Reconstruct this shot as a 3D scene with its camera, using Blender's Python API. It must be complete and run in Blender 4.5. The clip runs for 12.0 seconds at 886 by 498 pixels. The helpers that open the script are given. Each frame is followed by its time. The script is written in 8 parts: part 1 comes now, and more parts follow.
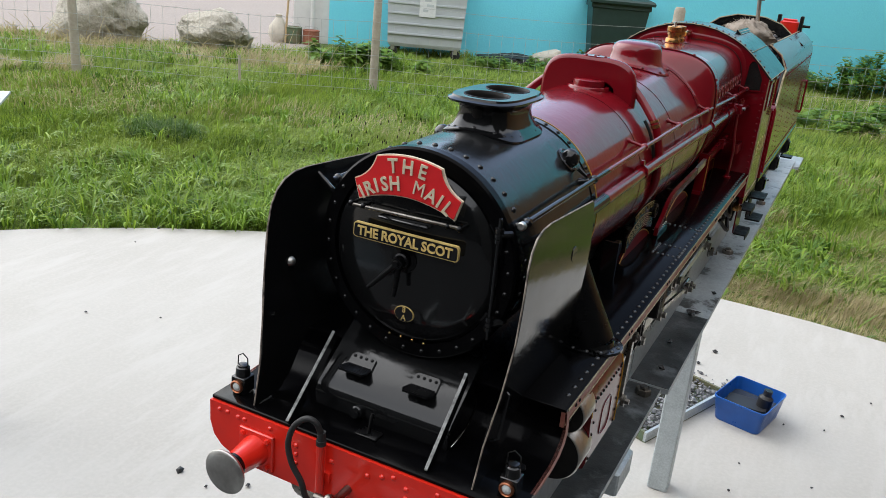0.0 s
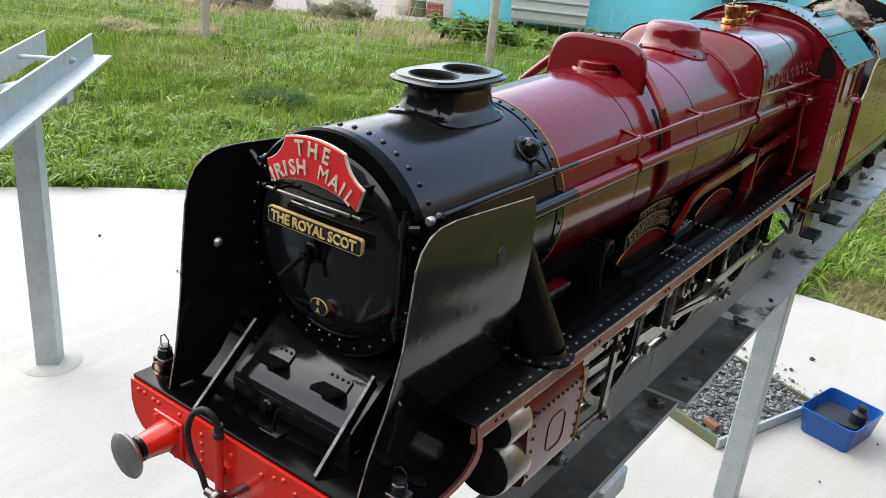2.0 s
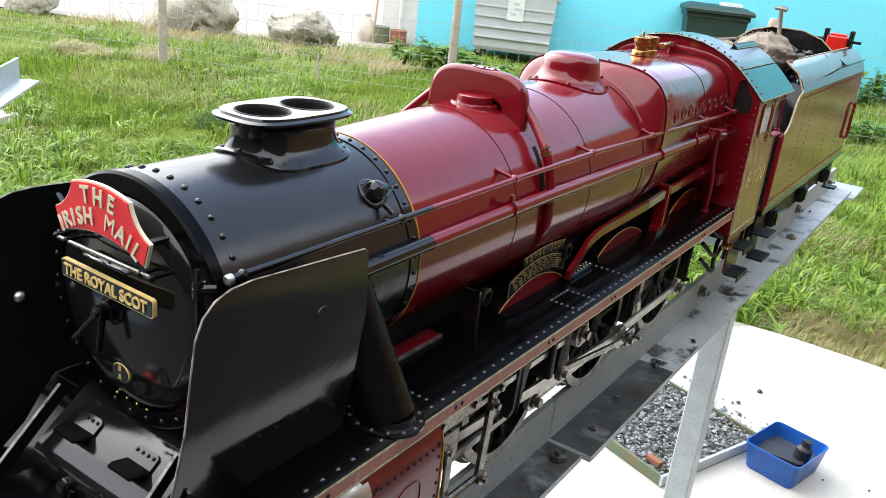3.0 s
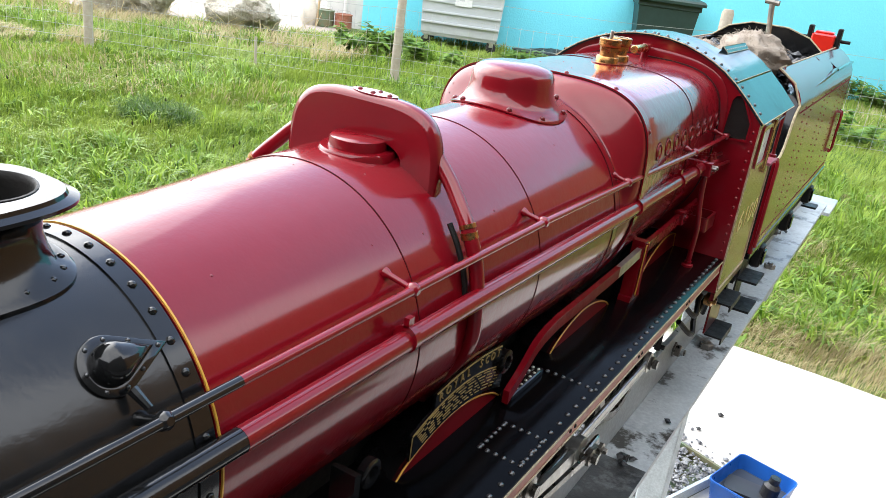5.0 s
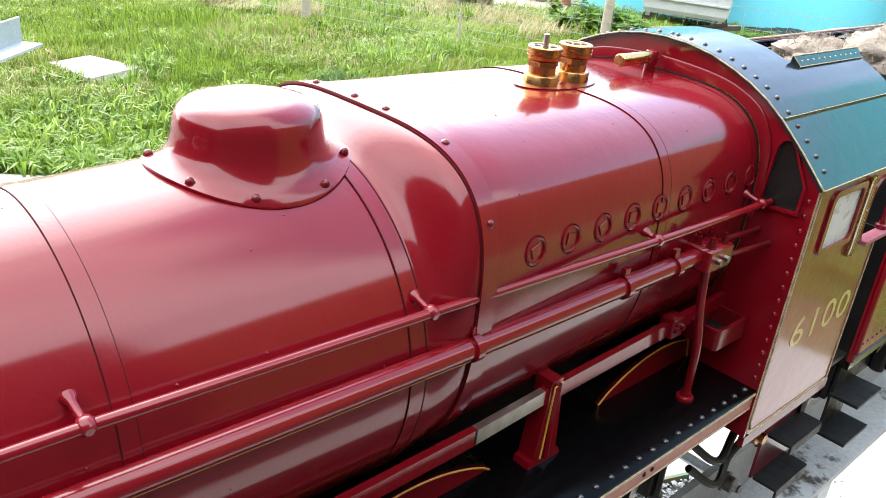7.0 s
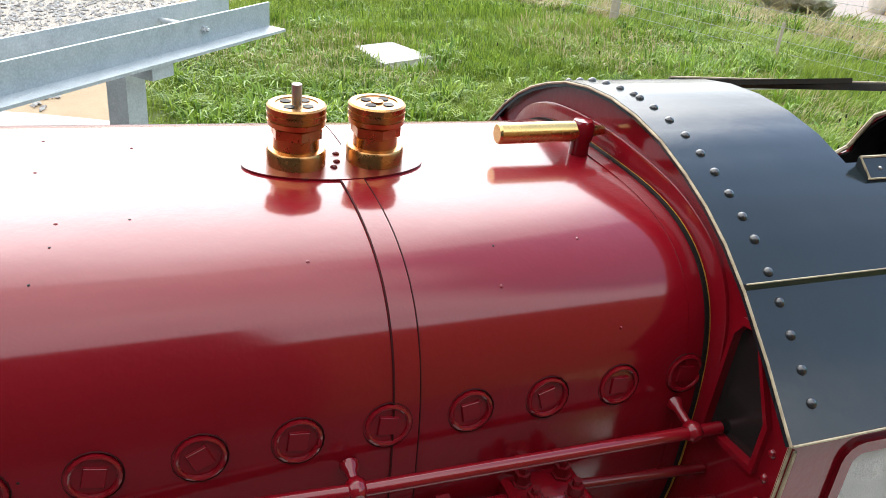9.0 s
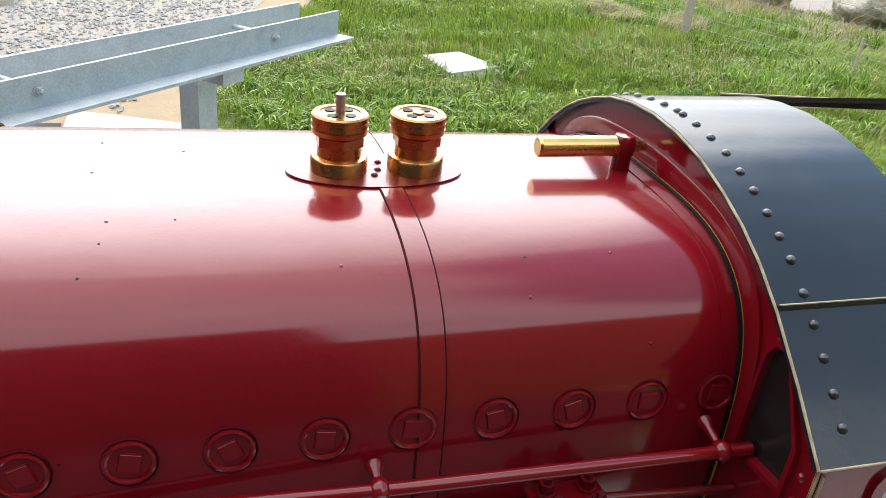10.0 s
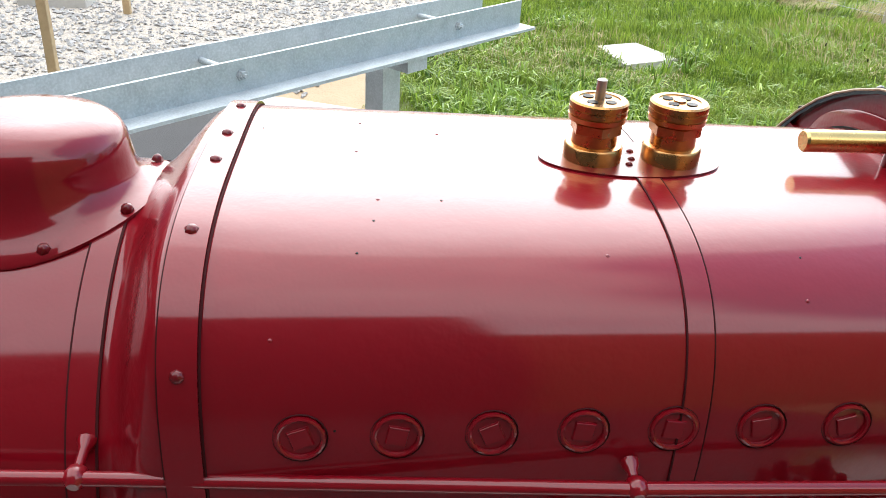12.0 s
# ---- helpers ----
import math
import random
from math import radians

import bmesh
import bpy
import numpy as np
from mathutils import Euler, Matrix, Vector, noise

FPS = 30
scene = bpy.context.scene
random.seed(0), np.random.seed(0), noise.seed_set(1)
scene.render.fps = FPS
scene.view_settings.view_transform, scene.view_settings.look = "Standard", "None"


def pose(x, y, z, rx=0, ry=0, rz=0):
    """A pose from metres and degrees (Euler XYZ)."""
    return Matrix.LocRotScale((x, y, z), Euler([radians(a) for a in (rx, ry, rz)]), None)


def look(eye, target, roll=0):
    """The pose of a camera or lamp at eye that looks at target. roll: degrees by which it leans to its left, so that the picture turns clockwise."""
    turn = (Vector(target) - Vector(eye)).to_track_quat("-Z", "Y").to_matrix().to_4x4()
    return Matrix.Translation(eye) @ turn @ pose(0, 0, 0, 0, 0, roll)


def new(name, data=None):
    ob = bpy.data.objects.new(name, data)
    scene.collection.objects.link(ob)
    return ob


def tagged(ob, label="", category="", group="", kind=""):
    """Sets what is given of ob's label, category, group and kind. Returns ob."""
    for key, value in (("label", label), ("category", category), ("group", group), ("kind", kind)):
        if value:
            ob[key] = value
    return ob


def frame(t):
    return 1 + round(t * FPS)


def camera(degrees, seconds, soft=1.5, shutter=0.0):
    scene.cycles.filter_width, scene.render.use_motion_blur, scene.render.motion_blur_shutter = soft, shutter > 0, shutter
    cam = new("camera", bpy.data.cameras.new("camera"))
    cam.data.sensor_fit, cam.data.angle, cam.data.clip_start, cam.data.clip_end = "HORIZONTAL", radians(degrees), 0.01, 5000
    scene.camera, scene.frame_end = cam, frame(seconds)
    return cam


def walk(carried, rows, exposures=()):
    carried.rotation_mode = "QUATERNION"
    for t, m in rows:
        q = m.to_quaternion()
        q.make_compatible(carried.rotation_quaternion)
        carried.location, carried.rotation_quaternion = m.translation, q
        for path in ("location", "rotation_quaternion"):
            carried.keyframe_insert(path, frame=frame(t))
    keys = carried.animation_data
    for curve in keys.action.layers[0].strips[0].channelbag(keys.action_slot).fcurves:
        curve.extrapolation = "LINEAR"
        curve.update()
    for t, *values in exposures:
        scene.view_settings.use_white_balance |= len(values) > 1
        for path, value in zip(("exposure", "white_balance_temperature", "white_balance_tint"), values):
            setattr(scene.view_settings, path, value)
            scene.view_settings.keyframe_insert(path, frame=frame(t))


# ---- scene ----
cam = camera(56.3, 12.0, soft=0.7)
PATH = [
    (0, (0.349, -0.678, 1.756), (-0.463, 1.016, 1.071), 5.3),
    (0.5, (0.368, -0.68, 1.761), (-0.43, 1.022, 1.076), 6.0),
    (1, (0.388, -0.656, 1.764), (-0.498, 0.989, 1.051), 5.5),
    (1.5, (0.428, -0.588, 1.765), (-0.553, 0.992, 1.029), 6.4),
    (2, (0.472, -0.523, 1.764), (-0.571, 1.003, 1.001), 5.7),
    (2.5, (0.497, -0.459, 1.764), (-0.522, 1.095, 1.025), 6.2),
    (3, (0.519, -0.383, 1.769), (-0.483, 1.2, 1.069), 6.5),
    (3.2, (0.533, -0.348, 1.774), (-0.46, 1.245, 1.083), 6.6),
    (4.8, (0.365, -0.121, 1.765), (-0.442, 1.551, 1.022), 8.5),
    (5, (0.358, -0.031, 1.751), (-0.535, 1.608, 1.032), 7.9),
    (5.5, (0.393, 0.159, 1.767), (-0.685, 1.683, 1.048), 7.6),
    (6, (0.456, 0.284, 1.776), (-0.766, 1.697, 1.061), 6.6),
    (6.5, (0.485, 0.359, 1.779), (-0.786, 1.688, 0.993), 5.3),
    (7, (0.418, 0.474, 1.768), (-0.862, 1.765, 0.934), 6.4),
    (7.5, (0.371, 0.642, 1.767), (-0.961, 1.854, 0.896), 8.8),
    (7.7, (0.358, 0.7, 1.769), (-0.981, 1.885, 0.872), 8.4),
    (9.3, (0.369, 0.918, 1.77), (-1.308, 1.532, 0.869), 5.8),
    (9.5, (0.369, 0.914, 1.772), (-1.313, 1.511, 0.871), 5.8),
    (10, (0.378, 0.92, 1.774), (-1.322, 1.466, 0.874), 5.7),
    (10.5, (0.394, 0.964, 1.765), (-1.283, 1.569, 0.859), 7.1),
    (11, (0.406, 1.011, 1.758), (-1.257, 1.63, 0.837), 8.0),
    (11.5, (0.378, 0.967, 1.762), (-1.299, 1.510, 0.818), 7.5),
    (11.7, (0.373, 0.935, 1.763), (-1.337, 1.345, 0.809), 5.0),
    (12, (0.366, 0.878, 1.767), (-1.388, 1.052, 0.821), 3.3),
]
SUN_ROT, SUN_DIR = 276.0, (-0.785, 0.08, 0.614)
EXPOSURES = [(0, 0.74), (1.5, 0.84), (2, 1.04), (2.5, 1.25), (3, 1.55), (5, 1.7), (6, 1.6), (7, 2.0), (7.7, 1.85), (9.5, 1.2), (10.0, 1.15), (10.5, 1.42), (11.0, 1.62), (11.5, 1.62), (12, 1.4)]
walk(cam, [(t, look(eye, target, roll)) for t, eye, target, roll in PATH], EXPOSURES)

# world and light: bright thin cloud, soft sun
world = bpy.data.worlds.new("overcast_sky")
scene.world = world
world.use_nodes = True
wn, wl = world.node_tree.nodes, world.node_tree.links
wn.clear()
sky = wn.new("ShaderNodeTexSky")
sky.sky_type, sky.sun_disc = "NISHITA", False
sky.sun_elevation, sky.sun_rotation = radians(38), radians(SUN_ROT)
sky.air_density, sky.dust_density, sky.ozone_density = 1.0, 0.3, 1.6
cloud = wn.new("ShaderNodeTexNoise")
cloud.inputs["Scale"].default_value, cloud.inputs["Detail"].default_value = 2.2, 5
ramp = wn.new("ShaderNodeValToRGB")
ramp.color_ramp.elements[0].position, ramp.color_ramp.elements[0].color = 0.35, (10.2, 10.6, 11.2, 1)
ramp.color_ramp.elements[1].position, ramp.color_ramp.elements[1].color = 0.68, (14.6, 14.6, 14.7, 1)
mix = wn.new("ShaderNodeMix")
mix.data_type = "RGBA"
bg = wn.new("ShaderNodeBackground")
bg.inputs["Strength"].default_value = 0.1
wout = wn.new("ShaderNodeOutputWorld")
coord = wn.new("ShaderNodeTexCoord")
wl.new(coord.outputs["Generated"], cloud.inputs["Vector"])
wl.new(cloud.outputs["Fac"], ramp.inputs["Fac"])
deep = wn.new("ShaderNodeVectorMath")
deep.operation = "SCALE"
deep.inputs["Scale"].default_value = 1.9
wl.new(sky.outputs["Color"], deep.inputs[0])
wl.new(deep.outputs["Vector"], mix.inputs["A"])
# the cloud thins out into open blue sky away from the sun
clear = wn.new("ShaderNodeVectorMath")
clear.operation = "DOT_PRODUCT"
clear.inputs[1].default_value = Vector((0.0, 0.8, 0.6))
ragged = wn.new("ShaderNodeMath")
ragged.operation = "MULTIPLY_ADD"
ragged.inputs[1].default_value = 0.45
cover = wn.new("ShaderNodeMapRange")
cover.interpolation_type = "SMOOTHSTEP"
for key, value in (("From Min", 0.97), ("From Max", 1.13), ("To Min", 0.88), ("To Max", 0.14)):
    cover.inputs[key].default_value = value
wl.new(coord.outputs["Generated"], clear.inputs[0])
wl.new(cloud.outputs["Fac"], ragged.inputs[0])
wl.new(clear.outputs["Value"], ragged.inputs[2])
wl.new(ragged.outputs["Value"], cover.inputs["Value"])
wl.new(cover.outputs["Result"], mix.inputs["Factor"])
# the cloud glows round the veiled sun
aim = wn.new("ShaderNodeVectorMath")
aim.operation = "DOT_PRODUCT"
aim.inputs[1].default_value = Vector(SUN_DIR).normalized()
glow = wn.new("ShaderNodeMapRange")
glow.interpolation_type = "SMOOTHSTEP"
glow.inputs["From Min"].default_value, glow.inputs["From Max"].default_value, glow.inputs["To Max"].default_value = 0.89, 1.07, 16.0
sum_ = wn.new("ShaderNodeVectorMath")
sum_.operation = "ADD"
wl.new(coord.outputs["Generated"], aim.inputs[0])
torn = wn.new("ShaderNodeMath")
torn.operation = "MULTIPLY_ADD"
torn.inputs[1].default_value = 0.15
wl.new(cloud.outputs["Fac"], torn.inputs[0])
wl.new(aim.outputs["Value"], torn.inputs[2])
wl.new(torn.outputs["Value"], glow.inputs["Value"])
wl.new(ramp.outputs["Color"], sum_.inputs[0])
wl.new(glow.outputs["Result"], sum_.inputs[1])
wl.new(sum_.outputs["Vector"], mix.inputs["B"])
wl.new(mix.outputs["Result"], bg.inputs["Color"])
wl.new(bg.outputs["Background"], wout.inputs["Surface"])
sun = new("sun", bpy.data.lights.new("sun", "SUN"))
sun.data.energy, sun.data.angle, sun.data.color = 0.5, radians(70), (1.0, 0.97, 0.92)
sun.matrix_world = look((SUN_DIR[0] * 20, SUN_DIR[1] * 20, SUN_DIR[2] * 20), (0, 0, 0))


# ---- materials ----
def shader(name, colour, rough=0.5, metal=0.0, coat=0.0, coat_rough=0.03, vary=0.0, scale=30.0, fine=0.0, fine_scale=400.0,
           bump=0.0, bump_scale=200.0, tint=None, wear=None, wear_at=0.62, wear_scale=60.0, rough_vary=0.0, spec=0.5, per_piece=0.0, wear_soft=0.04, wear_rough=0.75):
    """A painted, metal or mineral surface: a base colour mottled at two scales, patches of wear, and fine relief."""
    m = bpy.data.materials.new(name)
    m.use_nodes = True
    n, l = m.node_tree.nodes, m.node_tree.links
    b = n["Principled BSDF"]
    b.inputs["Metallic"].default_value, b.inputs["Roughness"].default_value = metal, rough
    b.inputs["Coat Weight"].default_value, b.inputs["Coat Roughness"].default_value = coat, coat_rough
    b.inputs["Specular IOR Level"].default_value = spec
    tc = n.new("ShaderNodeTexCoord")
    col = n.new("ShaderNodeRGB")
    col.outputs[0].default_value = (*colour, 1)
    out = col.outputs[0]

    def tex(sc, detail=4, rough_=0.6):
        t = n.new("ShaderNodeTexNoise")
        t.inputs["Scale"].default_value, t.inputs["Detail"].default_value, t.inputs["Roughness"].default_value = sc, detail, rough_
        l.new(tc.outputs["Object"], t.inputs["Vector"])
        return t.outputs["Fac"]

    def blend(a, bcol, fac, mode="MIX"):
        x = n.new("ShaderNodeMix")
        x.data_type, x.blend_type = "RGBA", mode
        if hasattr(fac, "is_linked"):
            l.new(fac, x.inputs["Factor"])
        else:
            x.inputs["Factor"].default_value = fac
        l.new(a, x.inputs["A"])
        if hasattr(bcol, "is_linked"):
            l.new(bcol, x.inputs["B"])
        else:
            x.inputs["B"].default_value = (*bcol, 1)
        return x.outputs["Result"]

    def span(v, lo, hi, a=0.0, c=1.0):
        r = n.new("ShaderNodeMapRange")
        r.inputs["From Min"].default_value, r.inputs["From Max"].default_value = lo, hi
        r.inputs["To Min"].default_value, r.inputs["To Max"].default_value = a, c
        l.new(v, r.inputs["Value"])
        return r.outputs["Result"]

    if vary:
        other = tint or tuple(c * 0.45 for c in colour)
        out = blend(out, other, span(tex(scale), 0.35, 0.7, 0, vary))
    if fine:
        other = tuple(min(1, c * 1.6 + 0.01) for c in colour)
        out = blend(out, other, span(tex(fine_scale, 2), 0.4, 0.75, 0, fine))
    if per_piece:
        info = n.new("ShaderNodeObjectInfo")
        out = blend(out, tuple(c * 0.5 for c in colour), span(info.outputs["Random"], 0, 1, 0, per_piece))
    if wear:
        f = span(tex(wear_scale, 6, 0.7), wear_at, wear_at + wear_soft)
        out = blend(out, wear, f)
        l.new(span(f, 0, 1, rough, wear_rough), b.inputs["Roughness"])
    elif rough_vary:
        l.new(span(tex(scale * 1.7, 5), 0.3, 0.7, max(0.02, rough - rough_vary), rough + rough_vary), b.inputs["Roughness"])
    l.new(out, b.inputs["Base Color"])
    if bump:
        bp = n.new("ShaderNodeBump")
        bp.inputs["Strength"].default_value, bp.inputs["Distance"].default_value = bump, 1.0 / bump_scale
        l.new(tex(bump_scale, 5), bp.inputs["Height"])
        l.new(bp.outputs["Normal"], b.inputs["Normal"])
    return m


maroon = shader("maroon_gloss_paint", (0.178, 0.0028, 0.0080), rough=0.36, coat=1.0, coat_rough=0.105, vary=0.35, scale=9, tint=(0.140, 0.0020, 0.0058), bump=0.055, bump_scale=22, spec=0.05)
maroon.node_tree.nodes["Principled BSDF"].inputs["Coat IOR"].default_value = 1.52
maroon_worn = shader("maroon_worn_paint", (0.125, 0.003, 0.006), rough=0.35, coat=0.6, coat_rough=0.15, spec=0.15, vary=0.4, scale=30, wear=(0.05, 0.02, 0.02), wear_at=0.66, wear_scale=90)
roof_black = shader("black_roof_paint", (0.0085, 0.0155, 0.0185), rough=0.17, vary=0.6, scale=11, tint=(0.013, 0.021, 0.024), bump=0.02, bump_scale=60, rough_vary=0.09, spec=0.5)
black = shader("black_gloss_paint", (0.0075, 0.0078, 0.0082), rough=0.11, vary=0.4, scale=14, tint=(0.003, 0.0028, 0.0026), bump=0.012, bump_scale=40, rough_vary=0.05, spec=0.5)
smoke_black = shader("black_smokebox_paint", (0.0085, 0.009, 0.0095), rough=0.20, vary=0.5, scale=16, tint=(0.013, 0.013, 0.0125), bump=0.025, bump_scale=50, rough_vary=0.07, spec=0.5)
plate_black = shader("black_plate_paint", (0.0016, 0.0016, 0.002), rough=0.16, vary=0.5, scale=18, tint=(0.003, 0.0028, 0.0026), bump=0.02, bump_scale=120, rough_vary=0.05, spec=0.07)
maroon_satin = shader("maroon_satin_paint", (0.15, 0.002, 0.006), rough=0.45, vary=0.3, scale=20, spec=0.25)
rivet_black = shader("rubbed_black_rivet_paint", (0.045, 0.046, 0.048), rough=0.28, metal=0.4, vary=0.6, scale=60, tint=(0.012, 0.012, 0.012), coat=0.7, coat_rough=0.10, spec=0.6)
black_satin = shader("black_satin_paint", (0.003, 0.003, 0.0034), rough=0.28, vary=0.5, scale=25, bump=0.05, bump_scale=300, rough_vary=0.12, spec=0.22)
sooty = shader("sooty_black_iron", (0.008, 0.008, 0.008), rough=0.5, spec=0.2, vary=0.6, scale=40, tint=(0.018, 0.015, 0.012), bump=0.15, bump_scale=350, rough_vary=0.15)
beam_red = shader("signal_red_paint", (0.72, 0.022, 0.010), rough=0.3, coat=0.6, coat_rough=0.1, vary=0.2, scale=20, wear=(0.08, 0.05, 0.03), wear_at=0.73, wear_scale=26)
sign_red = shader("headboard_red_paint", (0.72, 0.012, 0.016), rough=0.4, vary=0.15, scale=60, coat=0.3, coat_rough=0.2)
cream = shader("cream_lettering", (0.72, 0.64, 0.47), rough=0.45, vary=0.3, scale=200, tint=(0.35, 0.28, 0.16))
gold_paint = shader("gold_lining_paint", (0.62, 0.33, 0.04), rough=0.45, vary=0.5, scale=120, tint=(0.3, 0.12, 0.03))
plate_gold = shader("pale_gold_plate_paint", (0.74, 0.55, 0.20), rough=0.4, vary=0.5, scale=140, tint=(0.42, 0.27, 0.08))
worn_edge = shader("worn_bare_edge", (0.34, 0.28, 0.23), rough=0.55, vary=1.0, scale=90, tint=(0.03, 0.022, 0.02))
scuffed = shader("scuffed_black_edge", (0.24, 0.24, 0.235), rough=0.5, metal=0.4, vary=0.9, scale=120, tint=(0.03, 0.03, 0.03))
dull_gold = shader("tarnished_gold_letters", (0.30, 0.20, 0.06), rough=0.5, vary=0.6, scale=160, tint=(0.12, 0.08, 0.03))
straw_line = shader("straw_lining_paint", (0.5, 0.42, 0.27), rough=0.5, vary=0.6, scale=150, tint=(0.12, 0.07, 0.04))
brass = shader("tarnished_brass", (0.52, 0.27, 0.10), rough=0.3, metal=1.0, vary=0.55, scale=60, tint=(0.34, 0.15, 0.05), rough_vary=0.1, fine=0.2)
bright_brass = shader("polished_brass", (0.66, 0.47, 0.18), rough=0.26, metal=1.0, vary=0.15, scale=80, rough_vary=0.04)
steel = shader("bright_steel", (0.6, 0.585, 0.55), rough=0.4, metal=1.0, vary=0.4, scale=70, tint=(0.2, 0.17, 0.14), rough_vary=0.12)
oily_steel = shader("oily_steel", (0.3, 0.28, 0.25), rough=0.34, metal=1.0, vary=0.7, scale=55, tint=(0.05, 0.04, 0.03), rough_vary=0.15)
copper = shader("copper", (0.6, 0.24, 0.13), rough=0.35, metal=1.0, vary=0.4, scale=120)
rubber = shader("black_rubber", (0.018, 0.018, 0.018), rough=0.65, bump=0.2, bump_scale=500, vary=0.3)
galvanised = shader("galvanised_steel", (0.44, 0.48, 0.49), rough=0.5, metal=0.35, vary=0.55, scale=18, tint=(0.28, 0.31, 0.32), fine=0.35, fine_scale=160, rough_vary=0.12, bump=0.04, bump_scale=200)
grimy_galv = shader("grimy_galvanised_steel", (0.36, 0.385, 0.385), rough=0.5, metal=0.2, vary=0.6, scale=14, tint=(0.24, 0.255, 0.26), fine=0.3, fine_scale=140, wear=(0.03, 0.03, 0.028), wear_at=0.64, wear_scale=13, bump=0.08, bump_scale=200)
oil_film = shader("dried_oil_and_soot", (0.022, 0.022, 0.021), rough=0.32, vary=1.0, scale=22, tint=(0.085, 0.086, 0.084), fine=0.7, fine_scale=110, wear=(0.23, 0.24, 0.24), wear_at=0.53, wear_soft=0.20, wear_rough=0.6, wear_scale=10, bump=0.12, bump_scale=260)
drip_film = shader("galvanised_steel_with_oil_drips", (0.37, 0.39, 0.39), rough=0.55, metal=0.15, vary=0.7, scale=16, tint=(0.25, 0.265, 0.27), fine=0.3, fine_scale=140, wear=(0.060, 0.057, 0.050), wear_at=0.535, wear_soft=0.055, wear_rough=0.3, wear_scale=7.5, bump=0.06, bump_scale=200)
concrete = shader("pale_concrete", (0.455, 0.435, 0.40), rough=0.85, vary=0.5, scale=1.4, tint=(0.39, 0.365, 0.325), fine=0.12, fine_scale=60, bump=0.12, bump_scale=90, wear=(0.485, 0.465, 0.43), wear_at=0.48, wear_scale=9, wear_soft=0.16, wear_rough=0.85)
# trowel streaks: the blotches drawn out along one way
for node in concrete.node_tree.nodes:
    if node.type == "TEX_NOISE" and node.inputs["Scale"].default_value == 9:
        turn = concrete.node_tree.nodes.new("ShaderNodeMapping")
        turn.inputs["Rotation"].default_value = (0, 0, radians(38))
        turn.inputs["Scale"].default_value = (1.0, 0.22, 1.0)
        concrete.node_tree.links.new(node.inputs["Vector"].links[0].from_socket, turn.inputs["Vector"])
        concrete.node_tree.links.new(turn.outputs["Vector"], node.inputs["Vector"])
glass_dark = shader("dark_glass", (0.012, 0.012, 0.011), rough=0.25, vary=0.5, scale=80, fine=0.3, fine_scale=900, spec=0.5)
misted = shader("misted_window", (0.62, 0.64, 0.62), rough=0.35, vary=0.5, scale=45, tint=(0.42, 0.45, 0.43), bump=0.4, bump_scale=900, rough_vary=0.2)
wall_blue = shader("turquoise_masonry_paint", (0.18, 0.71, 0.87), rough=0.75, vary=0.25, scale=1.2, tint=(0.17, 0.66, 0.80), fine=0.1, fine_scale=30, bump=0.25, bump_scale=40)
wall_white = shader("white_masonry_paint", (0.72, 0.72, 0.7), rough=0.8, vary=0.3, scale=3, bump=0.2, bump_scale=40)
wall_tan = shader("unseen_wall_sandy", (0.17, 0.085, 0.030), rough=0.9, vary=0.6, scale=0.5, tint=(0.11, 0.07, 0.03), fine=0.2, fine_scale=12, bump=0.3, bump_scale=14)
bin_grey = shader("grey_bin_plastic", (0.50, 0.53, 0.55), rough=0.55, vary=0.4, scale=6, tint=(0.40, 0.42, 0.43), bump=0.05)
bin_green = shader("dark_green_bin_plastic", (0.022, 0.05, 0.045), rough=0.5, vary=0.4, scale=8)
paper = shader("white_paper", (0.75, 0.76, 0.76), rough=0.8, vary=0.2, scale=30)
post_wood = shader("weathered_post", (0.43, 0.38, 0.31), rough=0.9, vary=0.6, scale=18, tint=(0.28, 0.24, 0.19), bump=0.5, bump_scale=90)
new_wood = shader("pale_softwood", (0.45, 0.32, 0.17), rough=0.8, vary=0.4, scale=14, bump=0.2, bump_scale=80)
stone = shader("limestone_boulder", (0.44, 0.405, 0.34), rough=0.95, vary=0.6, scale=4, tint=(0.36, 0.33, 0.27), fine=0.4, fine_scale=30, bump=0.9, bump_scale=18)
earth = shader("grass_soil", (0.11, 0.16, 0.036), rough=1.0, vary=0.7, scale=2.0, tint=(0.11, 0.09, 0.045), fine=0.4, fine_scale=40, bump=0.8, bump_scale=25)
yard = shader("sandy_concrete_yard", (0.29, 0.245, 0.215), rough=0.95, vary=0.4, scale=0.8, tint=(0.24, 0.215, 0.195), fine=0.3, fine_scale=20, bump=0.3, bump_scale=30)
gravel_bed = shader("gravel_bed", (0.34, 0.32, 0.29), rough=1.0, vary=0.7, scale=14, tint=(0.5, 0.4, 0.28), fine=0.6, fine_scale=50, bump=1.0, bump_scale=22)
wire_mat = shader("galvanised_wire", (0.5, 0.51, 0.5), rough=0.5, metal=0.6, vary=0.3, scale=40)
blue_plastic = shader("blue_plastic", (0.008, 0.10, 0.42), rough=0.35, vary=0.5, scale=12, tint=(0.012, 0.06, 0.24), rough_vary=0.1)
water_dark = shader("sooty_water", (0.05, 0.06, 0.075), rough=0.12)
tray_green = shader("rusty_green_paint", (0.09, 0.15, 0.085), rough=0.6, vary=0.6, scale=12, tint=(0.2, 0.09, 0.04))
clinker = shader("coal_clinker", (0.07, 0.075, 0.085), rough=0.6, vary=0.95, scale=34, tint=(0.38, 0.38, 0.38), bump=0.6, bump_scale=160)
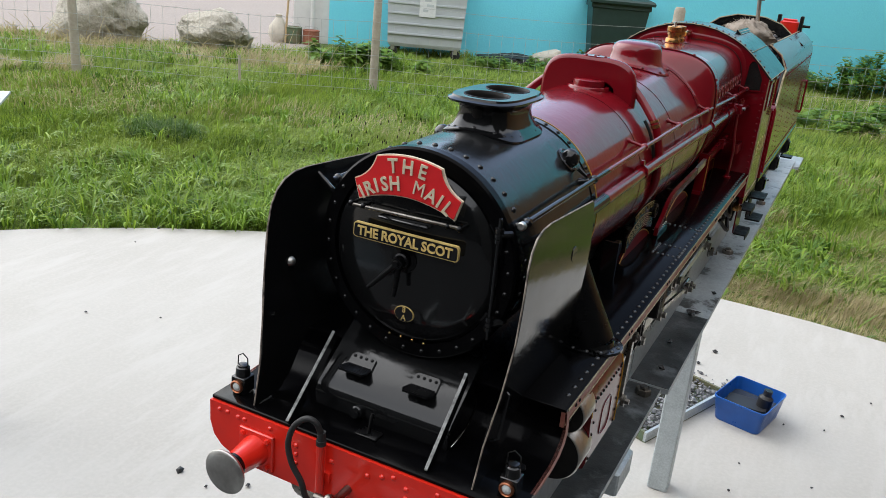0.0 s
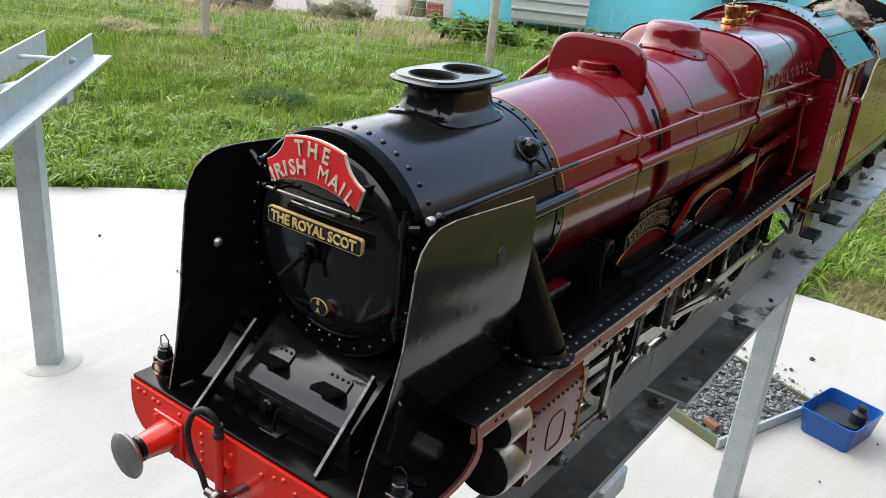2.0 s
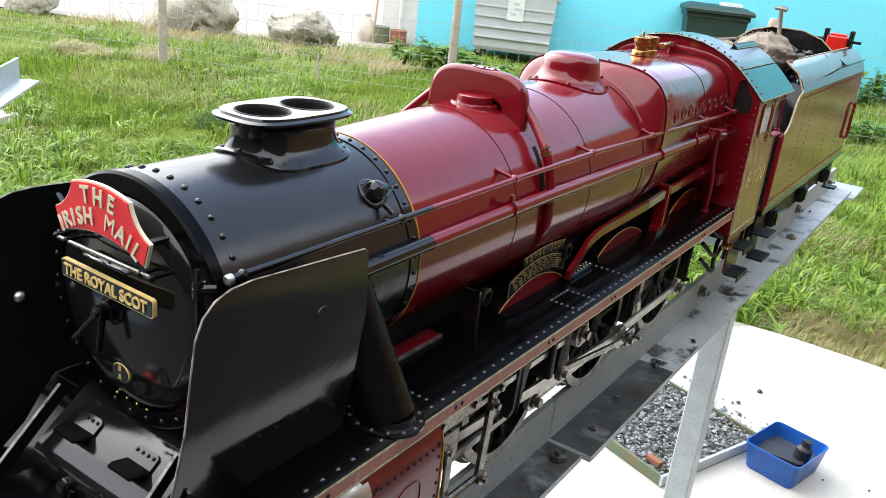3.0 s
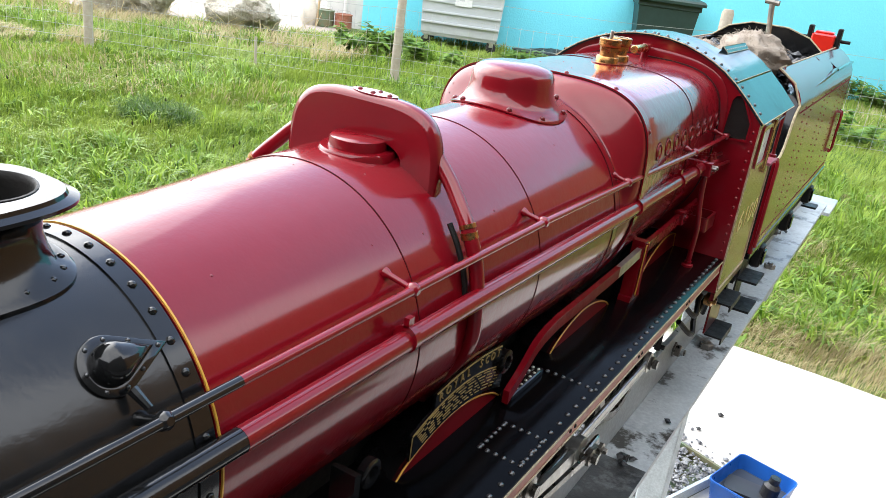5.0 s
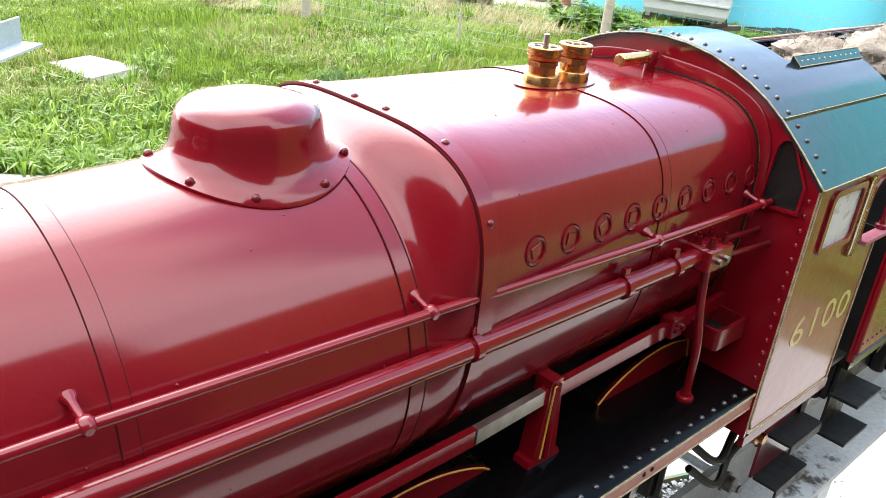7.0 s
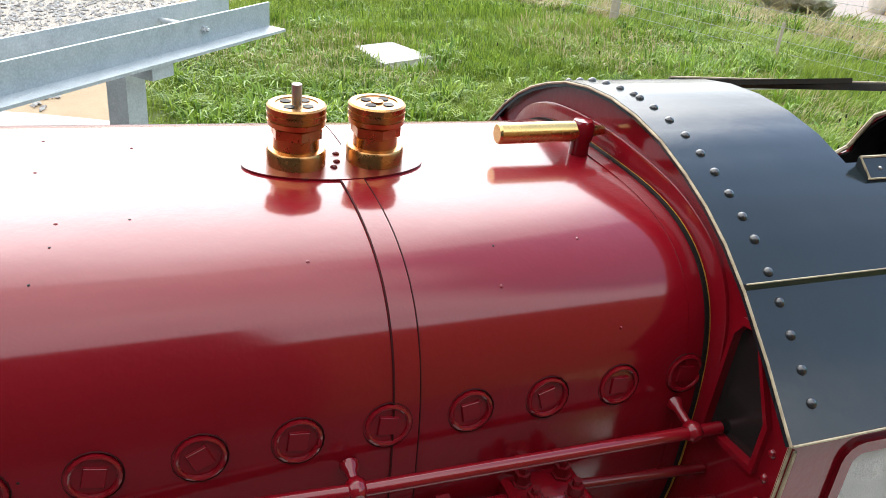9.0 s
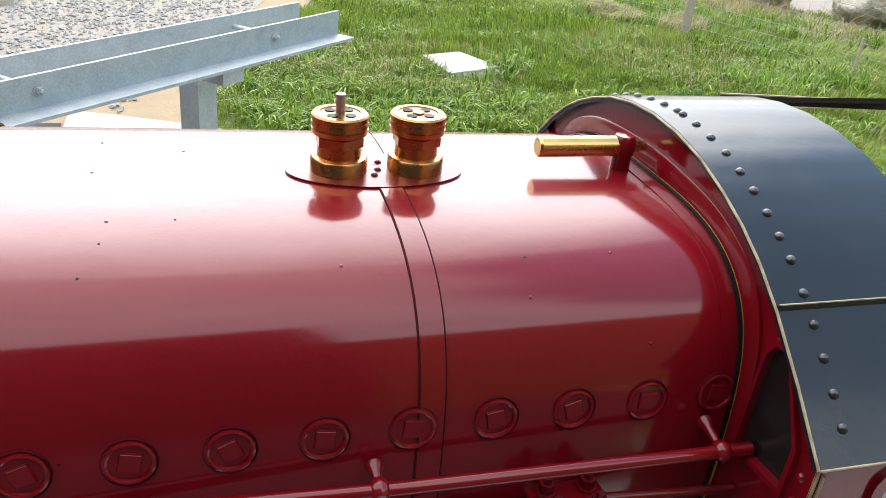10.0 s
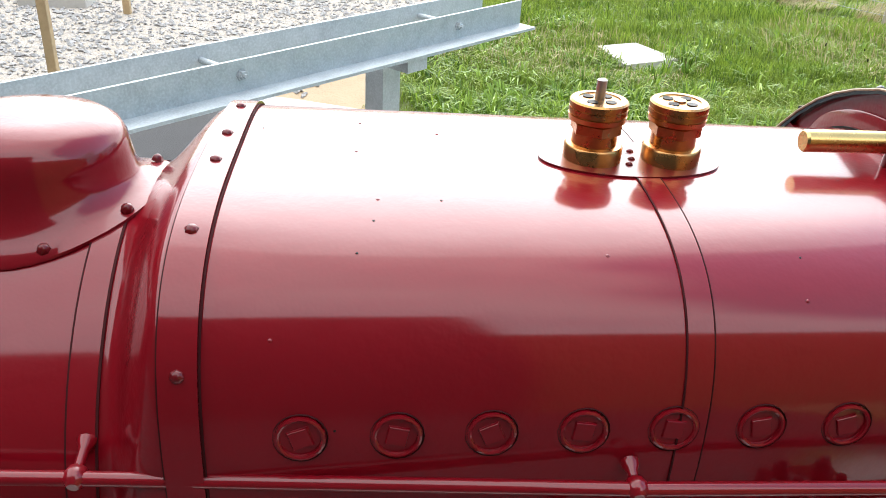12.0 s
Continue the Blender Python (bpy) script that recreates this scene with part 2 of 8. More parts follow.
closing = shader("unseen_wall_dark", (0.022, 0.022, 0.020), rough=0.9, vary=0.4, scale=0.6, bump=0.2, bump_scale=20)
rusty = shader("rusty_red_paint", (0.26, 0.07, 0.035), rough=0.75, vary=0.6, scale=14, tint=(0.3, 0.2, 0.14))
gravel_stone = shader("gravel_stones", (0.4, 0.39, 0.37), rough=0.9, vary=0.8, scale=9, tint=(0.2, 0.19, 0.18), fine=0.3, fine_scale=60)
joint = shader("grimy_joint", (0.045, 0.008, 0.009), rough=0.7, vary=0.3, spec=0.08)
numeral = shader("pale_yellow_numerals", (0.5, 0.38, 0.12), rough=0.4, coat=0.5, vary=0.3, scale=60)
dark_ground = shader("unseen_dark_ground", (0.045, 0.045, 0.045), rough=0.9, vary=0.4, scale=3, fine=0.4, fine_scale=120, bump=0.4, bump_scale=120)
sand = shader("sandy_soil", (0.4, 0.3, 0.19), rough=1.0, vary=0.5, scale=3, tint=(0.3, 0.22, 0.13), bump=0.5, bump_scale=40)
coal = shader("coal", (0.012, 0.012, 0.013), rough=0.4, vary=0.4, bump=0.4, bump_scale=200)
brick_orange = shader("orange_brick", (0.26, 0.10, 0.05), rough=0.9, vary=0.4)
hessian = shader("frayed_hessian", (0.33, 0.285, 0.235), rough=1.0, vary=0.6, scale=60, tint=(0.25, 0.19, 0.14), bump=0.8, bump_scale=220)
tar = shader("black_plastic_sheet", (0.02, 0.02, 0.022), rough=0.5, vary=0.3)
faded_edge = shader("faded_maroon_edge_paint", (0.33, 0.115, 0.085), rough=0.5, vary=0.8, scale=40, tint=(0.22, 0.065, 0.05), fine=0.3, fine_scale=200, wear=(0.42, 0.30, 0.24), wear_at=0.60, wear_scale=70, wear_soft=0.1, wear_rough=0.55)
dusty_pink = shader("faded_maroon_paint", (0.32, 0.09, 0.12), rough=0.6, vary=0.5, scale=90, tint=(0.2, 0.03, 0.05))
sack = shader("pale_sack", (0.55, 0.5, 0.42), rough=0.9, vary=0.4, scale=9)


def leafy(name, a, b, c, rough=0.5, scale=0.9, sheen=0.0):
    """Foliage: each blade or leaf takes its own shade, with broad drifts of another, and lets some light through."""
    m = bpy.data.materials.new(name)
    m.use_nodes = True
    n, l = m.node_tree.nodes, m.node_tree.links
    bs = n["Principled BSDF"]
    bs.inputs["Roughness"].default_value = rough
    bs.inputs["Specular IOR Level"].default_value = 0.3
    geo, tc, noi = n.new("ShaderNodeNewGeometry"), n.new("ShaderNodeTexCoord"), n.new("ShaderNodeTexNoise")
    noi.inputs["Scale"].default_value, noi.inputs["Detail"].default_value = scale, 3
    l.new(tc.outputs["Object"], noi.inputs["Vector"])
    r = n.new("ShaderNodeValToRGB")
    r.color_ramp.elements[0].color, r.color_ramp.elements[1].color = (*a, 1), (*b, 1)
    l.new(geo.outputs["Random Per Island"], r.inputs["Fac"])
    x = n.new("ShaderNodeMix")
    x.data_type = "RGBA"
    x.inputs["B"].default_value = (*c, 1)
    s = n.new("ShaderNodeMapRange")
    s.inputs["From Min"].default_value, s.inputs["From Max"].default_value, s.inputs["To Max"].default_value = 0.42, 0.66, 0.75
    l.new(noi.outputs["Fac"], s.inputs["Value"])
    l.new(s.outputs["Result"], x.inputs["Factor"])
    l.new(r.outputs["Color"], x.inputs["A"])
    l.new(x.outputs["Result"], bs.inputs["Base Color"])
    tr = n.new("ShaderNodeBsdfTranslucent")
    l.new(x.outputs["Result"], tr.inputs["Color"])
    ms = n.new("ShaderNodeMixShader")
    ms.inputs["Fac"].default_value = 0.35
    l.new(bs.outputs["BSDF"], ms.inputs[1])
    l.new(tr.outputs["BSDF"], ms.inputs[2])
    l.new(ms.outputs["Shader"], n["Material Output"].inputs["Surface"])
    return m


grass_mat = leafy("meadow_grass", (0.055, 0.125, 0.014), (0.34, 0.46, 0.065), (0.30, 0.375, 0.075))
tuft_mat = leafy("lush_grass", (0.05, 0.13, 0.014), (0.34, 0.48, 0.055), (0.2, 0.33, 0.045), rough=0.4, scale=2.0)
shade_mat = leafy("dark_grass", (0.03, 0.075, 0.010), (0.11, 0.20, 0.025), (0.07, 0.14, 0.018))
dry_mat = leafy("dry_grass", (0.46, 0.38, 0.2), (0.58, 0.5, 0.31), (0.42, 0.36, 0.19))
leaf_mat = leafy("broad_green_leaves", (0.06, 0.16, 0.02), (0.2, 0.34, 0.05), (0.22, 0.33, 0.06), rough=0.4, scale=3)
flower_mat = leafy("yellow_flowers", (0.6, 0.5, 0.05), (0.7, 0.6, 0.1), (0.55, 0.5, 0.1))
seed_mat = leafy("dark_seed_heads", (0.03, 0.025, 0.015), (0.06, 0.05, 0.02), (0.04, 0.05, 0.02))


# ---- mesh builders ----
class G:
    """A growing list of corners and faces."""

    def __init__(self):
        self.v, self.f = [], []

    def add(self, v, f):
        k = len(self.v)
        self.v += [tuple(p) for p in v]
        self.f += [tuple(i + k for i in q) for q in f]
        return self

    def box(self, x0, x1, y0, y1, z0, z1, b=0.0):
        """A block; b cuts its upright and level edges by a chamfer."""
        if not b:
            v = [(x, y, z) for z in (z0, z1) for y in (y0, y1) for x in (x0, x1)]
            return self.add(v, [(0, 2, 3, 1), (4, 5, 7, 6), (0, 1, 5, 4), (2, 6, 7, 3), (0, 4, 6, 2), (1, 3, 7, 5)])
        ring = lambda c, z: [(x0 + c + b, y0 + c, z), (x1 - c - b, y0 + c, z), (x1 - c, y0 + c + b, z), (x1 - c, y1 - c - b, z),
                             (x1 - c - b, y1 - c, z), (x0 + c + b, y1 - c, z), (x0 + c, y1 - c - b, z), (x0 + c, y0 + c + b, z)]
        return self.loft([ring(b, z0), ring(0, z0 + b), ring(0, z1 - b), ring(b, z1)])

    def loft(self, rings, closed=True, caps=True):
        n, k = len(rings[0]), len(self.v)
        for r in rings:
            self.v += [tuple(p) for p in r]
        m = n if closed else n - 1
        for a in range(len(rings) - 1):
            for i in range(m):
                j = (i + 1) % n
                self.f.append((k + a * n + i, k + a * n + j, k + (a + 1) * n + j, k + (a + 1) * n + i))
        if caps and closed:
            self.f.append(tuple(k + i for i in reversed(range(n))))
            self.f.append(tuple(k + (len(rings) - 1) * n + i for i in range(n)))
        return self

    def tube(self, pts, r, n=10, caps=True):
        """A round bar along points; r one radius or one for each point."""
        pts = [Vector(p) for p in pts]
        rings, up = [], None
        for i, p in enumerate(pts):
            d = (pts[min(i + 1, len(pts) - 1)] - pts[max(i - 1, 0)]).normalized()
            if up is None:
                up = d.orthogonal().normalized()
            up = (up - d * up.dot(d)).normalized()
            side = d.cross(up)
            rr = r[i] if isinstance(r, (list, tuple)) else r
            rings.append([p + rr * (math.cos(a) * up + math.sin(a) * side) for a in (2 * math.pi * k / n for k in range(n))])
        return self.loft(rings, caps=caps)

    def lathe(self, origin, axis, prof, n=32, squash=1.0, caps=True):
        """Turned about axis through origin; prof: pairs of (along, radius)."""
        o, d = Vector(origin), Vector(axis).normalized()
        u = Vector((1, 0, 0)) if abs(d.x) < 0.9 else Vector((0, 0, 1))
        u = (u - d * u.dot(d)).normalized()
        w = d.cross(u)
        rings = [[o + d * a + max(r, 1e-5) * (math.cos(t) * u + math.sin(t) * w * squash) for t in (2 * math.pi * k / n for k in range(n))] for a, r in prof]
        return self.loft(rings, caps=caps)

    def slab(self, pts, thick, axis):
        """A flat outline given in the world, thickened by the vector axis * thick."""
        d = Vector(axis) * thick
        return self.loft([[Vector(p) for p in pts], [Vector(p) + d for p in pts]])

    def dome(self, p, nrm, r, h=0.6, n=8):
        """A rivet head."""
        return self.lathe(p, nrm, [(-0.2 * r, r), (0.15 * r, r * 0.97), (h * r * 0.7, r * 0.7), (h * r, r * 0.2)], n)


def mesh_of(g, name, mat, origin=(0, 0, 0), smooth=40):
    me = bpy.data.meshes.new(name)
    o = Vector(origin)
    me.from_pydata([Vector(p) - o for p in g.v], [], g.f)
    bm = bmesh.new()
    bm.from_mesh(me)
    bmesh.ops.recalc_face_normals(bm, faces=bm.faces)
    bm.to_mesh(me)
    bm.free()
    for one in (mat if isinstance(mat, (list, tuple)) else [mat]):
        me.materials.append(one)
    if smooth:
        me.polygons.foreach_set("use_smooth", [True] * len(me.polygons))
        me.set_sharp_from_angle(angle=radians(smooth))
    return me


ORIGIN = {}


def thing(name, at, label, category, group="", kind=""):
    ob = tagged(new(name), label, category, group, kind)
    ob.location = at
    ob.empty_display_size = 0.05
    ORIGIN[ob.name] = Vector(at)
    return ob


def part(name, g, mat, parent, label="", smooth=40):
    o = ORIGIN[parent.name]
    ob = new(name, mesh_of(g, name, mat, o, smooth))
    ob.parent = parent
    ORIGIN[ob.name] = o
    if label:
        ob["label"] = label
    return ob


def solo(name, g, mat, at, label, category="", group="", kind="", smooth=40):
    """A thing or a piece of the setting that is one mesh."""
    ob = new(name, mesh_of(g, name, mat, at, smooth))
    ob.location = at
    ORIGIN[ob.name] = Vector(at)
    return tagged(ob, label, category, group, kind)


def lettering(name, text, size, at, right, up, mat, parent, depth=0.0012, wide=1.0, label="", shear=0.0, bold=0.0):
    """Raised letters, centred at a point, running along right with their tops along up."""
    cu = bpy.data.curves.new(name, "FONT")
    cu.body, cu.size, cu.align_x, cu.align_y, cu.extrude, cu.resolution_u, cu.offset, cu.shear = text, size, "CENTER", "CENTER", depth / 2, 3, bold, shear
    tmp = new(name + "_curve", cu)
    me = bpy.data.meshes.new_from_object(tmp.evaluated_get(bpy.context.evaluated_depsgraph_get()))
    bpy.data.objects.remove(tmp)
    bpy.data.curves.remove(cu)
    r, u = Vector(right).normalized(), Vector(up).normalized()
    rot = Matrix((r * wide, u, r.cross(u))).transposed()
    o = ORIGIN[parent.name]
    for v in me.vertices:
        v.co = rot @ v.co + Vector(at) - o
    me.materials.clear()
    me.materials.append(mat)
    me.name = name
    ob = new(name, me)
    ob.parent = parent
    ORIGIN[ob.name] = o
    if label:
        ob["label"] = label
    return ob


def arc(cx, cz, r, a0, a1, n):
    return [(cx + r * math.cos(radians(a0 + (a1 - a0) * i / n)), cz + r * math.sin(radians(a0 + (a1 - a0) * i / n))) for i in range(n + 1)]


def smooth_path(pts, n=6):
    """Points along a smooth curve through the given ones."""
    p = [Vector(q) for q in pts]
    p = [2 * p[0] - p[1]] + p + [2 * p[-1] - p[-2]]
    out = []
    for i in range(1, len(p) - 2):
        for k in range(n):
            t = k / n
            a, b, c, d = p[i - 1], p[i], p[i + 1], p[i + 2]
            out.append(0.5 * (2 * b + (c - a) * t + (2 * a - 5 * b + 4 * c - d) * t * t + (3 * b - a - 3 * c + d) * t ** 3))
    return out + [p[-2]]


def sheet(outline, holes, place, thick, curve=None):
    """A plate with holes: outlines in the flat, place(u, v, w) puts them into the world, w being the depth through the plate."""
    bm = bmesh.new()
    loops = []
    for loop in [outline] + list(holes):
        vs = [bm.verts.new((u, v, 0)) for u, v in loop]
        for a, b in zip(vs, vs[1:] + vs[:1]):
            bm.edges.new((a, b))
        loops.append(len(loop))
    bmesh.ops.triangle_fill(bm, use_beauty=True, use_dissolve=False, edges=bm.edges[:], normal=(0, 0, 1))
    bm.verts.index_update()
    pts = [(v.co.x, v.co.y) for v in bm.verts]
    tris = [tuple(v.index for v in f.verts) for f in bm.faces]
    bm.free()
    n = len(pts)
    g = G()
    faces = list(tris) + [tuple(i + n for i in reversed(t)) for t in tris]
    k = 0
    for c in loops:
        faces += [(k + i, k + (i + 1) % c, k + (i + 1) % c + n, k + i + n) for i in range(c)]
        k += c
    return g.add([place(u, v, 0) for u, v in pts] + [place(u, v, thick) for u, v in pts], faces)


def round_box(u0, u1, v0, v1, r, n=4):
    """The outline of a rectangle with round corners."""
    out = []
    for cu, cv, a in ((u1 - r, v1 - r, 0), (u0 + r, v1 - r, 90), (u0 + r, v0 + r, 180), (u1 - r, v0 + r, 270)):
        out += arc(cu, cv, r, a, a + 90, n)
    return out


# ---- ground ----
PAD_X, PAD_Y, PAD_R = 0.093, -1.356, 5.364
GROUND = -0.03
g = G()
g.add([(-2500, -2500, GROUND), (2500, -2500, GROUND), (2500, 2500, GROUND), (-2500, 2500, GROUND)], [(0, 1, 2, 3)])
solo("ground", g, earth, (0, 0, GROUND), "rough grassy soil reaching away from the concrete", kind="structure")
random.seed(4)
def pad_edge(a):
    c, s = math.cos(a), math.sin(a)
    r = PAD_R + 0.02 * noise.noise((3 * c, 3 * s, 0)) + 0.012 * noise.noise((20 * c, 20 * s, 5))
    # cut short on its unseen sides to limit pale reflections in the paint
    x, y = PAD_X + r * c, max(PAD_Y + r * s, 0.12)
    return min(x, 1.85 if y > 2.4 else 1.4), y


rim = [pad_edge(2 * math.pi * k / 360) for k in range(360)]
g = G().loft([[(x, y, -0.12) for x, y in rim], [(x, y, -0.012) for x, y in rim],
              [(PAD_X + (x - PAD_X) * 0.9975, 1.0 + (y - 1.0) * 0.9975, 0) for x, y in rim]])
solo("pavement", g, concrete, (0, 0, 0), "round pale concrete pad with a rough edge", kind="structure")
WALL_O, WALL_D, WALL_N = Vector((-8.12, 11.60, 0)), Vector((0.896, 0.444, 0)), Vector((0.444, -0.896, 0))
g = G().add([(*p, -0.016) for p in ((-14.5, 6.3), (-11.2, 7.9), (-9.6, 8.9), (-8.5, 9.75), (-7.7, 10.7), (-8.2, 11.4), (-14, 20), (-40, 60), (-90, 20))], [tuple(range(9))])
solo("road", g, yard, (0, 0, -0.016), "pale sandy concrete yard beyond the boulders", kind="structure")
g = G().add([(*p, -0.018) for p in ((-4.9, -2.6), (-5.0, 0.05), (-5.5, 0.55), (-6.8, 1.0), (-9.0, 1.65), (-14, 3.2), (-40, 8), (-40, -30), (-8, -30))], [tuple(range(9))])
solo("gravel", g, gravel_bed, (0, 0, -0.018), "loose grey gravel beside the concrete", "gravel", kind="stuff")

g = G().add([(*p, -0.022) for p in ((-4.4, 0.1), (-4.5, 0.75), (-5.4, 1.0), (-6.7, 1.45), (-8.9, 2.1), (-14, 3.6), (-14, 2.6), (-6, 0.4), (-5, -0.2))], [tuple(range(9))])
solo("sandy_soil", g, sand, (0, 0, -0.022), "bare sandy soil between grass and gravel", "soil", kind="stuff")

# unseen dark ground, added to keep reflections in the paint and deflectors dark
g = G().add([(*p, -0.014) for p in ((-4.85, -13.9), (4.2, -13.9), (4.2, 3.3), (1.9, 3.3), (1.9, 2.35), (1.36, 2.35), (1.36, 0.1), (-4.85, 0.1))], [tuple(range(8))])
solo("road_2", g, dark_ground, (0, 0, -0.014), "unseen dark ground beside the pad, added to darken reflections", kind="structure")


def scatter_stones(name, spots, lo, hi, mat, label, category, flat=0.7, seed=1, base=0.0):
    """Angular stones lying on a bed, all in one mesh."""
    rnd = random.Random(seed)
    g = G()
    for x, y, z in spots:
        r = lo + (hi - lo) * rnd.random() ** 2
        pts = []
        for p in ((0, 0, 1), (1, 0, 0.1), (0.3, 0.95, -0.1), (-0.8, 0.6, 0.15), (-0.8, -0.6, -0.1), (0.3, -0.95, 0.1), (0, 0, -1)):
            v = Vector(p) * r * rnd.uniform(0.65, 1.15)
            v.z *= flat
            pts.append(v)
        rot = Matrix.Rotation(rnd.uniform(0, 6.3), 3, "Z") @ Matrix.Rotation(rnd.uniform(-0.6, 0.6), 3, "X")
        pts = [rot @ v + Vector((x, y, z + base)) for v in pts]
        g.add(pts, [(0, 1, 2), (0, 2, 3), (0, 3, 4), (0, 4, 5), (0, 5, 1), (6, 2, 1), (6, 3, 2), (6, 4, 3), (6, 5, 4), (6, 1, 5)])
    return g


# ---- raised track ----
def angle_rail(line, leg, out, y0, y1, top, flange_z, thick=0.009, wide=0.078):
    """A steel angle: an upright leg that carries the wheels and a flange that points outwards."""
    prof = [(0, top), (thick, top), (thick, flange_z), (wide, flange_z), (wide, flange_z - thick), (0, flange_z - thick)]
    ring = lambda y: [(leg + out * u, y, z) for u, z in prof]
    return G().loft([ring(y0), ring(y1)])


RAIL_TOP, FLANGE = 1.145, 1.075
stand = thing("raised_track", (0, 1.3, 0), "oil-stained galvanised steel track raised on square posts", "track")
for side in (1, -1):
    part("rail_angle", angle_rail(0, 0.0925 * side, side, 0.64, 2.86, RAIL_TOP, FLANGE), grimy_galv, stand, "galvanised angle with sooty oil stains")
    part("rail_angle", angle_rail(0, 0.0925 * side, side, -0.45, 0.634, RAIL_TOP, FLANGE, wide=0.066), grimy_galv, stand, "galvanised angle blackened with oil and soot")
    rnd = random.Random(21 + side)
    part("oil_film", G().box(*sorted((side * 0.1020, side * 0.1578)), -0.448, 0.632, FLANGE + 0.0002, FLANGE + 0.0010), oil_film, stand, "dried black oil and soot")
    part("oil_film", G().box(*sorted((side * 0.1020, side * 0.1700)), 0.642, 0.998, FLANGE + 0.0002, FLANGE + 0.0010), oil_film, stand, "dried black oil and soot")
    part("drip_film", G().box(*sorted((side * 0.1020, side * 0.1700)), 0.998, 2.858, FLANGE + 0.0002, FLANGE + 0.0010), drip_film, stand, "dark oil drips on dull zinc")
part("end_plate", G().box(-0.19, 0.19, 2.80, 3.01, FLANGE - 0.022, FLANGE - 0.0095, 0.002), galvanised, stand)
for y in (1.985, 0.40):
    post = part("post", G().box(-0.016, 0.054, y - 0.035, y + 0.035, 0.0, FLANGE - 0.05, 0.004), galvanised, stand)
    part("cross_beam", G().box(-0.165, 0.165, y - 0.04, y + 0.04, FLANGE - 0.05, FLANGE - 0.0095, 0.003), galvanised, stand)
for y in (-0.3, 0.32, 1.332, 2.25, 2.75):
    part("tie_rod", G().tube([(-0.12, y, 1.115), (0.12, y, 1.115)], 0.007, 8), galvanised, stand)
    for s in (1, -1):
        part("nut", G().lathe((s * 0.102, y, 1.115), (s, 0, 0), [(0, 0.015), (0.003, 0.015), (0.0031, 0.0115), (0.012, 0.0115), (0.013, 0.010), (0.0131, 0.0065), (0.021, 0.006)], 6), oily_steel, stand)
for x, y in ((0.135, 0.60), (0.132, 1.47), (0.14, 2.05), (-0.135, 0.6)):
    part("flange_bolt", G().lathe((x, y, FLANGE), (0, 0, 1), [(0, 0.0135), (0.0105, 0.0135), (0.012, 0.012), (0.0121, 0.007), (0.016, 0.0065)], 6), oily_steel, stand)

D = Vector((-0.709, 0.705, 0))
NN = Vector((0.705, 0.709, 0))
E0 = Vector((-2.664, 1.4125, 0))
far_stand = thing("raised_track", tuple(E0 - D * 1.0), "clean galvanised steel raised track with spacer rods", "track")


def along(u, w, z):
    return tuple(E0 - D * u + NN * w + Vector((0, 0, z)))


for w0, o in ((0.0, 1), (-0.187, -1)):
    prof = [(0, 1.158), (0.009 * -o, 1.158), (0.009 * -o, FLANGE - 0.009), (0.07 * o, FLANGE - 0.009), (0.07 * o, FLANGE), (0, FLANGE)]
    part("rail_angle", G().loft([[along(u, w0 + p, z) for p, z in prof] for u in (0.0, 3.0)]), galvanised, far_stand)
for u in (0.356, 1.242, 2.128):
    part("spacer_rod", G().tube([along(u, 0.004, 1.118), along(u, -0.19, 1.118)], 0.0095, 10), galvanised, far_stand, "bright zinc spacer rod")
    part("nut", G().lathe(along(u, 0, 1.118), NN, [(0, 0.016), (0.003, 0.016), (0.0031, 0.012), (0.013, 0.012), (0.0131, 0.007), (0.022, 0.006)], 6), galvanised, far_stand)
for u in (0.62, 2.4):
    c = along(u, -0.09, 0)
    g = G()
    ring = lambda z: [tuple(Vector(c) + D * a + NN * b + Vector((0, 0, z))) for a, b in ((-0.04, -0.04), (0.04, -0.04), (0.04, 0.04), (-0.04, 0.04))]
    part("post", G().loft([ring(0.006), ring(FLANGE - 0.05)]), galvanised, far_stand)
    ring = lambda z: [tuple(Vector(c) + D * a + NN * b + Vector((0, 0, z))) for a, b in ((-0.045, -0.15), (0.045, -0.15), (0.045, 0.15), (-0.045, 0.15))]
    part("cross_beam", G().loft([ring(FLANGE - 0.05), ring(FLANGE - 0.0095)]), galvanised, far_stand)
    part("grout_ring", G().lathe((c[0], c[1], 0.0005), (0, 0, 1), [(0, 0.115), (0.004, 0.11), (0.006, 0.06)], 28), concrete, far_stand, "pale grout round the post foot")


# ---- the model locomotive ----
PLATE = 1.358
SZ, SR = 1.4727, 0.1055
loco = thing("steam_locomotive", (0, 0.5, RAIL_TOP), "glossy maroon and black model steam locomotive on a raised track", "locomotive")


def rivets(spots, r, name, mat, parent, h=0.75, n=7):
    g = G()
    for p, nr in spots:
        g.dome(p, nr, r, h, n)
    return tagged(part(name, g, mat, parent), kind="stuff")


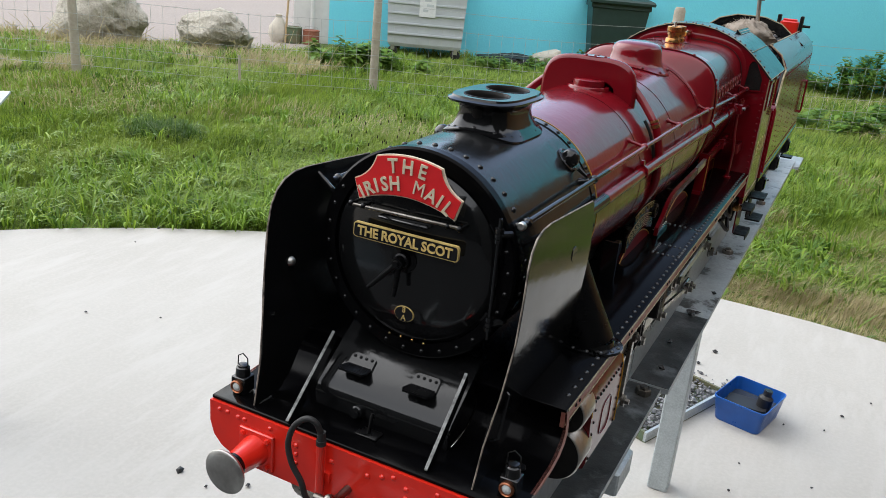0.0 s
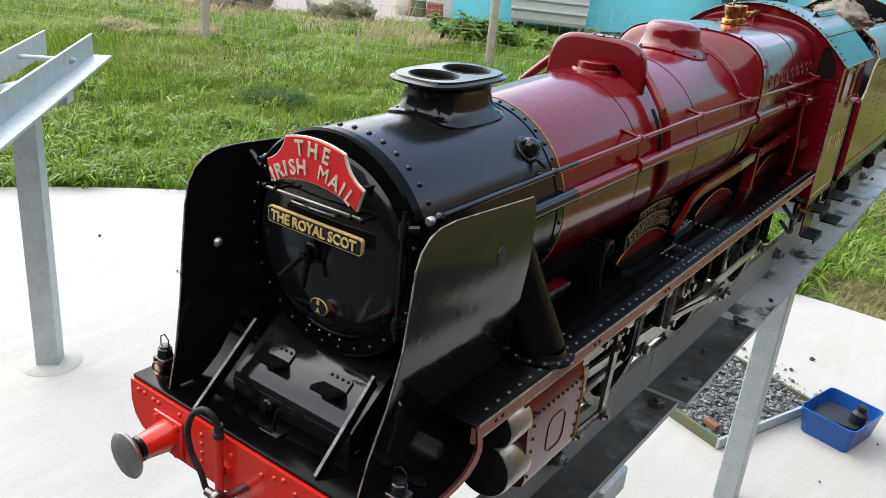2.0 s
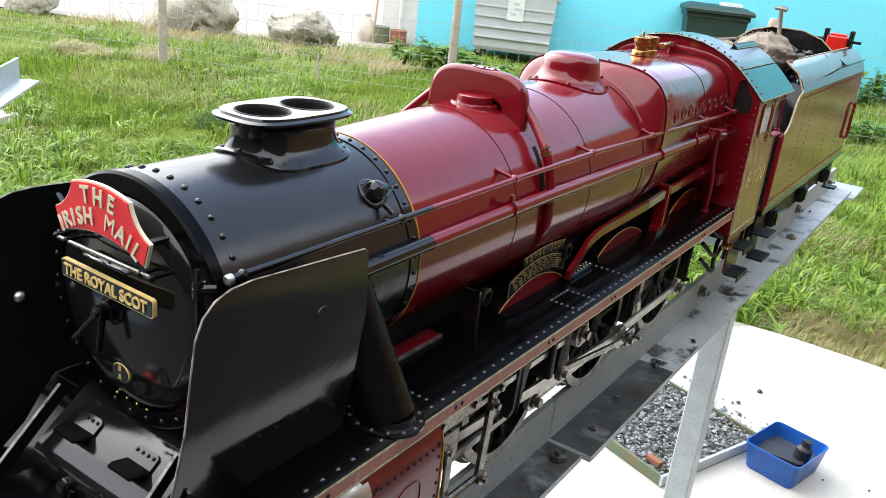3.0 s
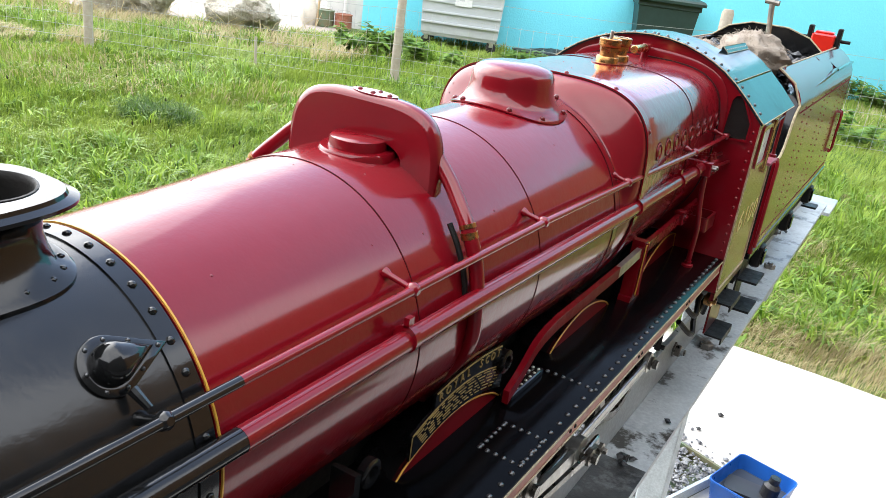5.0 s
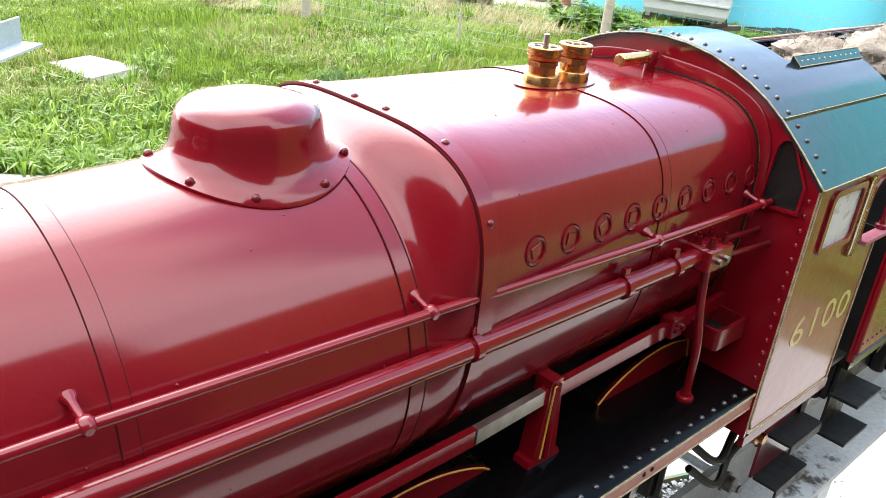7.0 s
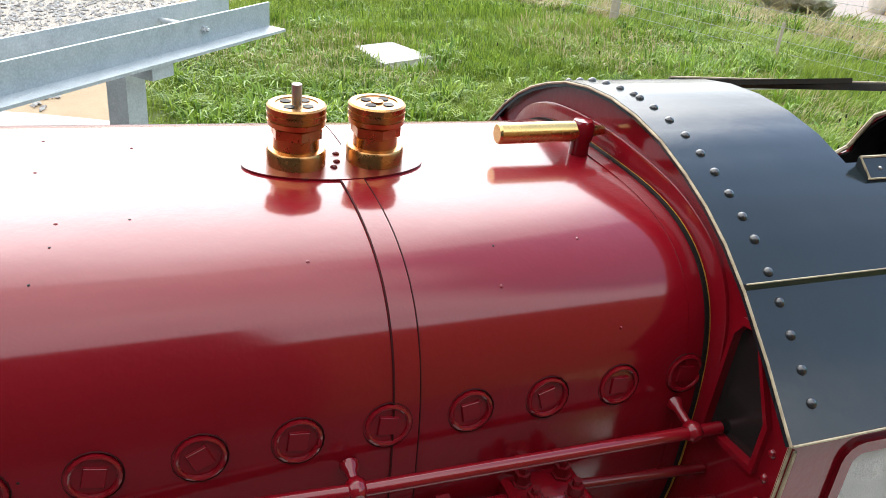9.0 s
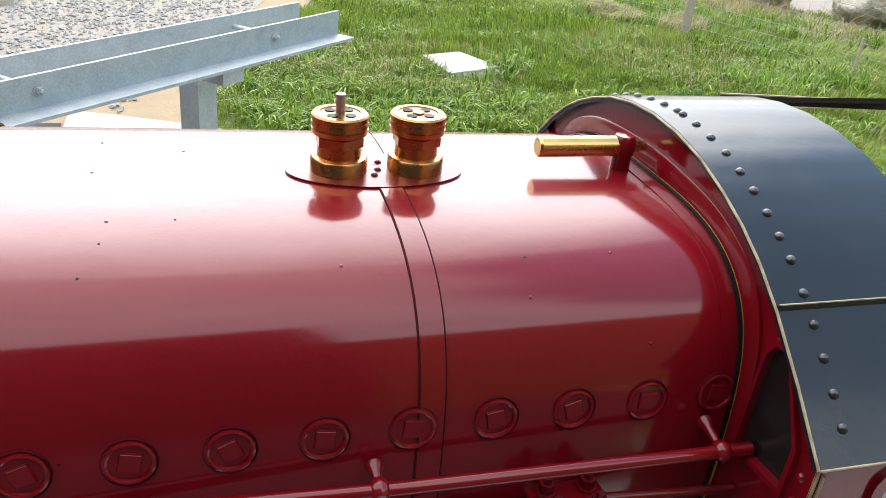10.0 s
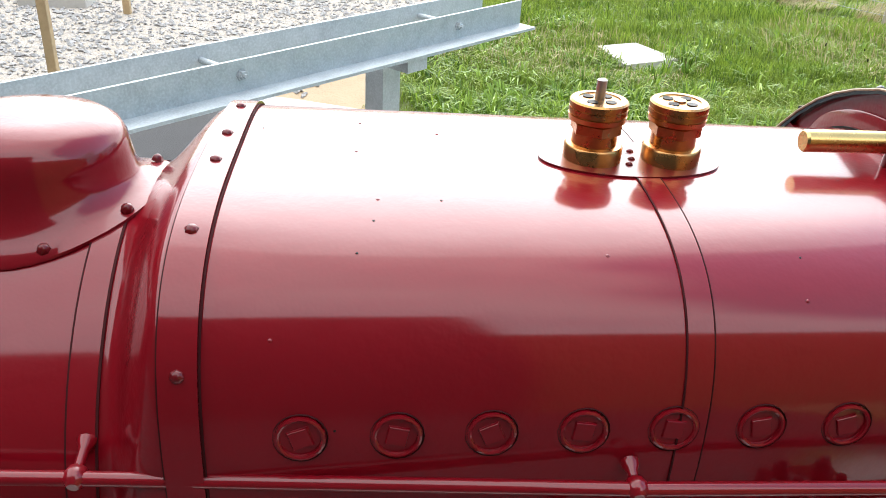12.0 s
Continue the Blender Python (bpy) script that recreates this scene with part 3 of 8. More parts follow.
def section(y, k=96):
    """The ring of the boiler cladding at y: a growing barrel that flares into a square-shouldered firebox."""
    t = min(1, max(0, (y - 0.228) / 0.53))
    zc, r = 1.4727 + 0.011 * t, 0.1065 + 0.0140 * t
    f = min(1, max(0, (y - 0.773) / 0.030))
    f = f * f * (3 - 2 * f)
    ring = []
    for i in range(k):
        a = 2 * math.pi * i / k
        c, s = math.cos(a), math.sin(a)
        bx, bz = r * c, zc + r * s
        e = 3.6 if s > 0 else 2.3
        h = 0.1065 if s > 0 else 0.135
        drop = 0.004 * max(0, min(1, (y - 0.8) / 0.35))
        fx = (0.1265 - 0.0294 * (y - 0.81)) * math.copysign(abs(c) ** (2 / e), c)
        fz = 1.5155 + (h - (drop if s > 0 else 0)) * math.copysign(abs(s) ** (2 / e), s)
        ring.append((bx + (fx - bx) * f, y, bz + (fz - bz) * f))
    return ring


def swell(ring, d, zc=1.496):
    """The ring pushed outwards by d."""
    n = len(ring)
    out = []
    for i, p in enumerate(ring):
        a, b = Vector(ring[i - 1]), Vector(ring[(i + 1) % n])
        t = (b - a).normalized()
        out.append(tuple(Vector(p) + d * Vector((t.z, 0, -t.x))))
    return out


def on_boiler(y, x=None, z=None, right=True):
    """A place on the upper cladding at y, by its x, or on its side by its z; with the outward direction."""
    ring = section(y, 360)
    if x is not None:
        i = min((i for i in range(360) if ring[i][2] > 1.496), key=lambda i: abs(ring[i][0] - x))
    else:
        i = min((i for i in range(360) if (ring[i][0] > 0) == right), key=lambda i: abs(ring[i][2] - z))
    p, q = Vector(ring[i - 1]), Vector(ring[(i + 1) % 360])
    t = (q - p).normalized()
    return Vector(ring[i]), Vector((t.z, 0, -t.x))


ys = [0.2285 + 0.5335 * i / 14 for i in range(15)] + [0.768] + [0.773 + 0.003 * i for i in range(11)] + [0.803 + 0.352 * i / 8 for i in range(1, 9)]
boiler = part("boiler", G().loft([section(y) for y in ys]), maroon, loco, "glossy maroon boiler and firebox cladding", 60)


def band(y, w, d, mat, name="boiler_band", label=""):
    rings = [section(y - w / 2), swell(section(y - w / 2), d), swell(section(y + w / 2), d), section(y + w / 2)]
    return part(name, G().loft(rings, caps=False), mat, boiler, label, 30)


for y, w in ((0.413, 0.009), (0.595, 0.009), (0.7655, 0.011), (1.0055, 0.0105), (1.147, 0.010)):
    band(y, w, 0.0006, maroon)
band(0.8095, 0.014, 0.0022, maroon)
for y, w, d in ((0.4082, 0.0005, 0.0004), (0.4178, 0.0003, 0.0003), (0.5902, 0.0005, 0.0004), (0.5998, 0.0003, 0.0003), (0.7597, 0.0007, 0.0007), (0.7716, 0.0010, 0.0007), (0.8020, 0.0009, 0.0008), (0.8170, 0.0008, 0.0008), (0.9998, 0.0006, 0.0007), (1.0112, 0.0004, 0.0006)):
    band(y, w, d, joint, "band_joint", "dark joint line beside a band")
band(0.2295, 0.0011, 0.0012, gold_paint, "lining", "orange lining round the boiler front")
band(1.1535, 0.0011, 0.0016, gold_paint, "lining", "orange lining at the cab joint")
band(1.1515, 0.0018, 0.0018, sooty, "lining", "black lining at the cab joint")
rivets([((p := on_boiler(0.8095, x=x))[0] + p[1] * 0.002, p[1]) for x in (-0.105, -0.057, -0.007, 0.019, 0.077)] + [((p := on_boiler(0.8095, z=1.5810))[0] + p[1] * 0.002, p[1])], 0.0029, "band_rivets", maroon_worn, boiler, 0.7)

# washout plugs
for i in range(9):
    y = 0.8525 + 0.0363 * i
    for right in (True, False):
        p, nr = on_boiler(y, z=1.5545, right=right)
        o = part("washout_plug", G().lathe(p, nr, [(-0.001, 0.0097), (0.0010, 0.0095), (0.0014, 0.0086), (0.0010, 0.0079), (-0.0010, 0.0075), (-0.0012, 0.0)], 20), maroon, boiler)
        q, a = G(), math.pi / 4 + random.Random(i).uniform(-0.3, 0.45)
        u, w = Vector((0, 1, 0)), nr.cross(Vector((0, 1, 0)))
        c = [(math.cos(a + k * math.pi / 2), math.sin(a + k * math.pi / 2)) for k in range(4)]
        q.loft([[p + nr * h + (u * m + w * k) * r for m, k in c] for h, r in ((-0.002, 0.0060), (0.0006, 0.0058), (0.0011, 0.0053))])
        part("square_head", q, maroon, o)
        part("plug_grime", G().lathe(p, nr, [(-0.0008, 0.0094), (0.0004, 0.0104), (0.0002, 0.0105), (-0.0008, 0.0105)], 20, caps=False), joint, o)

# smokebox
smoke = part("smokebox", G().lathe((0, 0, SZ), (0, 1, 0), [(-0.002, SR), (0.2, SR + 0.0005), (0.2275, SR + 0.0008)], 80), smoke_black, loco, "glossy black smokebox with rivet rows")
part("front_ring", G().lathe((0, -0.002, SZ), (0, -1, 0), [(0, SR + 0.0012), (0.010, SR + 0.0012), (0.012, SR - 0.001), (0.012, 0.0915), (0.0075, 0.0905), (0.0075, 0.0)], 80), plate_black, smoke)
part("cladding_strip", G().lathe((0, 0.2145, SZ), (0, 1, 0), [(0, SR + 0.0005), (0, SR + 0.0017), (0.0125, SR + 0.0017), (0.0125, SR)], 80), black, smoke)
ringpts = lambda y, r, n, a0, a1: [((r * math.cos(a), y, SZ + r * math.sin(a)), (math.cos(a), 0, math.sin(a))) for a in (radians(a0 + (a1 - a0) * i / (n - 1)) for i in range(n))]
rivets(ringpts(0.012, SR, 27, -30, 210), 0.0030, "front_rivets", black, smoke)
rivets(ringpts(0.221, SR + 0.0016, 27, -30, 210), 0.0026, "rear_rivets", black, smoke)
rivets([((0.099 * math.cos(a), -0.014, SZ + 0.099 * math.sin(a)), (0, -1, 0)) for a in (radians(12 * i + 4) for i in range(30)) if math.sin(a) < 0.55], 0.0026, "ring_rivets", black, smoke)
door = part("smokebox_door", G().lathe((0, -0.0085, SZ), (0, -1, 0), [(0, 0.0885), (0.004, 0.0885), (0.008, 0.0845), (0.0115, 0.074), (0.0155, 0.052), (0.018, 0.026), (0.0185, 0.0)], 72), black, smoke)
DY = lambda r: -0.0085 - 0.0185 + 0.0185 * (min(r, 0.0885) / 0.0885) ** 2.2
# hinge straps, pin, door bar and steps
for zz, lab in ((1.5169, "upper"), (1.4294, "lower")):
    pts = [(x, DY(math.hypot(x, zz - SZ)) - 0.0016, zz + 0.0006 * k) for k in (-8, 8) for x in (-0.04, -0.02, 0.0, 0.02, 0.04, 0.055, 0.068, 0.078, 0.090)]
    g = G()
    n = 9
    for off in (0.0, 0.0024):
        g.add([(x, y + off, z) for x, y, z in pts], [(i, i + 1, i + 1 + n, i + n) for i in range(n - 1)])
    g.f += [(i, i + 1, i + 1 + 2 * n, i + 2 * n) for i in range(n - 1)] + [(n + i, n + i + 1, n + i + 1 + 2 * n, n + i + 2 * n) for i in range(n - 1)]
    part("hinge_strap", g, black, door)
    part("hinge_lug", G().lathe((0.089, -0.022, zz - 0.007), (0, 0, 1), [(0, 0.0042), (0.0035, 0.0044), (0.0040, 0.0034), (0.0050, 0.0034), (0.0055, 0.0044), (0.0085, 0.0044), (0.0090, 0.0034), (0.0100, 0.0034), (0.0105, 0.0044), (0.014, 0.0042)], 14).tube([(0.089, -0.022, zz), (0.097, -0.012, zz)], 0.004, 8), black, smoke)
part("hinge_pin", G().tube([(0.089, -0.022, 1.4134), (0.089, -0.022, 1.533)], 0.0020, 10), black, smoke)
part("door_rail", G().tube([(-0.060, -0.036, 1.5178), (0.056, -0.036, 1.5198)], 0.0017, 10), oily_steel, door)
for x in (-0.060, -0.046, 0.044, 0.056):
    part("rail_stanchion", G().dome((x, -0.036, 1.5188), (0, -1, 0), 0.0031, 1.0).tube([(x, -0.036, 1.5188), (x, -0.018, 1.5188)], 0.0016, 8), black_satin, door)
part("door_step", G().box(-0.032, 0.022, -0.0335, -0.020, 1.5091, 1.5121, 0.001), black, door)
dart = part("door_dart", G().lathe((-0.003, -0.026, 1.4722), (0, -1, 0), [(0, 0.0135), (0.002, 0.0135), (0.003, 0.009), (0.008, 0.008), (0.009, 0.0065), (0.016, 0.006), (0.0165, 0.0035), (0.019, 0.003)], 20), black_satin, door)
part("dart_handle", G().tube([(-0.003, -0.040, 1.4722), (-0.031, -0.044, 1.4416)], [0.0032, 0.0022], 9), black_satin, dart)
part("dart_handle", G().tube([(-0.003, -0.036, 1.4722), (-0.004, -0.041, 1.4387)], [0.0032, 0.0022], 9), black_satin, dart)
part("lamp_iron", G().box(-0.004, 0.006, -0.030, -0.027, 1.5339, 1.5427), black, door)
shed = part("shed_plate", G().lathe((0.0, -0.0225, 1.4149), (0, -1, 0), [(0, 0.0108), (0.002, 0.0108), (0.0024, 0.0104)], 28, 0.78), plate_gold, door, "small oval plate with gold letters")
part("shed_plate_face", G().lathe((0.0, -0.0245, 1.4149), (0, -1, 0), [(0, 0.0100), (0.0008, 0.0100)], 28, 0.78), black, shed)
lettering("shed_code", "8\nA", 0.0082, (0.0, -0.0256, 1.4152), (1, 0, 0), (0, 0, 1), plate_gold, shed, 0.0006)

# headboard
def board(du):
    top = [(x, 1.5758 - du - 0.0052 * (x / 0.0345) ** 2) for x in ((0.0345 - du) * (1 - i / 6) for i in range(13))]
    side = []
    for i in range(1, 9):
        t = i / 8
        side.append((-(0.0345 * (1 - t) ** 2 + 2 * 0.0392 * t * (1 - t) + 0.0570 * t * t) + du, 1.5706 * (1 - t) ** 2 + 2 * 1.5525 * t * (1 - t) + 1.5450 * t * t - du * (0.9 - 0.5 * t)))
    low = [(x, 1.5364 + du - 0.0110 * (x / 0.0508) ** 2) for x in ((0.0508 - 0.7 * du) * (i / 8 - 1) for i in range(17))]
    return top + side + low + [(-x, z) for x, z in reversed(side)]
head = part("headboard", sheet(board(0), [], lambda u, v, w: (u, -0.037 + w, v), 0.0028), cream, smoke, "red curved headboard with a cream border and letters")
part("headboard_face", sheet(board(0.0013), [], lambda u, v, w: (u, -0.0382 + w, v), 0.0011), sign_red, head)
for i, ch in enumerate("THE"):
    a = radians(-9.5 + 9.5 * i)
    lettering("letter", ch, 0.0188, (0.0930 * math.sin(a), -0.0388, 1.4690 + 0.0960 * math.cos(a)), (math.cos(a), 0, -math.sin(a)), (math.sin(a), 0, math.cos(a)), cream, head, 0.001, 0.9, bold=0.0004)
for word, a0, step in (("IRISH", -39.0, 8.0), ("MAIL", 4.0, 8.6)):
    a = a0
    for ch in word:
        wdt = {"I": 0.62, "M": 1.25}.get(ch, 1.0)
        a += step * wdt / 2
        r = radians(a)
        lettering("letter", ch, 0.0186, (0.0790 * math.sin(r), -0.0388, 1.4683 + 0.0802 * math.cos(r)), (math.cos(r), 0, -math.sin(r)), (math.sin(r), 0, math.cos(r)), cream, head, 0.001, 0.88, bold=0.0 if ch == "M" else 0.0004)
        a += step * wdt / 2
for x in (-0.047, 0.047):
    part("headboard_bracket", G().box(x - 0.003, x + 0.003, -0.034, -0.012, 1.5398, 1.5437), black, smoke)
plate = part("nameplate", sheet(round_box(-0.0562, 0.0570, 1.4862, 1.5016, 0.0032), [], lambda u, v, w: (u, -0.0355 + w, v), 0.0035), plate_gold, smoke, "black plate with a gold rim and gold letters")
part("nameplate_face", sheet(round_box(-0.0551, 0.0559, 1.4873, 1.5005, 0.0024), [], lambda u, v, w: (u, -0.0362 + w, v), 0.0008), black, plate)
lettering("nameplate_text", "THE ROYAL SCOT", 0.0132, (0.0004, -0.0367, 1.4936), (1, 0, 0), (0, 0, 1), plate_gold, plate, 0.001, 0.95, bold=0.0003)
for x in (-0.037, 0.035):
    part("nameplate_bracket", G().box(x - 0.003, x + 0.003, -0.034, -0.02, 1.4902, 1.496), black, smoke)

# double chimney
CY = 0.150
def oval(ly, lx, z, n=56, wrap=None, e=0.62):
    out = []
    for i in range(n):
        a = 2 * math.pi * i / n
        c, s = math.cos(a), math.sin(a)
        y, x = CY + ly * math.copysign(abs(c) ** e, c), lx * math.copysign(abs(s) ** e, s)
        out.append((x, y, (SZ + math.sqrt((SR + wrap) ** 2 - x * x)) if wrap is not None else z))
    return out
rings = [oval(0.0575, 0.0445, 0, wrap=0.0006, e=0.5), oval(0.0575, 0.0445, 0, wrap=0.0026, e=0.5), oval(0.0555, 0.0425, 0, wrap=0.0040, e=0.5)]
low = oval(0.0555, 0.0425, 0, wrap=0.0040, e=0.5)
for ly, lx, z, k in ((0.0525, 0.0375, 1.5816, 0.70), (0.0500, 0.0335, 1.5874, 0.95), (0.0485, 0.0315, 1.5945, 1), (0.0488, 0.0315, 1.6005, 1), (0.0525, 0.034, 1.6045, 1), (0.0620, 0.039, 1.6068, 1), (0.0655, 0.0410, 1.6080, 1), (0.0660, 0.0412, 1.6100, 1), (0.0610, 0.0378, 1.6118, 1), (0.0600, 0.0370, 1.6138, 1)):
    o = oval(ly, lx, z)
    rings.append([(p[0], p[1], p[2] * k + q[2] * (1 - k)) for p, q in zip(o, low)])
chimney = part("chimney", G().loft(rings, caps=False), black, smoke, "glossy black double chimney", 35)
circ = lambda cy, r, n=28: [(r * math.cos(2 * math.pi * i / n), cy + r * math.sin(2 * math.pi * i / n)) for i in range(n)]
top_out = [(p[0], p[1]) for p in oval(0.0600, 0.0370, 0)]
part("chimney_top", sheet(top_out, [circ(CY - 0.0275, 0.0235), circ(CY + 0.0275, 0.0235)], lambda u, v, w: (u, v, 1.6138 - w), 0.003), black, chimney)
for cy in (CY - 0.0275, CY + 0.0275):
    part("chimney_bore", G().lathe((0, cy, 1.6100), (0, 0, 1), [(-0.12, 0.0), (-0.12, 0.019), (0.0, 0.0222), (0.0036, 0.0230), (0.0044, 0.0237), (0.0042, 0.0248), (0.0030, 0.0248)], 32, caps=False), sooty, chimney)
rivets([((x, y, z + 0.0002), (x * 4, 0, 1)) for x, y, z in (oval(0.0525, 0.0395, 0, 18, wrap=0.0040, e=0.5))], 0.0021, "chimney_rivets", black, chimney)

# tear-shaped clack covers on the smokebox sides
def tear(k, h, s, n=28, y0=0.186, a0=44.0):
    """A tear outline, round in front and pointed behind, scaled by k and raised by h over the smokebox skin."""
    out, r, tip = [], 0.0150, 0.0330
    lim = math.acos(r / tip)
    for i in range(n):
        a = lim + (2 * math.pi - 2 * lim) * i / (n - 1)
        out.append((r * math.cos(a), r * math.sin(a)))
    out.append((tip, 0.0))
    ring = []
    for u, v in out:
        b = radians(a0) + v * k / SR
        ring.append((s * (SR + h) * math.cos(b), y0 + u * k, SZ + (SR + h) * math.sin(b)))
    return ring


for s in (1, -1):
    cl = part("side_clack", G().loft([tear(k, h, s) for k, h in ((1, 0), (1, 0.0020), (0.95, 0.0026), (0.70, 0.0026))]), black, smoke, "tear-shaped black clack cover")
    part("clack_body", G().loft([tear(k, h, s) for k, h in ((0.68, 0.0024), (0.67, 0.0055), (0.60, 0.0095), (0.45, 0.0128), (0.24, 0.0148), (0.04, 0.0152))]), black, cl, "", 60)
    rivets([((s * (SR + 0.0026) * math.cos(b), y, SZ + (SR + 0.0026) * math.sin(b)), (s * math.cos(b), 0, math.sin(b))) for y, b in ((0.186 + u, radians(44) + v / SR) for u, v in ((-0.0125, 0.0), (-0.0075, 0.0104), (-0.0075, -0.0104), (0.003, 0.0122), (0.003, -0.0122), (0.014, 0.0075), (0.014, -0.0075), (0.027, 0.0)))], 0.0013, "clack_rivets", rivet_black, cl, 0.8)
    b0, b1 = radians(36.5), radians(31)
    part("clack_pipe", G().tube([(s * (SR + 0.006) * math.cos(b0), 0.188, SZ + (SR + 0.006) * math.sin(b0)), (s * (SR + 0.010) * math.cos(b1), 0.190, SZ + (SR + 0.010) * math.sin(b1))], [0.0028, 0.0020], 8), black, cl)

# handrails
RAIL_PTS = lambda s: [(s * 0.1040, -0.004, 1.5257), (s * 0.1100, 0.236, 1.5310), (s * 0.1145, 0.385, 1.5350), (s * 0.1185, 0.574, 1.5375), (s * 0.1235, 0.769, 1.5362), (s * 0.1340, 0.984, 1.5368), (s * 0.1340, 1.155, 1.5345)]
for s in (1, -1):
    pts = RAIL_PTS(s)
    part("handrail", G().tube(pts[1:], 0.0031, 10), maroon, loco, "thin maroon handrail along the boiler")
    part("handrail_front", G().tube(pts[:2], 0.0031, 10), black, loco, "thin black handrail along the smokebox")
    for y in (0.006, 0.19, 0.385, 0.574, 0.768, 0.982, 1.140):
        k = max(i for i in range(6) if pts[i][1] <= max(y, -0.004))
        t = (y - pts[k][1]) / (pts[k + 1][1] - pts[k][1])
        p = Vector(pts[k]).lerp(Vector(pts[k + 1]), t)
        if y < 0.22:
            a = math.asin((p.z - 0.006 - SZ) / SR)
            q = Vector((s * SR * math.cos(a), y, p.z - 0.006))
        else:
            q = on_boiler(y, z=p.z + 0.004, right=s > 0)[0]
        m = black if y < 0.22 else maroon
        part("handrail_knob", G().lathe(p - (p - q).normalized() * 0.005, (p - q), [(0, 0.0026), (0.0012, 0.0040), (0.004, 0.0050), (0.007, 0.0044), (0.0090, 0.0022)], 12).tube([q, q + (p - q).normalized() * 0.0025, q + (p - q).normalized() * 0.005, p], [0.0040, 0.0036, 0.0022, 0.0020], 10), m, loco)
part("rail_end", G().lathe((0.1035, -0.004, 1.5252), (0, -1, 0), [(0, 0.0042), (0.004, 0.0042), (0.005, 0.003)], 10), steel, loco)

# ejector pipe and block
for s in (1, -1):
    part("ejector_pipe_front", G().tube([(s * 0.108, 0.06, 1.4931), (s * 0.1115, 0.236, 1.497)], 0.0072, 16), black, loco)
    part("ejector_pipe", G().tube([(s * 0.1115, 0.236, 1.497), (s * 0.120, 0.45, 1.5038), (s * 0.1265, 0.80, 1.5028), (s * 0.129, 1.055, 1.5038)], 0.0074, 16), maroon, loco, "thick maroon pipe along the boiler side")
    part("pipe_lining", G().tube([(s * 0.1142, 0.3, 1.4926), (s * 0.1225, 0.45, 1.4968), (s * 0.1290, 0.80, 1.4958), (s * 0.1310, 1.05, 1.4968)], 0.0011, 6), gold_paint, loco)
    for y, x in ((0.38, 0.117), (0.803, 0.1265), (0.957, 0.128), (1.022, 0.1287)):
        part("pipe_clip", G().lathe((s * x, y - 0.003, 1.5033), (0, 1, 0), [(0, 0.0076), (0, 0.0096), (0.006, 0.0096), (0.006, 0.0076)], 16).box(s * x - 0.002, s * x + 0.002, y - 0.003, y + 0.003, 1.5116, 1.5184), maroon, loco)
    blk = part("ejector_block", G().box(min(s * 0.117, s * 0.143), max(s * 0.117, s * 0.143), 1.053, 1.089, 1.4931, 1.5135, 0.0015), maroon, loco)
    for x, y in ((0.124, 1.061), (0.137, 1.061), (0.124, 1.081), (0.137, 1.081)):
        part("hex_bolt", G().lathe((s * x, y, 1.5135), (0, 0, 1), [(0, 0.0048), (0.001, 0.0048), (0.0011, 0.0036), (0.006, 0.0036), (0.0061, 0.002), (0.009, 0.002)], 6), maroon_worn, blk)
    part("flange_nuts", G().lathe((s * 0.143, 1.065, 1.5028), (s, 0, 0), [(0, 0.003), (0.004, 0.003)], 6).lathe((s * 0.143, 1.077, 1.5028), (s, 0, 0), [(0, 0.003), (0.004, 0.003)], 6), oily_steel, blk)
    part("ejector_pipe_rear", G().tube([(s * 0.126, 1.088, 1.5077), (s * 0.131, 1.155, 1.5077)], 0.0026, 10).tube([(s * 0.137, 1.088, 1.4999), (s * 0.143, 1.155, 1.4989)], 0.0024, 10), maroon_worn, loco, "scuffed thin pipes into the cab")
    part("drain_pipe", G().tube(smooth_path([(s * 0.134, 1.068, 1.4951), (s * 0.1355, 1.072, 1.4571), (s * 0.139, 1.078, 1.4183), (s * 0.138, 1.083, 1.3842), (s * 0.137, 1.085, 1.36)]), 0.0038, 10), maroon, loco)
    part("pipe_foot", G().lathe((s * 0.137, 1.085, PLATE), (0, 0, 1), [(0, 0.008), (0.003, 0.008), (0.004, 0.005), (0.008, 0.005)], 12), maroon, loco)

# top feed cover
FY, FP = 0.470, 0.456
def hoop(y, top, d):
    """The outline of the cover across the boiler: a flat-topped arch down to the cladding."""
    w = 0.0705 - d
    pts = []
    for i in range(41):
        a = math.pi * i / 40
        c, s = math.cos(a), math.sin(a)
        pts.append((w * math.copysign(abs(c) ** 0.5, c), y, 1.552 + (top - 1.552) * abs(s) ** 0.46))
    return pts
outer = [(FY, 1.6245, 0.0045), (FY + 0.0015, 1.6285, 0.0015), (FY + 0.005, 1.6298, 0.0), (FY + 0.014, 1.6292, 0.0015), (FY + 0.021, 1.6262, 0.006), (FY + 0.027, 1.619, 0.013), (FY + 0.030, 1.606, 0.020)]
feed = part("top_feed_cover", G().loft([hoop(y, z, d) for y, z, d in outer], closed=False), maroon, boiler, "arched maroon top feed cover", 50)
back = [(p[0], p[2]) for p in hoop(0, 1.606, 0.020)]
part("feed_cover_back", sheet(back, [], lambda u, v, w: (u, FY + 0.029 + w, v), 0.002), maroon, feed)
inner_w = 0.034
arch_out = [(p[0], p[2]) for p in hoop(FY, 1.6245, 0.0045)]
cutz = [(0.006 + inner_w * math.cos(math.pi * i / 24), 1.575 + 0.024 * abs(math.sin(math.pi * i / 24)) ** 0.5) for i in range(25)]
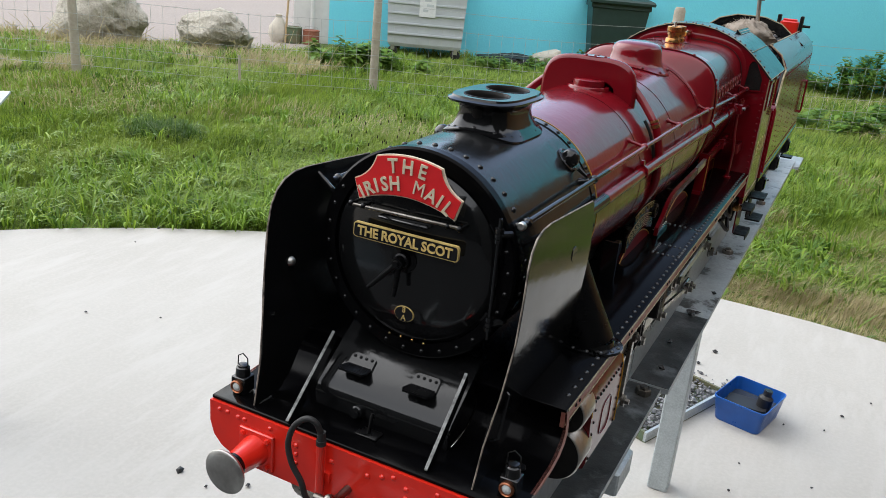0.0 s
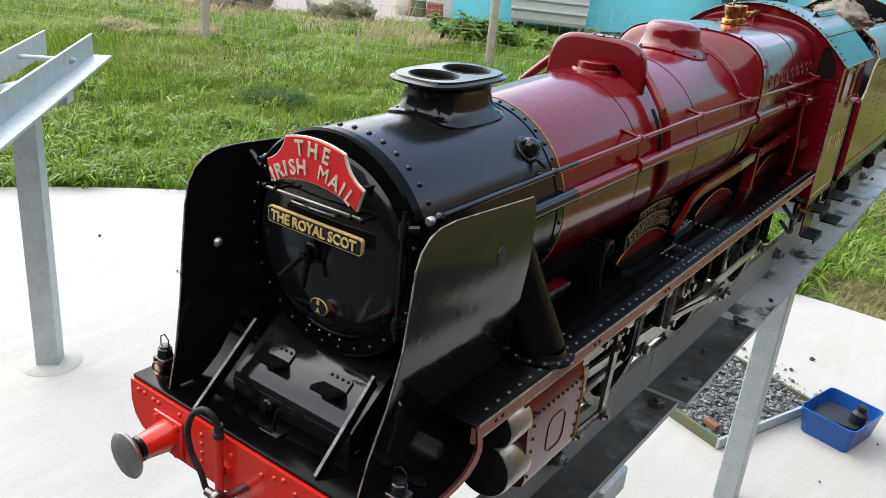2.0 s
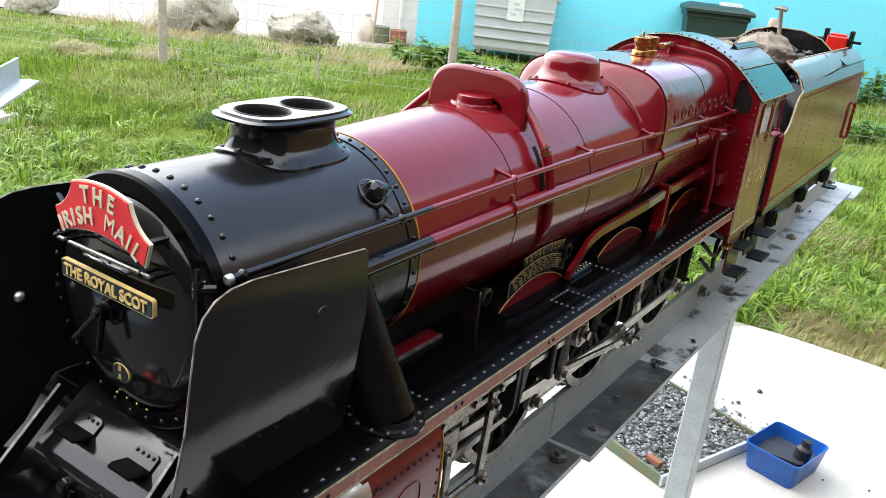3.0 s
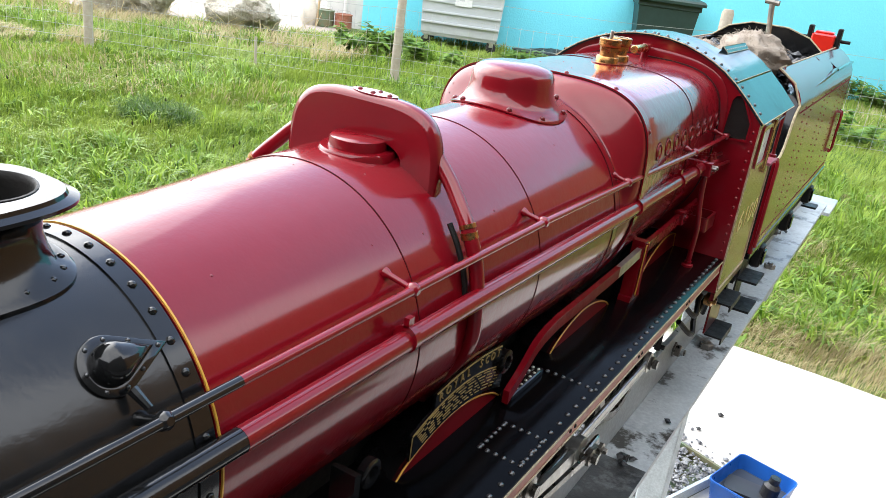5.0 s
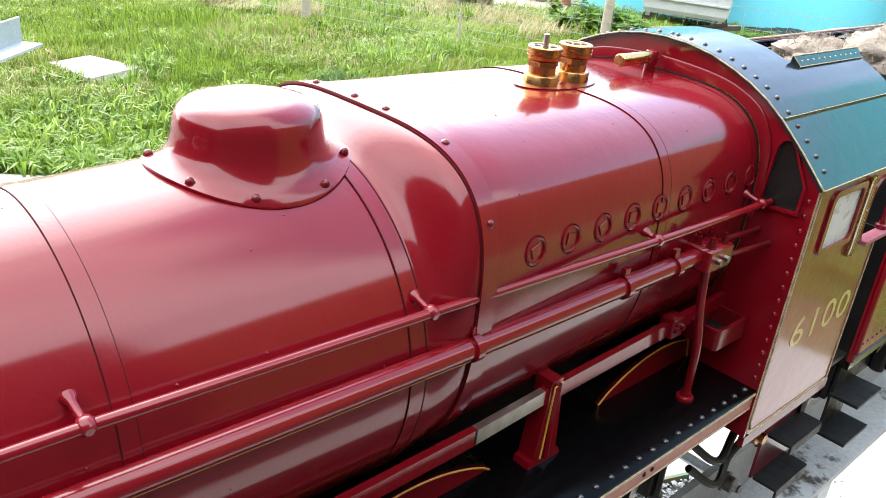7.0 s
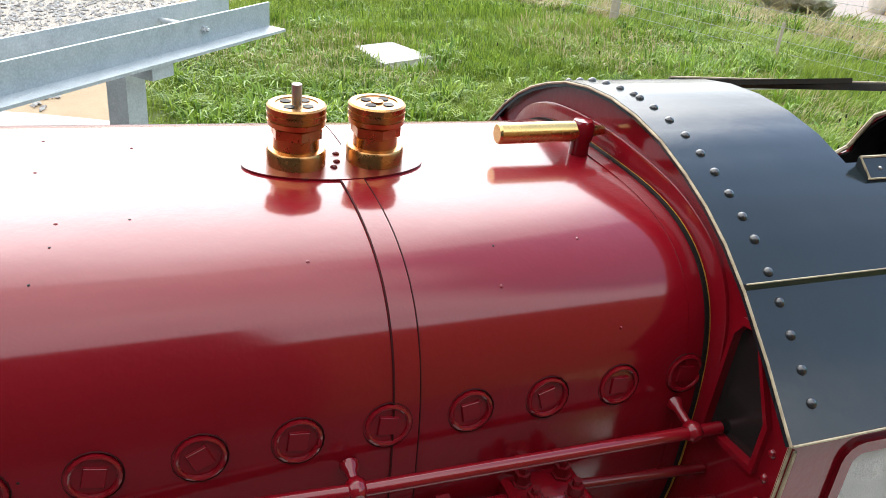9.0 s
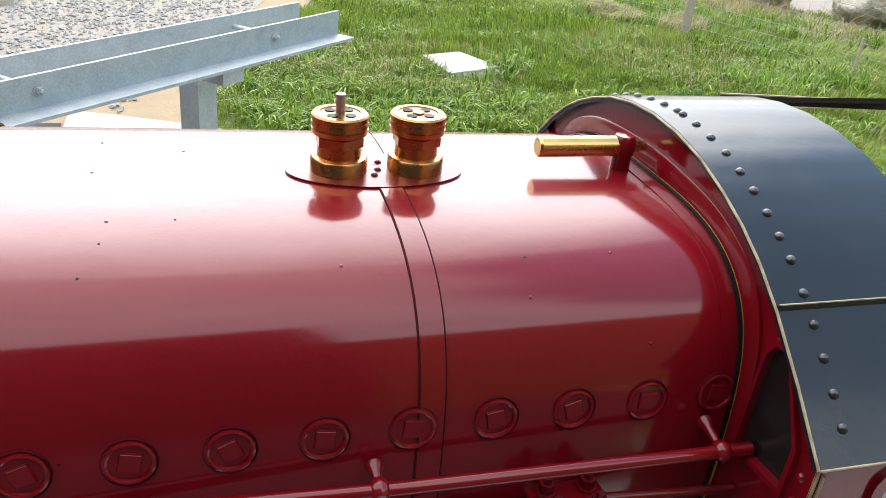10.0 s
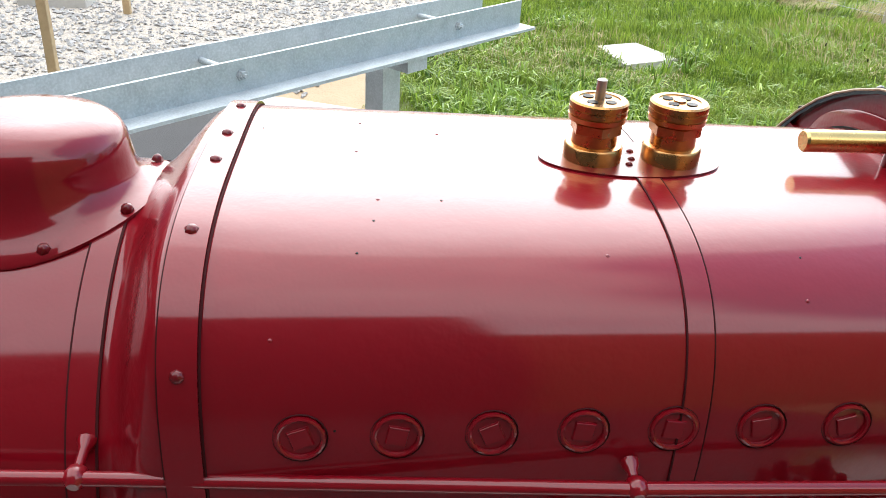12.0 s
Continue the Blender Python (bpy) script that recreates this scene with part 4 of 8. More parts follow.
part("feed_cover_front", sheet(arch_out + [(-0.064, 1.545), (0.006 - inner_w, 1.545)] + list(reversed(cutz)) + [(0.006 + inner_w, 1.545), (0.064, 1.545)], [], lambda u, v, w: (u, FY + w, v), 0.002), maroon, feed)
part("feed_recess", sheet(list(cutz) + [(0.006 - inner_w, 1.55), (0.006 + inner_w, 1.55)], [], lambda u, v, w: (u, FY + 0.022 + w, v), 0.002), maroon_worn, feed)
part("feed_clack", G().lathe((0.004, FP + 0.008, 1.570), (0, 0, 1), [(0, 0.030), (0.019, 0.0295), (0.021, 0.028), (0.0212, 0.0225), (0.0225, 0.0225), (0.0285, 0.0215), (0.0295, 0.020), (0.0295, 0.0)], 44), maroon, feed, "stacked round caps under the cover")
part("cover_plate", G().lathe((0.004, FY + 0.010, 1.6290), (0, -0.03, 1), [(0, 0.020), (0.0012, 0.0205), (0.0014, 0.0)], 28, 0.42), maroon, feed)
rivets([((x, FY + y, 1.6300), (0, 0, 1)) for x, y in ((-0.010, 0.010), (0.004, 0.007), (0.006, 0.014), (0.018, 0.009))], 0.0024, "cover_bolts", maroon_worn, feed, 0.7)
for s in (1, -1):
    pts = [(s * 0.064, FY + 0.012, 1.593), (s * 0.082, FP + 0.022, 1.5760), (s * 0.1045, FP + 0.014, 1.5500), (s * 0.1135, FP + 0.016, 1.524), (s * 0.1170, 0.474, 1.495), (s * 0.1150, 0.477, 1.46), (s * 0.0935, 0.48, 1.422), (s * 0.076, 0.484, 1.395)]
    part("feed_pipe", G().tube(smooth_path(pts), 0.0058, 14), maroon, boiler)
    part("oil_streak", G().tube(smooth_path([(s * 0.0905, FP + 0.0085, 1.5545), (s * 0.1005, FP + 0.0075, 1.5395), (s * 0.1085, FP + 0.0085, 1.518), (s * 0.1120, 0.4655, 1.495)]), 0.0022, 7), sooty, boiler, "black oil and dirt beside the pipe")
    p = Vector(pts[2])
    part("pipe_union", G().tube([p + Vector((s * -0.0028, 0.0004, 0.0058)), p + Vector((s * -0.0015, 0.0002, 0.003))], 0.0064, 14).tube([p + Vector((s * -0.0003, 0, 0.0006)), p + Vector((s * 0.0014, 0, -0.0042))], 0.0066, 14), brass, boiler, "bare brass union where the paint is worn")

# paint blisters and specks of dirt on the cladding
rnd = random.Random(90)
spots, dirt = [], []
for i in range(150):
    y = rnd.uniform(0.26, 1.14)
    ring = section(y)
    m = rnd.randrange(len(ring))
    p, q, o = Vector(ring[m]), Vector(ring[(m + 1) % len(ring)]), Vector(ring[m - 1])
    if p.z < 1.46 or 0.46 < y < 0.50 or (q - o).length < 1e-5:
        continue
    nr = (q - o).cross(Vector((0, 1, 0))).normalized()
    if nr.dot(p - Vector((0, y, 1.47))) < 0:
        nr = -nr
    (spots if rnd.random() < 0.6 else dirt).append((tuple(p), tuple(nr)))
rivets(spots, 0.0009, "paint_blisters", maroon, boiler, 0.5, 6)
rivets(dirt, 0.0006, "dirt_specks", sooty, boiler, 0.5, 5)

# dome
def ovalring(cx, cy, lx, ly, z=None, up=None, n=48):
    out = []
    for i in range(n):
        a = 2 * math.pi * i / n
        x, y = cx + lx * math.cos(a), cy + ly * math.sin(a)
        if z is None:
            out.append(tuple(on_top(x, y) + Vector((0, 0, up))))
        else:
            out.append((x, y, z))
    return out


def on_top(x, y):
    t = min(1, max(0, (y - 0.228) / 0.53))
    zc, r = 1.4727 + 0.011 * t, 0.1065 + 0.0140 * t
    return Vector((x, y, zc + math.sqrt(max(r * r - x * x, 0.0001))))


DC = 0.722
base_ring = ovalring(0, DC, 0.058, 0.062, None, 0.0006)
rings = [base_ring, ovalring(0, DC, 0.058, 0.062, None, 0.0020)]
for lx, ly, z, k in ((0.051, 0.055, 1.6029, 0.35), (0.046, 0.050, 1.6068, 0.62), (0.0425, 0.0465, 1.6117, 0.86), (0.041, 0.045, 1.6185, 1), (0.040, 0.044, 1.6253, 1), (0.0375, 0.0415, 1.6306, 1), (0.032, 0.036, 1.6345, 1), (0.020, 0.023, 1.6372, 1), (0.007, 0.009, 1.6377, 1)):
    rings.append([(x, y, zz * k + (b[2] + 0.002) * (1 - k)) for (x, y, zz), b in zip(ovalring(0, DC, lx, ly, z), base_ring)])
dome_part = part("dome", G().loft(rings), maroon, boiler, "low oval maroon dome cover", 60)
rivets([(on_top(0.054 * math.cos(a), DC + 0.058 * math.sin(a)) + Vector((0, 0, 0.0025)), (0.5 * math.cos(a), 0.3 * math.sin(a), 1)) for a in (radians(x) for x in (-62, -25, 20, 58, 122, 160, 205, 242))], 0.0030, "dome_bolts", maroon_worn, dome_part, 1.0)

# safety valves
def crown(y):
    return 1.5155 + 0.1065 - 0.004 * max(0, min(1, (y - 0.8) / 0.35))


seat = lambda up: [(x, y, crown(y) + up - 0.2 * x * x) for x, y, _ in ovalring(0, 1.002, 0.0225, 0.0445, 0)]
part("valve_base", G().loft([seat(-0.001), seat(0.0010)]), maroon_worn, boiler, "oily oval seat plate under the safety valves")
rivets([((x, 1.002 + y, crown(1.002) + 0.0009), (0, 0, 1)) for x, y in ((0.008, -0.002), (-0.009, 0.003), (0.001, 0.001))], 0.0019, "seat_bolts", maroon_worn, boiler)
for y, stem in ((0.9835, True), (1.0220, False)):
    v = part("safety_valve", G().lathe((0.0, y, 1.6155), (0, 0, 1), [(0, 0.0138), (0.0118, 0.0140), (0.0128, 0.0132), (0.0132, 0.0108), (0.0205, 0.0106)], 40), brass, boiler, "brass safety valve with a drilled cap")
    part("hexagon", G().lathe((0, y, 1.6338), (0, 0, 1), [(0, 0.0113), (0.0008, 0.0124), (0.0052, 0.0124), (0.006, 0.0113)], 6), brass, v)
    part("valve_cap", G().lathe((0, y, 1.6394), (0, 0, 1), [(0, 0.0108), (0.0010, 0.0134), (0.0034, 0.0138), (0.0036, 0.0128), (0.0044, 0.0128), (0.0046, 0.0138), (0.0066, 0.0138), (0.0067, 0.0131), (0.0073, 0.0131), (0.0075, 0.0138), (0.0098, 0.0138), (0.0106, 0.0130), (0.0107, 0.0100), (0.0102, 0.0098), (0.0102, 0.0)], 40), brass, v)
    for k in range(4):
        a = math.pi / 4 + k * math.pi / 2
        part("vent_hole", G().lathe((0.0062 * math.cos(a), y + 0.0062 * math.sin(a), 1.6496), (0, 0, 1), [(0, 0.0026), (0.0004, 0.0026)], 12), sooty, v)
    if stem:
        part("valve_stem", G().tube([(0, y, 1.6494), (0, y, 1.6590), (0, y, 1.6594)], [0.0024, 0.0024, 0.0018], 12), steel, v, "bright steel stem")
    else:
        part("valve_pip", G().lathe((0, y, 1.6496), (0, 0, 1), [(0, 0.003), (0.0008, 0.003)], 10), brass, v)

# whistle
wh = part("whistle", G().lathe((-0.002, 1.088, 1.6310), (0, 1, 0), [(0, 0.0048), (0.001, 0.0056), (0.0015, 0.0056), (0.0445, 0.0056), (0.045, 0.005), (0.049, 0.005)], 20), bright_brass, boiler, "polished brass whistle lying along the boiler")
part("whistle_pedestal", G().lathe((-0.002, 1.138, 1.6116), (0, 0, 1), [(0, 0.0105), (0.002, 0.0095), (0.004, 0.0055), (0.013, 0.0052), (0.016, 0.0062), (0.023, 0.0066), (0.0255, 0.005), (0.026, 0.0)], 20), maroon, wh)
part("whistle_end", G().tube([(-0.002, 1.1415, 1.6310), (-0.002, 1.151, 1.6310)], [0.0032, 0.0026], 10), bright_brass, wh)

# running plate, valance and front end
for s in (1, -1):
    part("running_plate", G().box(min(s * 0.06, s * 0.171), max(s * 0.06, s * 0.171), -0.006, 1.157, PLATE - 0.004, PLATE, 0.0008), plate_black, loco, "glossy black riveted running plate")
    part("valance", G().box(min(s * 0.1655, s * 0.1695), max(s * 0.1655, s * 0.1695), -0.004, 1.156, PLATE - 0.021, PLATE - 0.0042), faded_edge, loco, "faded pinkish maroon edge strip with worn lining")
    rivets([((s * 0.1695, y + dy, PLATE - 0.0125), (s, 0, 0)) for y in (0.03, 0.225, 0.42, 0.60, 0.79, 0.98) for dy in (0, 0.011)], 0.0024, "valance_bolts", sooty, loco, 0.6)
    part("valance_lining", G().box(min(s * 0.1696, s * 0.1702), max(s * 0.1696, s * 0.1702), 0.0, 1.154, PLATE - 0.0205, PLATE - 0.0185), straw_line, loco)
    part("plate_lining", G().box(min(s * 0.1700, s * 0.1716), max(s * 0.1700, s * 0.1716), 0.0, 1.154, PLATE - 0.0046, PLATE - 0.0022), straw_line, loco)
    rivets([((s * 0.1630, 1.147 - 0.01876 * i, PLATE), (0, 0, 1)) for i in range(61)], 0.0029, "plate_rivets", rivet_black, loco)
    rivets([((s * (0.075 + 0.0085 * i), 0.198, PLATE), (0, 0, 1)) for i in range(10)] + [((s * (0.126 + 0.0076 * i), y, PLATE), (0, 0, 1)) for y in (0.504, 0.551) for i in range(6)]
           + [((s * x, 0.508 + 0.0078 * i, PLATE), (0, 0, 1)) for x in (0.126, 0.164) for i in range(6)] + [((s * (0.115 + 0.0085 * i), 0.664, PLATE), (0, 0, 1)) for i in range(7)], 0.0025, "panel_rivets", rivet_black, loco)
    # curved drop to the front deck
    prof = [(-0.004, PLATE - 0.0045), (-0.003, PLATE - 0.008), (0.000, PLATE - 0.018), (0.001, PLATE - 0.028), (-0.004, PLATE - 0.038), (-0.015, PLATE - 0.046), (-0.032, PLATE - 0.0505), (-0.055, PLATE - 0.0522), (-0.075, PLATE - 0.0525)]
    g = G().loft([[(s * x, y, z) for y, z in prof] + [(s * x, y + 0.003, z - 0.003) for y, z in reversed(prof)] for x in (0.077, 0.171)])
    part("curved_fairing", g, plate_black, loco)
    g = G().loft([[(s * x, y, z) for y, z in prof] + [(s * x, y + 0.008, z - 0.005) for y, z in reversed(prof)] for x in (0.1680, 0.1714)])
    part("fairing_edge", g, faded_edge, loco, "worn maroon edge strip of the fairing")
part("front_deck", G().box(-0.171, 0.171, -0.107, -0.050, 1.3015, 1.3055, 0.0008), plate_black, loco)
prof = [(-0.059, 1.3056), (-0.060, 1.319), (-0.0595, 1.3235), (-0.055, 1.3305), (0.004, 1.374), (0.01, 1.374), (0.01, 1.3056)]
part("front_step_box", G().loft([[(x, y, z) for y, z in prof] for x in (-0.076, 0.076)]), black, loco, "sloped black footing below the smokebox door")
for cx in (-0.041, 0.033):
    u = Vector((0, 0.806, 0.592)).normalized()
    nr = Vector((0, -0.592, 0.806))
    edge = Vector((cx, -0.0345, 1.3487))
    out = Vector((0, -0.97, 0.10)).normalized()
    flat = out.cross(Vector((1, 0, 0))).normalized()
    flat = flat if flat.z > 0 else -flat
    outline = [(-0.0135, 0.0), (-0.0160, 0.013), (-0.0135, 0.0185), (0.0135, 0.0185), (0.0160, 0.013), (0.0135, 0.0)]
    tr = part("tread_plate", G().loft([[edge + Vector((x, 0, 0)) + out * v + flat * h for x, v in outline] for h in (-0.0022, 0.0)]), black_satin, loco, "chequered black tread plate")
    g = G()
    for a in range(10):
        for b in range(6):
            g.dome(edge + Vector((-0.0117 + 0.0026 * a, 0, 0)) + out * (0.0026 + 0.0027 * b), flat, 0.0009, 0.6, 5)
    tagged(part("tread_studs", g, black_satin, tr), kind="stuff")
    part("tread_bracket", G().loft([[Vector((cx + x, -0.031, 1.3483)) + u * v + nr * h for x, v in ((-0.0145, -0.004), (-0.0140, 0.0085), (-0.011, 0.011), (0.011, 0.011), (0.0140, 0.0085), (0.0145, -0.004))] for h in (0.0003, 0.0022)]), black, tr)
    rivets([(Vector((cx - 0.0100 + 0.0067 * i, -0.031, 1.3483)) + u * 0.0066 + nr * 0.0022, nr) for i in range(4)], 0.0018, "tread_rivets", black, tr, 1.0)
for x, y0 in ((-0.0755, -0.107), (0.0755, -0.100)):
    g = G().loft([[(x + a, y, z + b) for y, z in ((y0, 1.3075), (y0 * 0.2 - 0.010, 1.375))] + [(x + a, y, z + b - 0.010) for y, z in ((y0 * 0.2 - 0.006, 1.375), (y0 + 0.006, 1.3075))] for a, b in ((-0.0011, 0), (0.0011, 0))])
    part("frame_stay", g, black, loco)
    part("stay_edge", G().loft([[(x + a, y0 - 0.001, 1.3077 + b) for a, b in ((-0.0016, 0), (0.0016, 0), (0.0016, 0.0012), (-0.0016, 0.0012))], [(x + a, y0 * 0.2 - 0.011, 1.3757 + b) for a, b in ((-0.0016, 0), (0.0016, 0), (0.0016, 0.0012), (-0.0016, 0.0012))]]), scuffed, loco, "scuffed bare metal edge")
part("deck_hatch", G().box(-0.012, 0.012, -0.085, -0.070, 1.3055, 1.3075, 0.0006).tube([(0.0, -0.078, 1.307), (0.0, -0.074, 1.322), (0.0, -0.072, 1.326)], 0.002, 8), black_satin, loco)
part("deck_oval", G().lathe((0.142, -0.045, PLATE - 0.0515), (0, -0.12, 1), [(0, 0.0095), (0.0016, 0.0095), (0.0022, 0.0088), (0.0022, 0.0)], 24, 0.62), black_satin, loco, "small oval cover plate on the front deck")
part("deck_cap", G().lathe((-0.024, -0.055, 1.3135), (0, -1, 0.15), [(-0.006, 0.0068), (0.010, 0.0068), (0.011, 0.0055), (0.014, 0.0050), (0.014, 0.0)], 16), black, loco)
part("saddle", G().loft([[(x, y, z) for x, z in ((-0.06, 1.30), (0.06, 1.30), (0.07, 1.36), (0.05, 1.395), (0, 1.375), (-0.05, 1.395), (-0.07, 1.36))] for y in (0.012, 0.2)]), black_satin, loco)
rivets([((-0.02 + 0.013 * i, -0.0145, 1.384), (0, -1, 0)) for i in range(4)], 0.0016, "brass_pins", bright_brass, smoke)

# buffer beam
beam_out = [(-0.171, 1.3012), (-0.171, 1.277), (-0.166, 1.262), (-0.156, 1.252), (-0.146, 1.248), (-0.140, 1.241), (0.140, 1.241), (0.146, 1.248), (0.156, 1.252), (0.166, 1.262), (0.171, 1.277), (0.171, 1.3012)]
beam = part("buffer_beam", sheet(beam_out, [], lambda u, v, w: (u, -0.1205 + w, v), 0.008), beam_red, loco, "bright red riveted buffer beam with chipped paint")
part("beam_edge", sheet([(u * 1.004, v) for u, v in beam_out], [], lambda u, v, w: (u, -0.1124 + w, v), 0.0015), gold_paint, beam)
rivets([((x, -0.1205, z), (0, -1, 0)) for x, z in [(-0.158, 1.294), (-0.148, 1.294), (-0.134, 1.293), (-0.126, 1.293), (-0.062, 1.287), (-0.062, 1.277), (-0.062, 1.267), (-0.062, 1.257), (-0.036, 1.29), (-0.02, 1.285), (0.02, 1.285), (0.036, 1.29), (0.048, 1.294), (0.062, 1.287), (0.062, 1.277), (0.062, 1.267), (0.062, 1.257), (0.126, 1.293), (0.134, 1.293), (0.148, 1.294), (0.158, 1.294), (0.03, 1.262), (-0.03, 1.262), (-0.094, 1.294), (0.094, 1.294)]], 0.003, "beam_rivets", beam_red, beam)
for s in (1, -1):
    bx, bz = s * 0.109, 1.266
    buf = part("buffer", G().box(bx - 0.021, bx + 0.021, -0.1245, -0.1205, bz - 0.021, bz + 0.021, 0.001).lathe((bx, -0.1245, bz), (0, -1, 0), [(0, 0.0165), (0.006, 0.0155), (0.028, 0.0125), (0.030, 0.0125)], 24), beam_red, beam, "red tapered buffer with a steel head")
    for dx in (-0.015, 0.015):
        for dz in (-0.015, 0.015):
            part("bolt_head", G().lathe((bx + dx, -0.1245, bz + dz), (0, -1, 0), [(0, 0.0032), (0.003, 0.0032), (0.0034, 0.0026)], 6), beam_red, buf)
    part("buffer_collar", G().lathe((bx, -0.1545, bz), (0, -1, 0), [(0, 0.0128), (0.004, 0.0128), (0.0042, 0.009), (0.012, 0.009)], 20), black, buf)
    part("buffer_face", G().lathe((bx, -0.1655, bz), (0, -1, 0), [(0, 0.010), (0.0015, 0.0225), (0.004, 0.0235), (0.0052, 0.0225), (0.0068, 0.014), (0.0074, 0.0)], 40), steel, buf, "worn bright steel buffer face")
    lx = s * 0.1515
    lamp = part("lamp", G().box(lx - 0.0085, lx + 0.0085, -0.091, -0.074, 1.3056, 1.3235, 0.0008), black, loco, "small black lamp with a copper-rimmed lens")
    part("lamp_top", G().lathe((lx, -0.0825, 1.3235), (0, 0, 1), [(0, 0.0078), (0.009, 0.0070), (0.010, 0.0055), (0.012, 0.0055), (0.0125, 0.004)], 18), black, lamp)
    part("lamp_rim", G().lathe((lx, -0.091, 1.3135), (0, -1, 0), [(0, 0.0072), (0.0022, 0.0074), (0.003, 0.0062), (0.0018, 0.0056)], 20), copper, lamp)
    part("lens", G().lathe((lx, -0.0915, 1.3135), (0, -1, 0), [(0, 0.0056), (0.0012, 0.0048), (0.0022, 0.0025), (0.0025, 0.0)], 18), misted, lamp)
    part("lamp_handle", G().tube([(lx - 0.0065, -0.0825, 1.332), (lx - 0.006, -0.0825, 1.344), (lx, -0.0825, 1.348), (lx + 0.006, -0.0825, 1.344), (lx + 0.0065, -0.0825, 1.332)], 0.0007, 5), sooty, lamp)
hose = smooth_path([(-0.028, -0.129, 1.318), (-0.031, -0.133, 1.330), (-0.040, -0.136, 1.333), (-0.052, -0.138, 1.322), (-0.058, -0.139, 1.302), (-0.054, -0.138, 1.28), (-0.044, -0.136, 1.262), (-0.040, -0.134, 1.246), (-0.036, -0.13, 1.236)], 5)
part("vacuum_hose", G().tube(hose, 0.0030, 12), rubber, beam, "black rubber vacuum hose")
part("vacuum_pipe", G().tube([(-0.028, -0.128, 1.236), (-0.028, -0.128, 1.310)], 0.0042, 12).box(-0.036, -0.020, -0.124, -0.1205, 1.262, 1.272), beam_red, beam)
part("hose_clip", G().lathe((-0.028, -0.128, 1.305), (0, 0, 1), [(0, 0.0050), (0.005, 0.0050), (0.0052, 0.0043), (0.014, 0.0042)], 14), rubber, beam)
hook = part("draw_hook", G().tube(smooth_path([(0, -0.119, 1.262), (0, -0.142, 1.263), (0, -0.154, 1.272), (0, -0.158, 1.262), (0, -0.150, 1.252)]), 0.0042, 10), oily_steel, beam, "oily steel coupling hook")
part("coupling_link", G().tube(smooth_path([(-0.011, -0.150, 1.264), (-0.012, -0.156, 1.235), (-0.006, -0.158, 1.222), (0.006, -0.158, 1.222), (0.012, -0.156, 1.235), (0.011, -0.150, 1.264)]), 0.003, 8), oily_steel, beam)
beam.location.y += 0.0105
part("coupling_screw", G().tube([(-0.018, -0.150, 1.264), (0.018, -0.150, 1.264)], 0.0042, 10), oily_steel, beam)

# smoke deflectors
def lean(v):
    """How far out the deflector stands at a height: bowed, its top turned inwards."""
    t = (v - 1.3585) / 0.1715
    return 0.1235 + 0.0079 * t + (0.026 * t * (1 - t) if t > 0 else 0.0)


def bent_plate(s, thick=0.0022):
    """The deflector's outline cut into level strips and bent to the curve."""
    front = [p for p in defl[:10]]
    rear = [(0.110, 1.5285), (0.1135, 1.525), (0.1135, 1.478), (0.1115, 1.462), (0.1085, 1.445), (0.1065, 1.42), (0.1060, 1.3586), (-0.008, 1.3585), (-0.024, 1.342), (-0.040, 1.322), (-0.062, 1.3058)]

    def at(line, v):
        for (u0, v0), (u1, v1) in zip(line, line[1:]):
            if v0 <= v <= v1:
                return u0 + (u1 - u0) * (v - v0) / (v1 - v0)
        return line[-1][0] if v > line[-1][1] else line[0][0]

    levels = sorted({v for _, v in front + rear} | {1.36 + 0.006 * i for i in range(28)})
    levels = [v for v in levels if v <= 1.5285] + [1.5310, 1.5335, 1.5350]
    rings = []
    for v in levels:
        u0 = at(front, v)
        u1 = at(rear[::-1], v) if v <= 1.5285 else 0.110 - (v - 1.5285) * 0.115 / 0.0067
        x = lean(v)
        rings.append([(s * x, u0, v), (s * x, u1, v), (s * (x + thick), u1, v), (s * (x + thick), u0, v)])
    return G().loft(rings)


defl = [(-0.100, 1.3058), (-0.090, 1.345), (-0.0785, 1.392), (-0.071, 1.44), (-0.066, 1.485), (-0.062, 1.507), (-0.055, 1.5205), (-0.044, 1.5295), (-0.030, 1.534), (-0.010, 1.5352), (0.110, 1.5285), (0.1135, 1.525), (0.1135, 1.478), (0.1115, 1.462), (0.1085, 1.445), (0.1065, 1.42), (0.1060, 1.3585), (-0.008, 1.3585), (-0.024, 1.342), (-0.040, 1.322), (-0.062, 1.3058)]
for s in (1, -1):
    d = part("smoke_deflector", bent_plate(s), black, loco, "tall curved black smoke deflector with a worn bright edge", 30)
    edge = [(s * (lean(v) + 0.0011), u, v) for u, v in defl[:14]]
    part("deflector_edge", G().tube(edge, 0.0009, 6), worn_edge, d, "paint worn to bare metal along the edge")
    part("deflector_stay", G().tube([(s * 0.1315, 0.01, 1.525), (s * 0.103, 0.008, 1.505)], 0.003, 8), black, d)
    part("slotted_boss", G().lathe((s * (lean(1.487) + 0.0020), 0.060, 1.487), (s, 0, 0), [(0, 0.0080), (0.0008, 0.0076), (0.0008, 0.0)], 22).box(*sorted((s * (lean(1.487) + 0.0027), s * (lean(1.487) + 0.0031))), 0.0540, 0.0660, 1.4862, 1.4878), black, d)
    part("bolt_head", G().dome((s * lean(1.438), -0.03, 1.438), (-s, 0, 0), 0.0055, 0.9, 12), steel, d)
    part("deflector_grab", G().tube([(s * 0.1250, -0.076, 1.345), (s * 0.131, -0.074, 1.348), (s * 0.133, -0.066, 1.39), (s * 0.127, -0.064, 1.393)], 0.0018, 7), black, d)

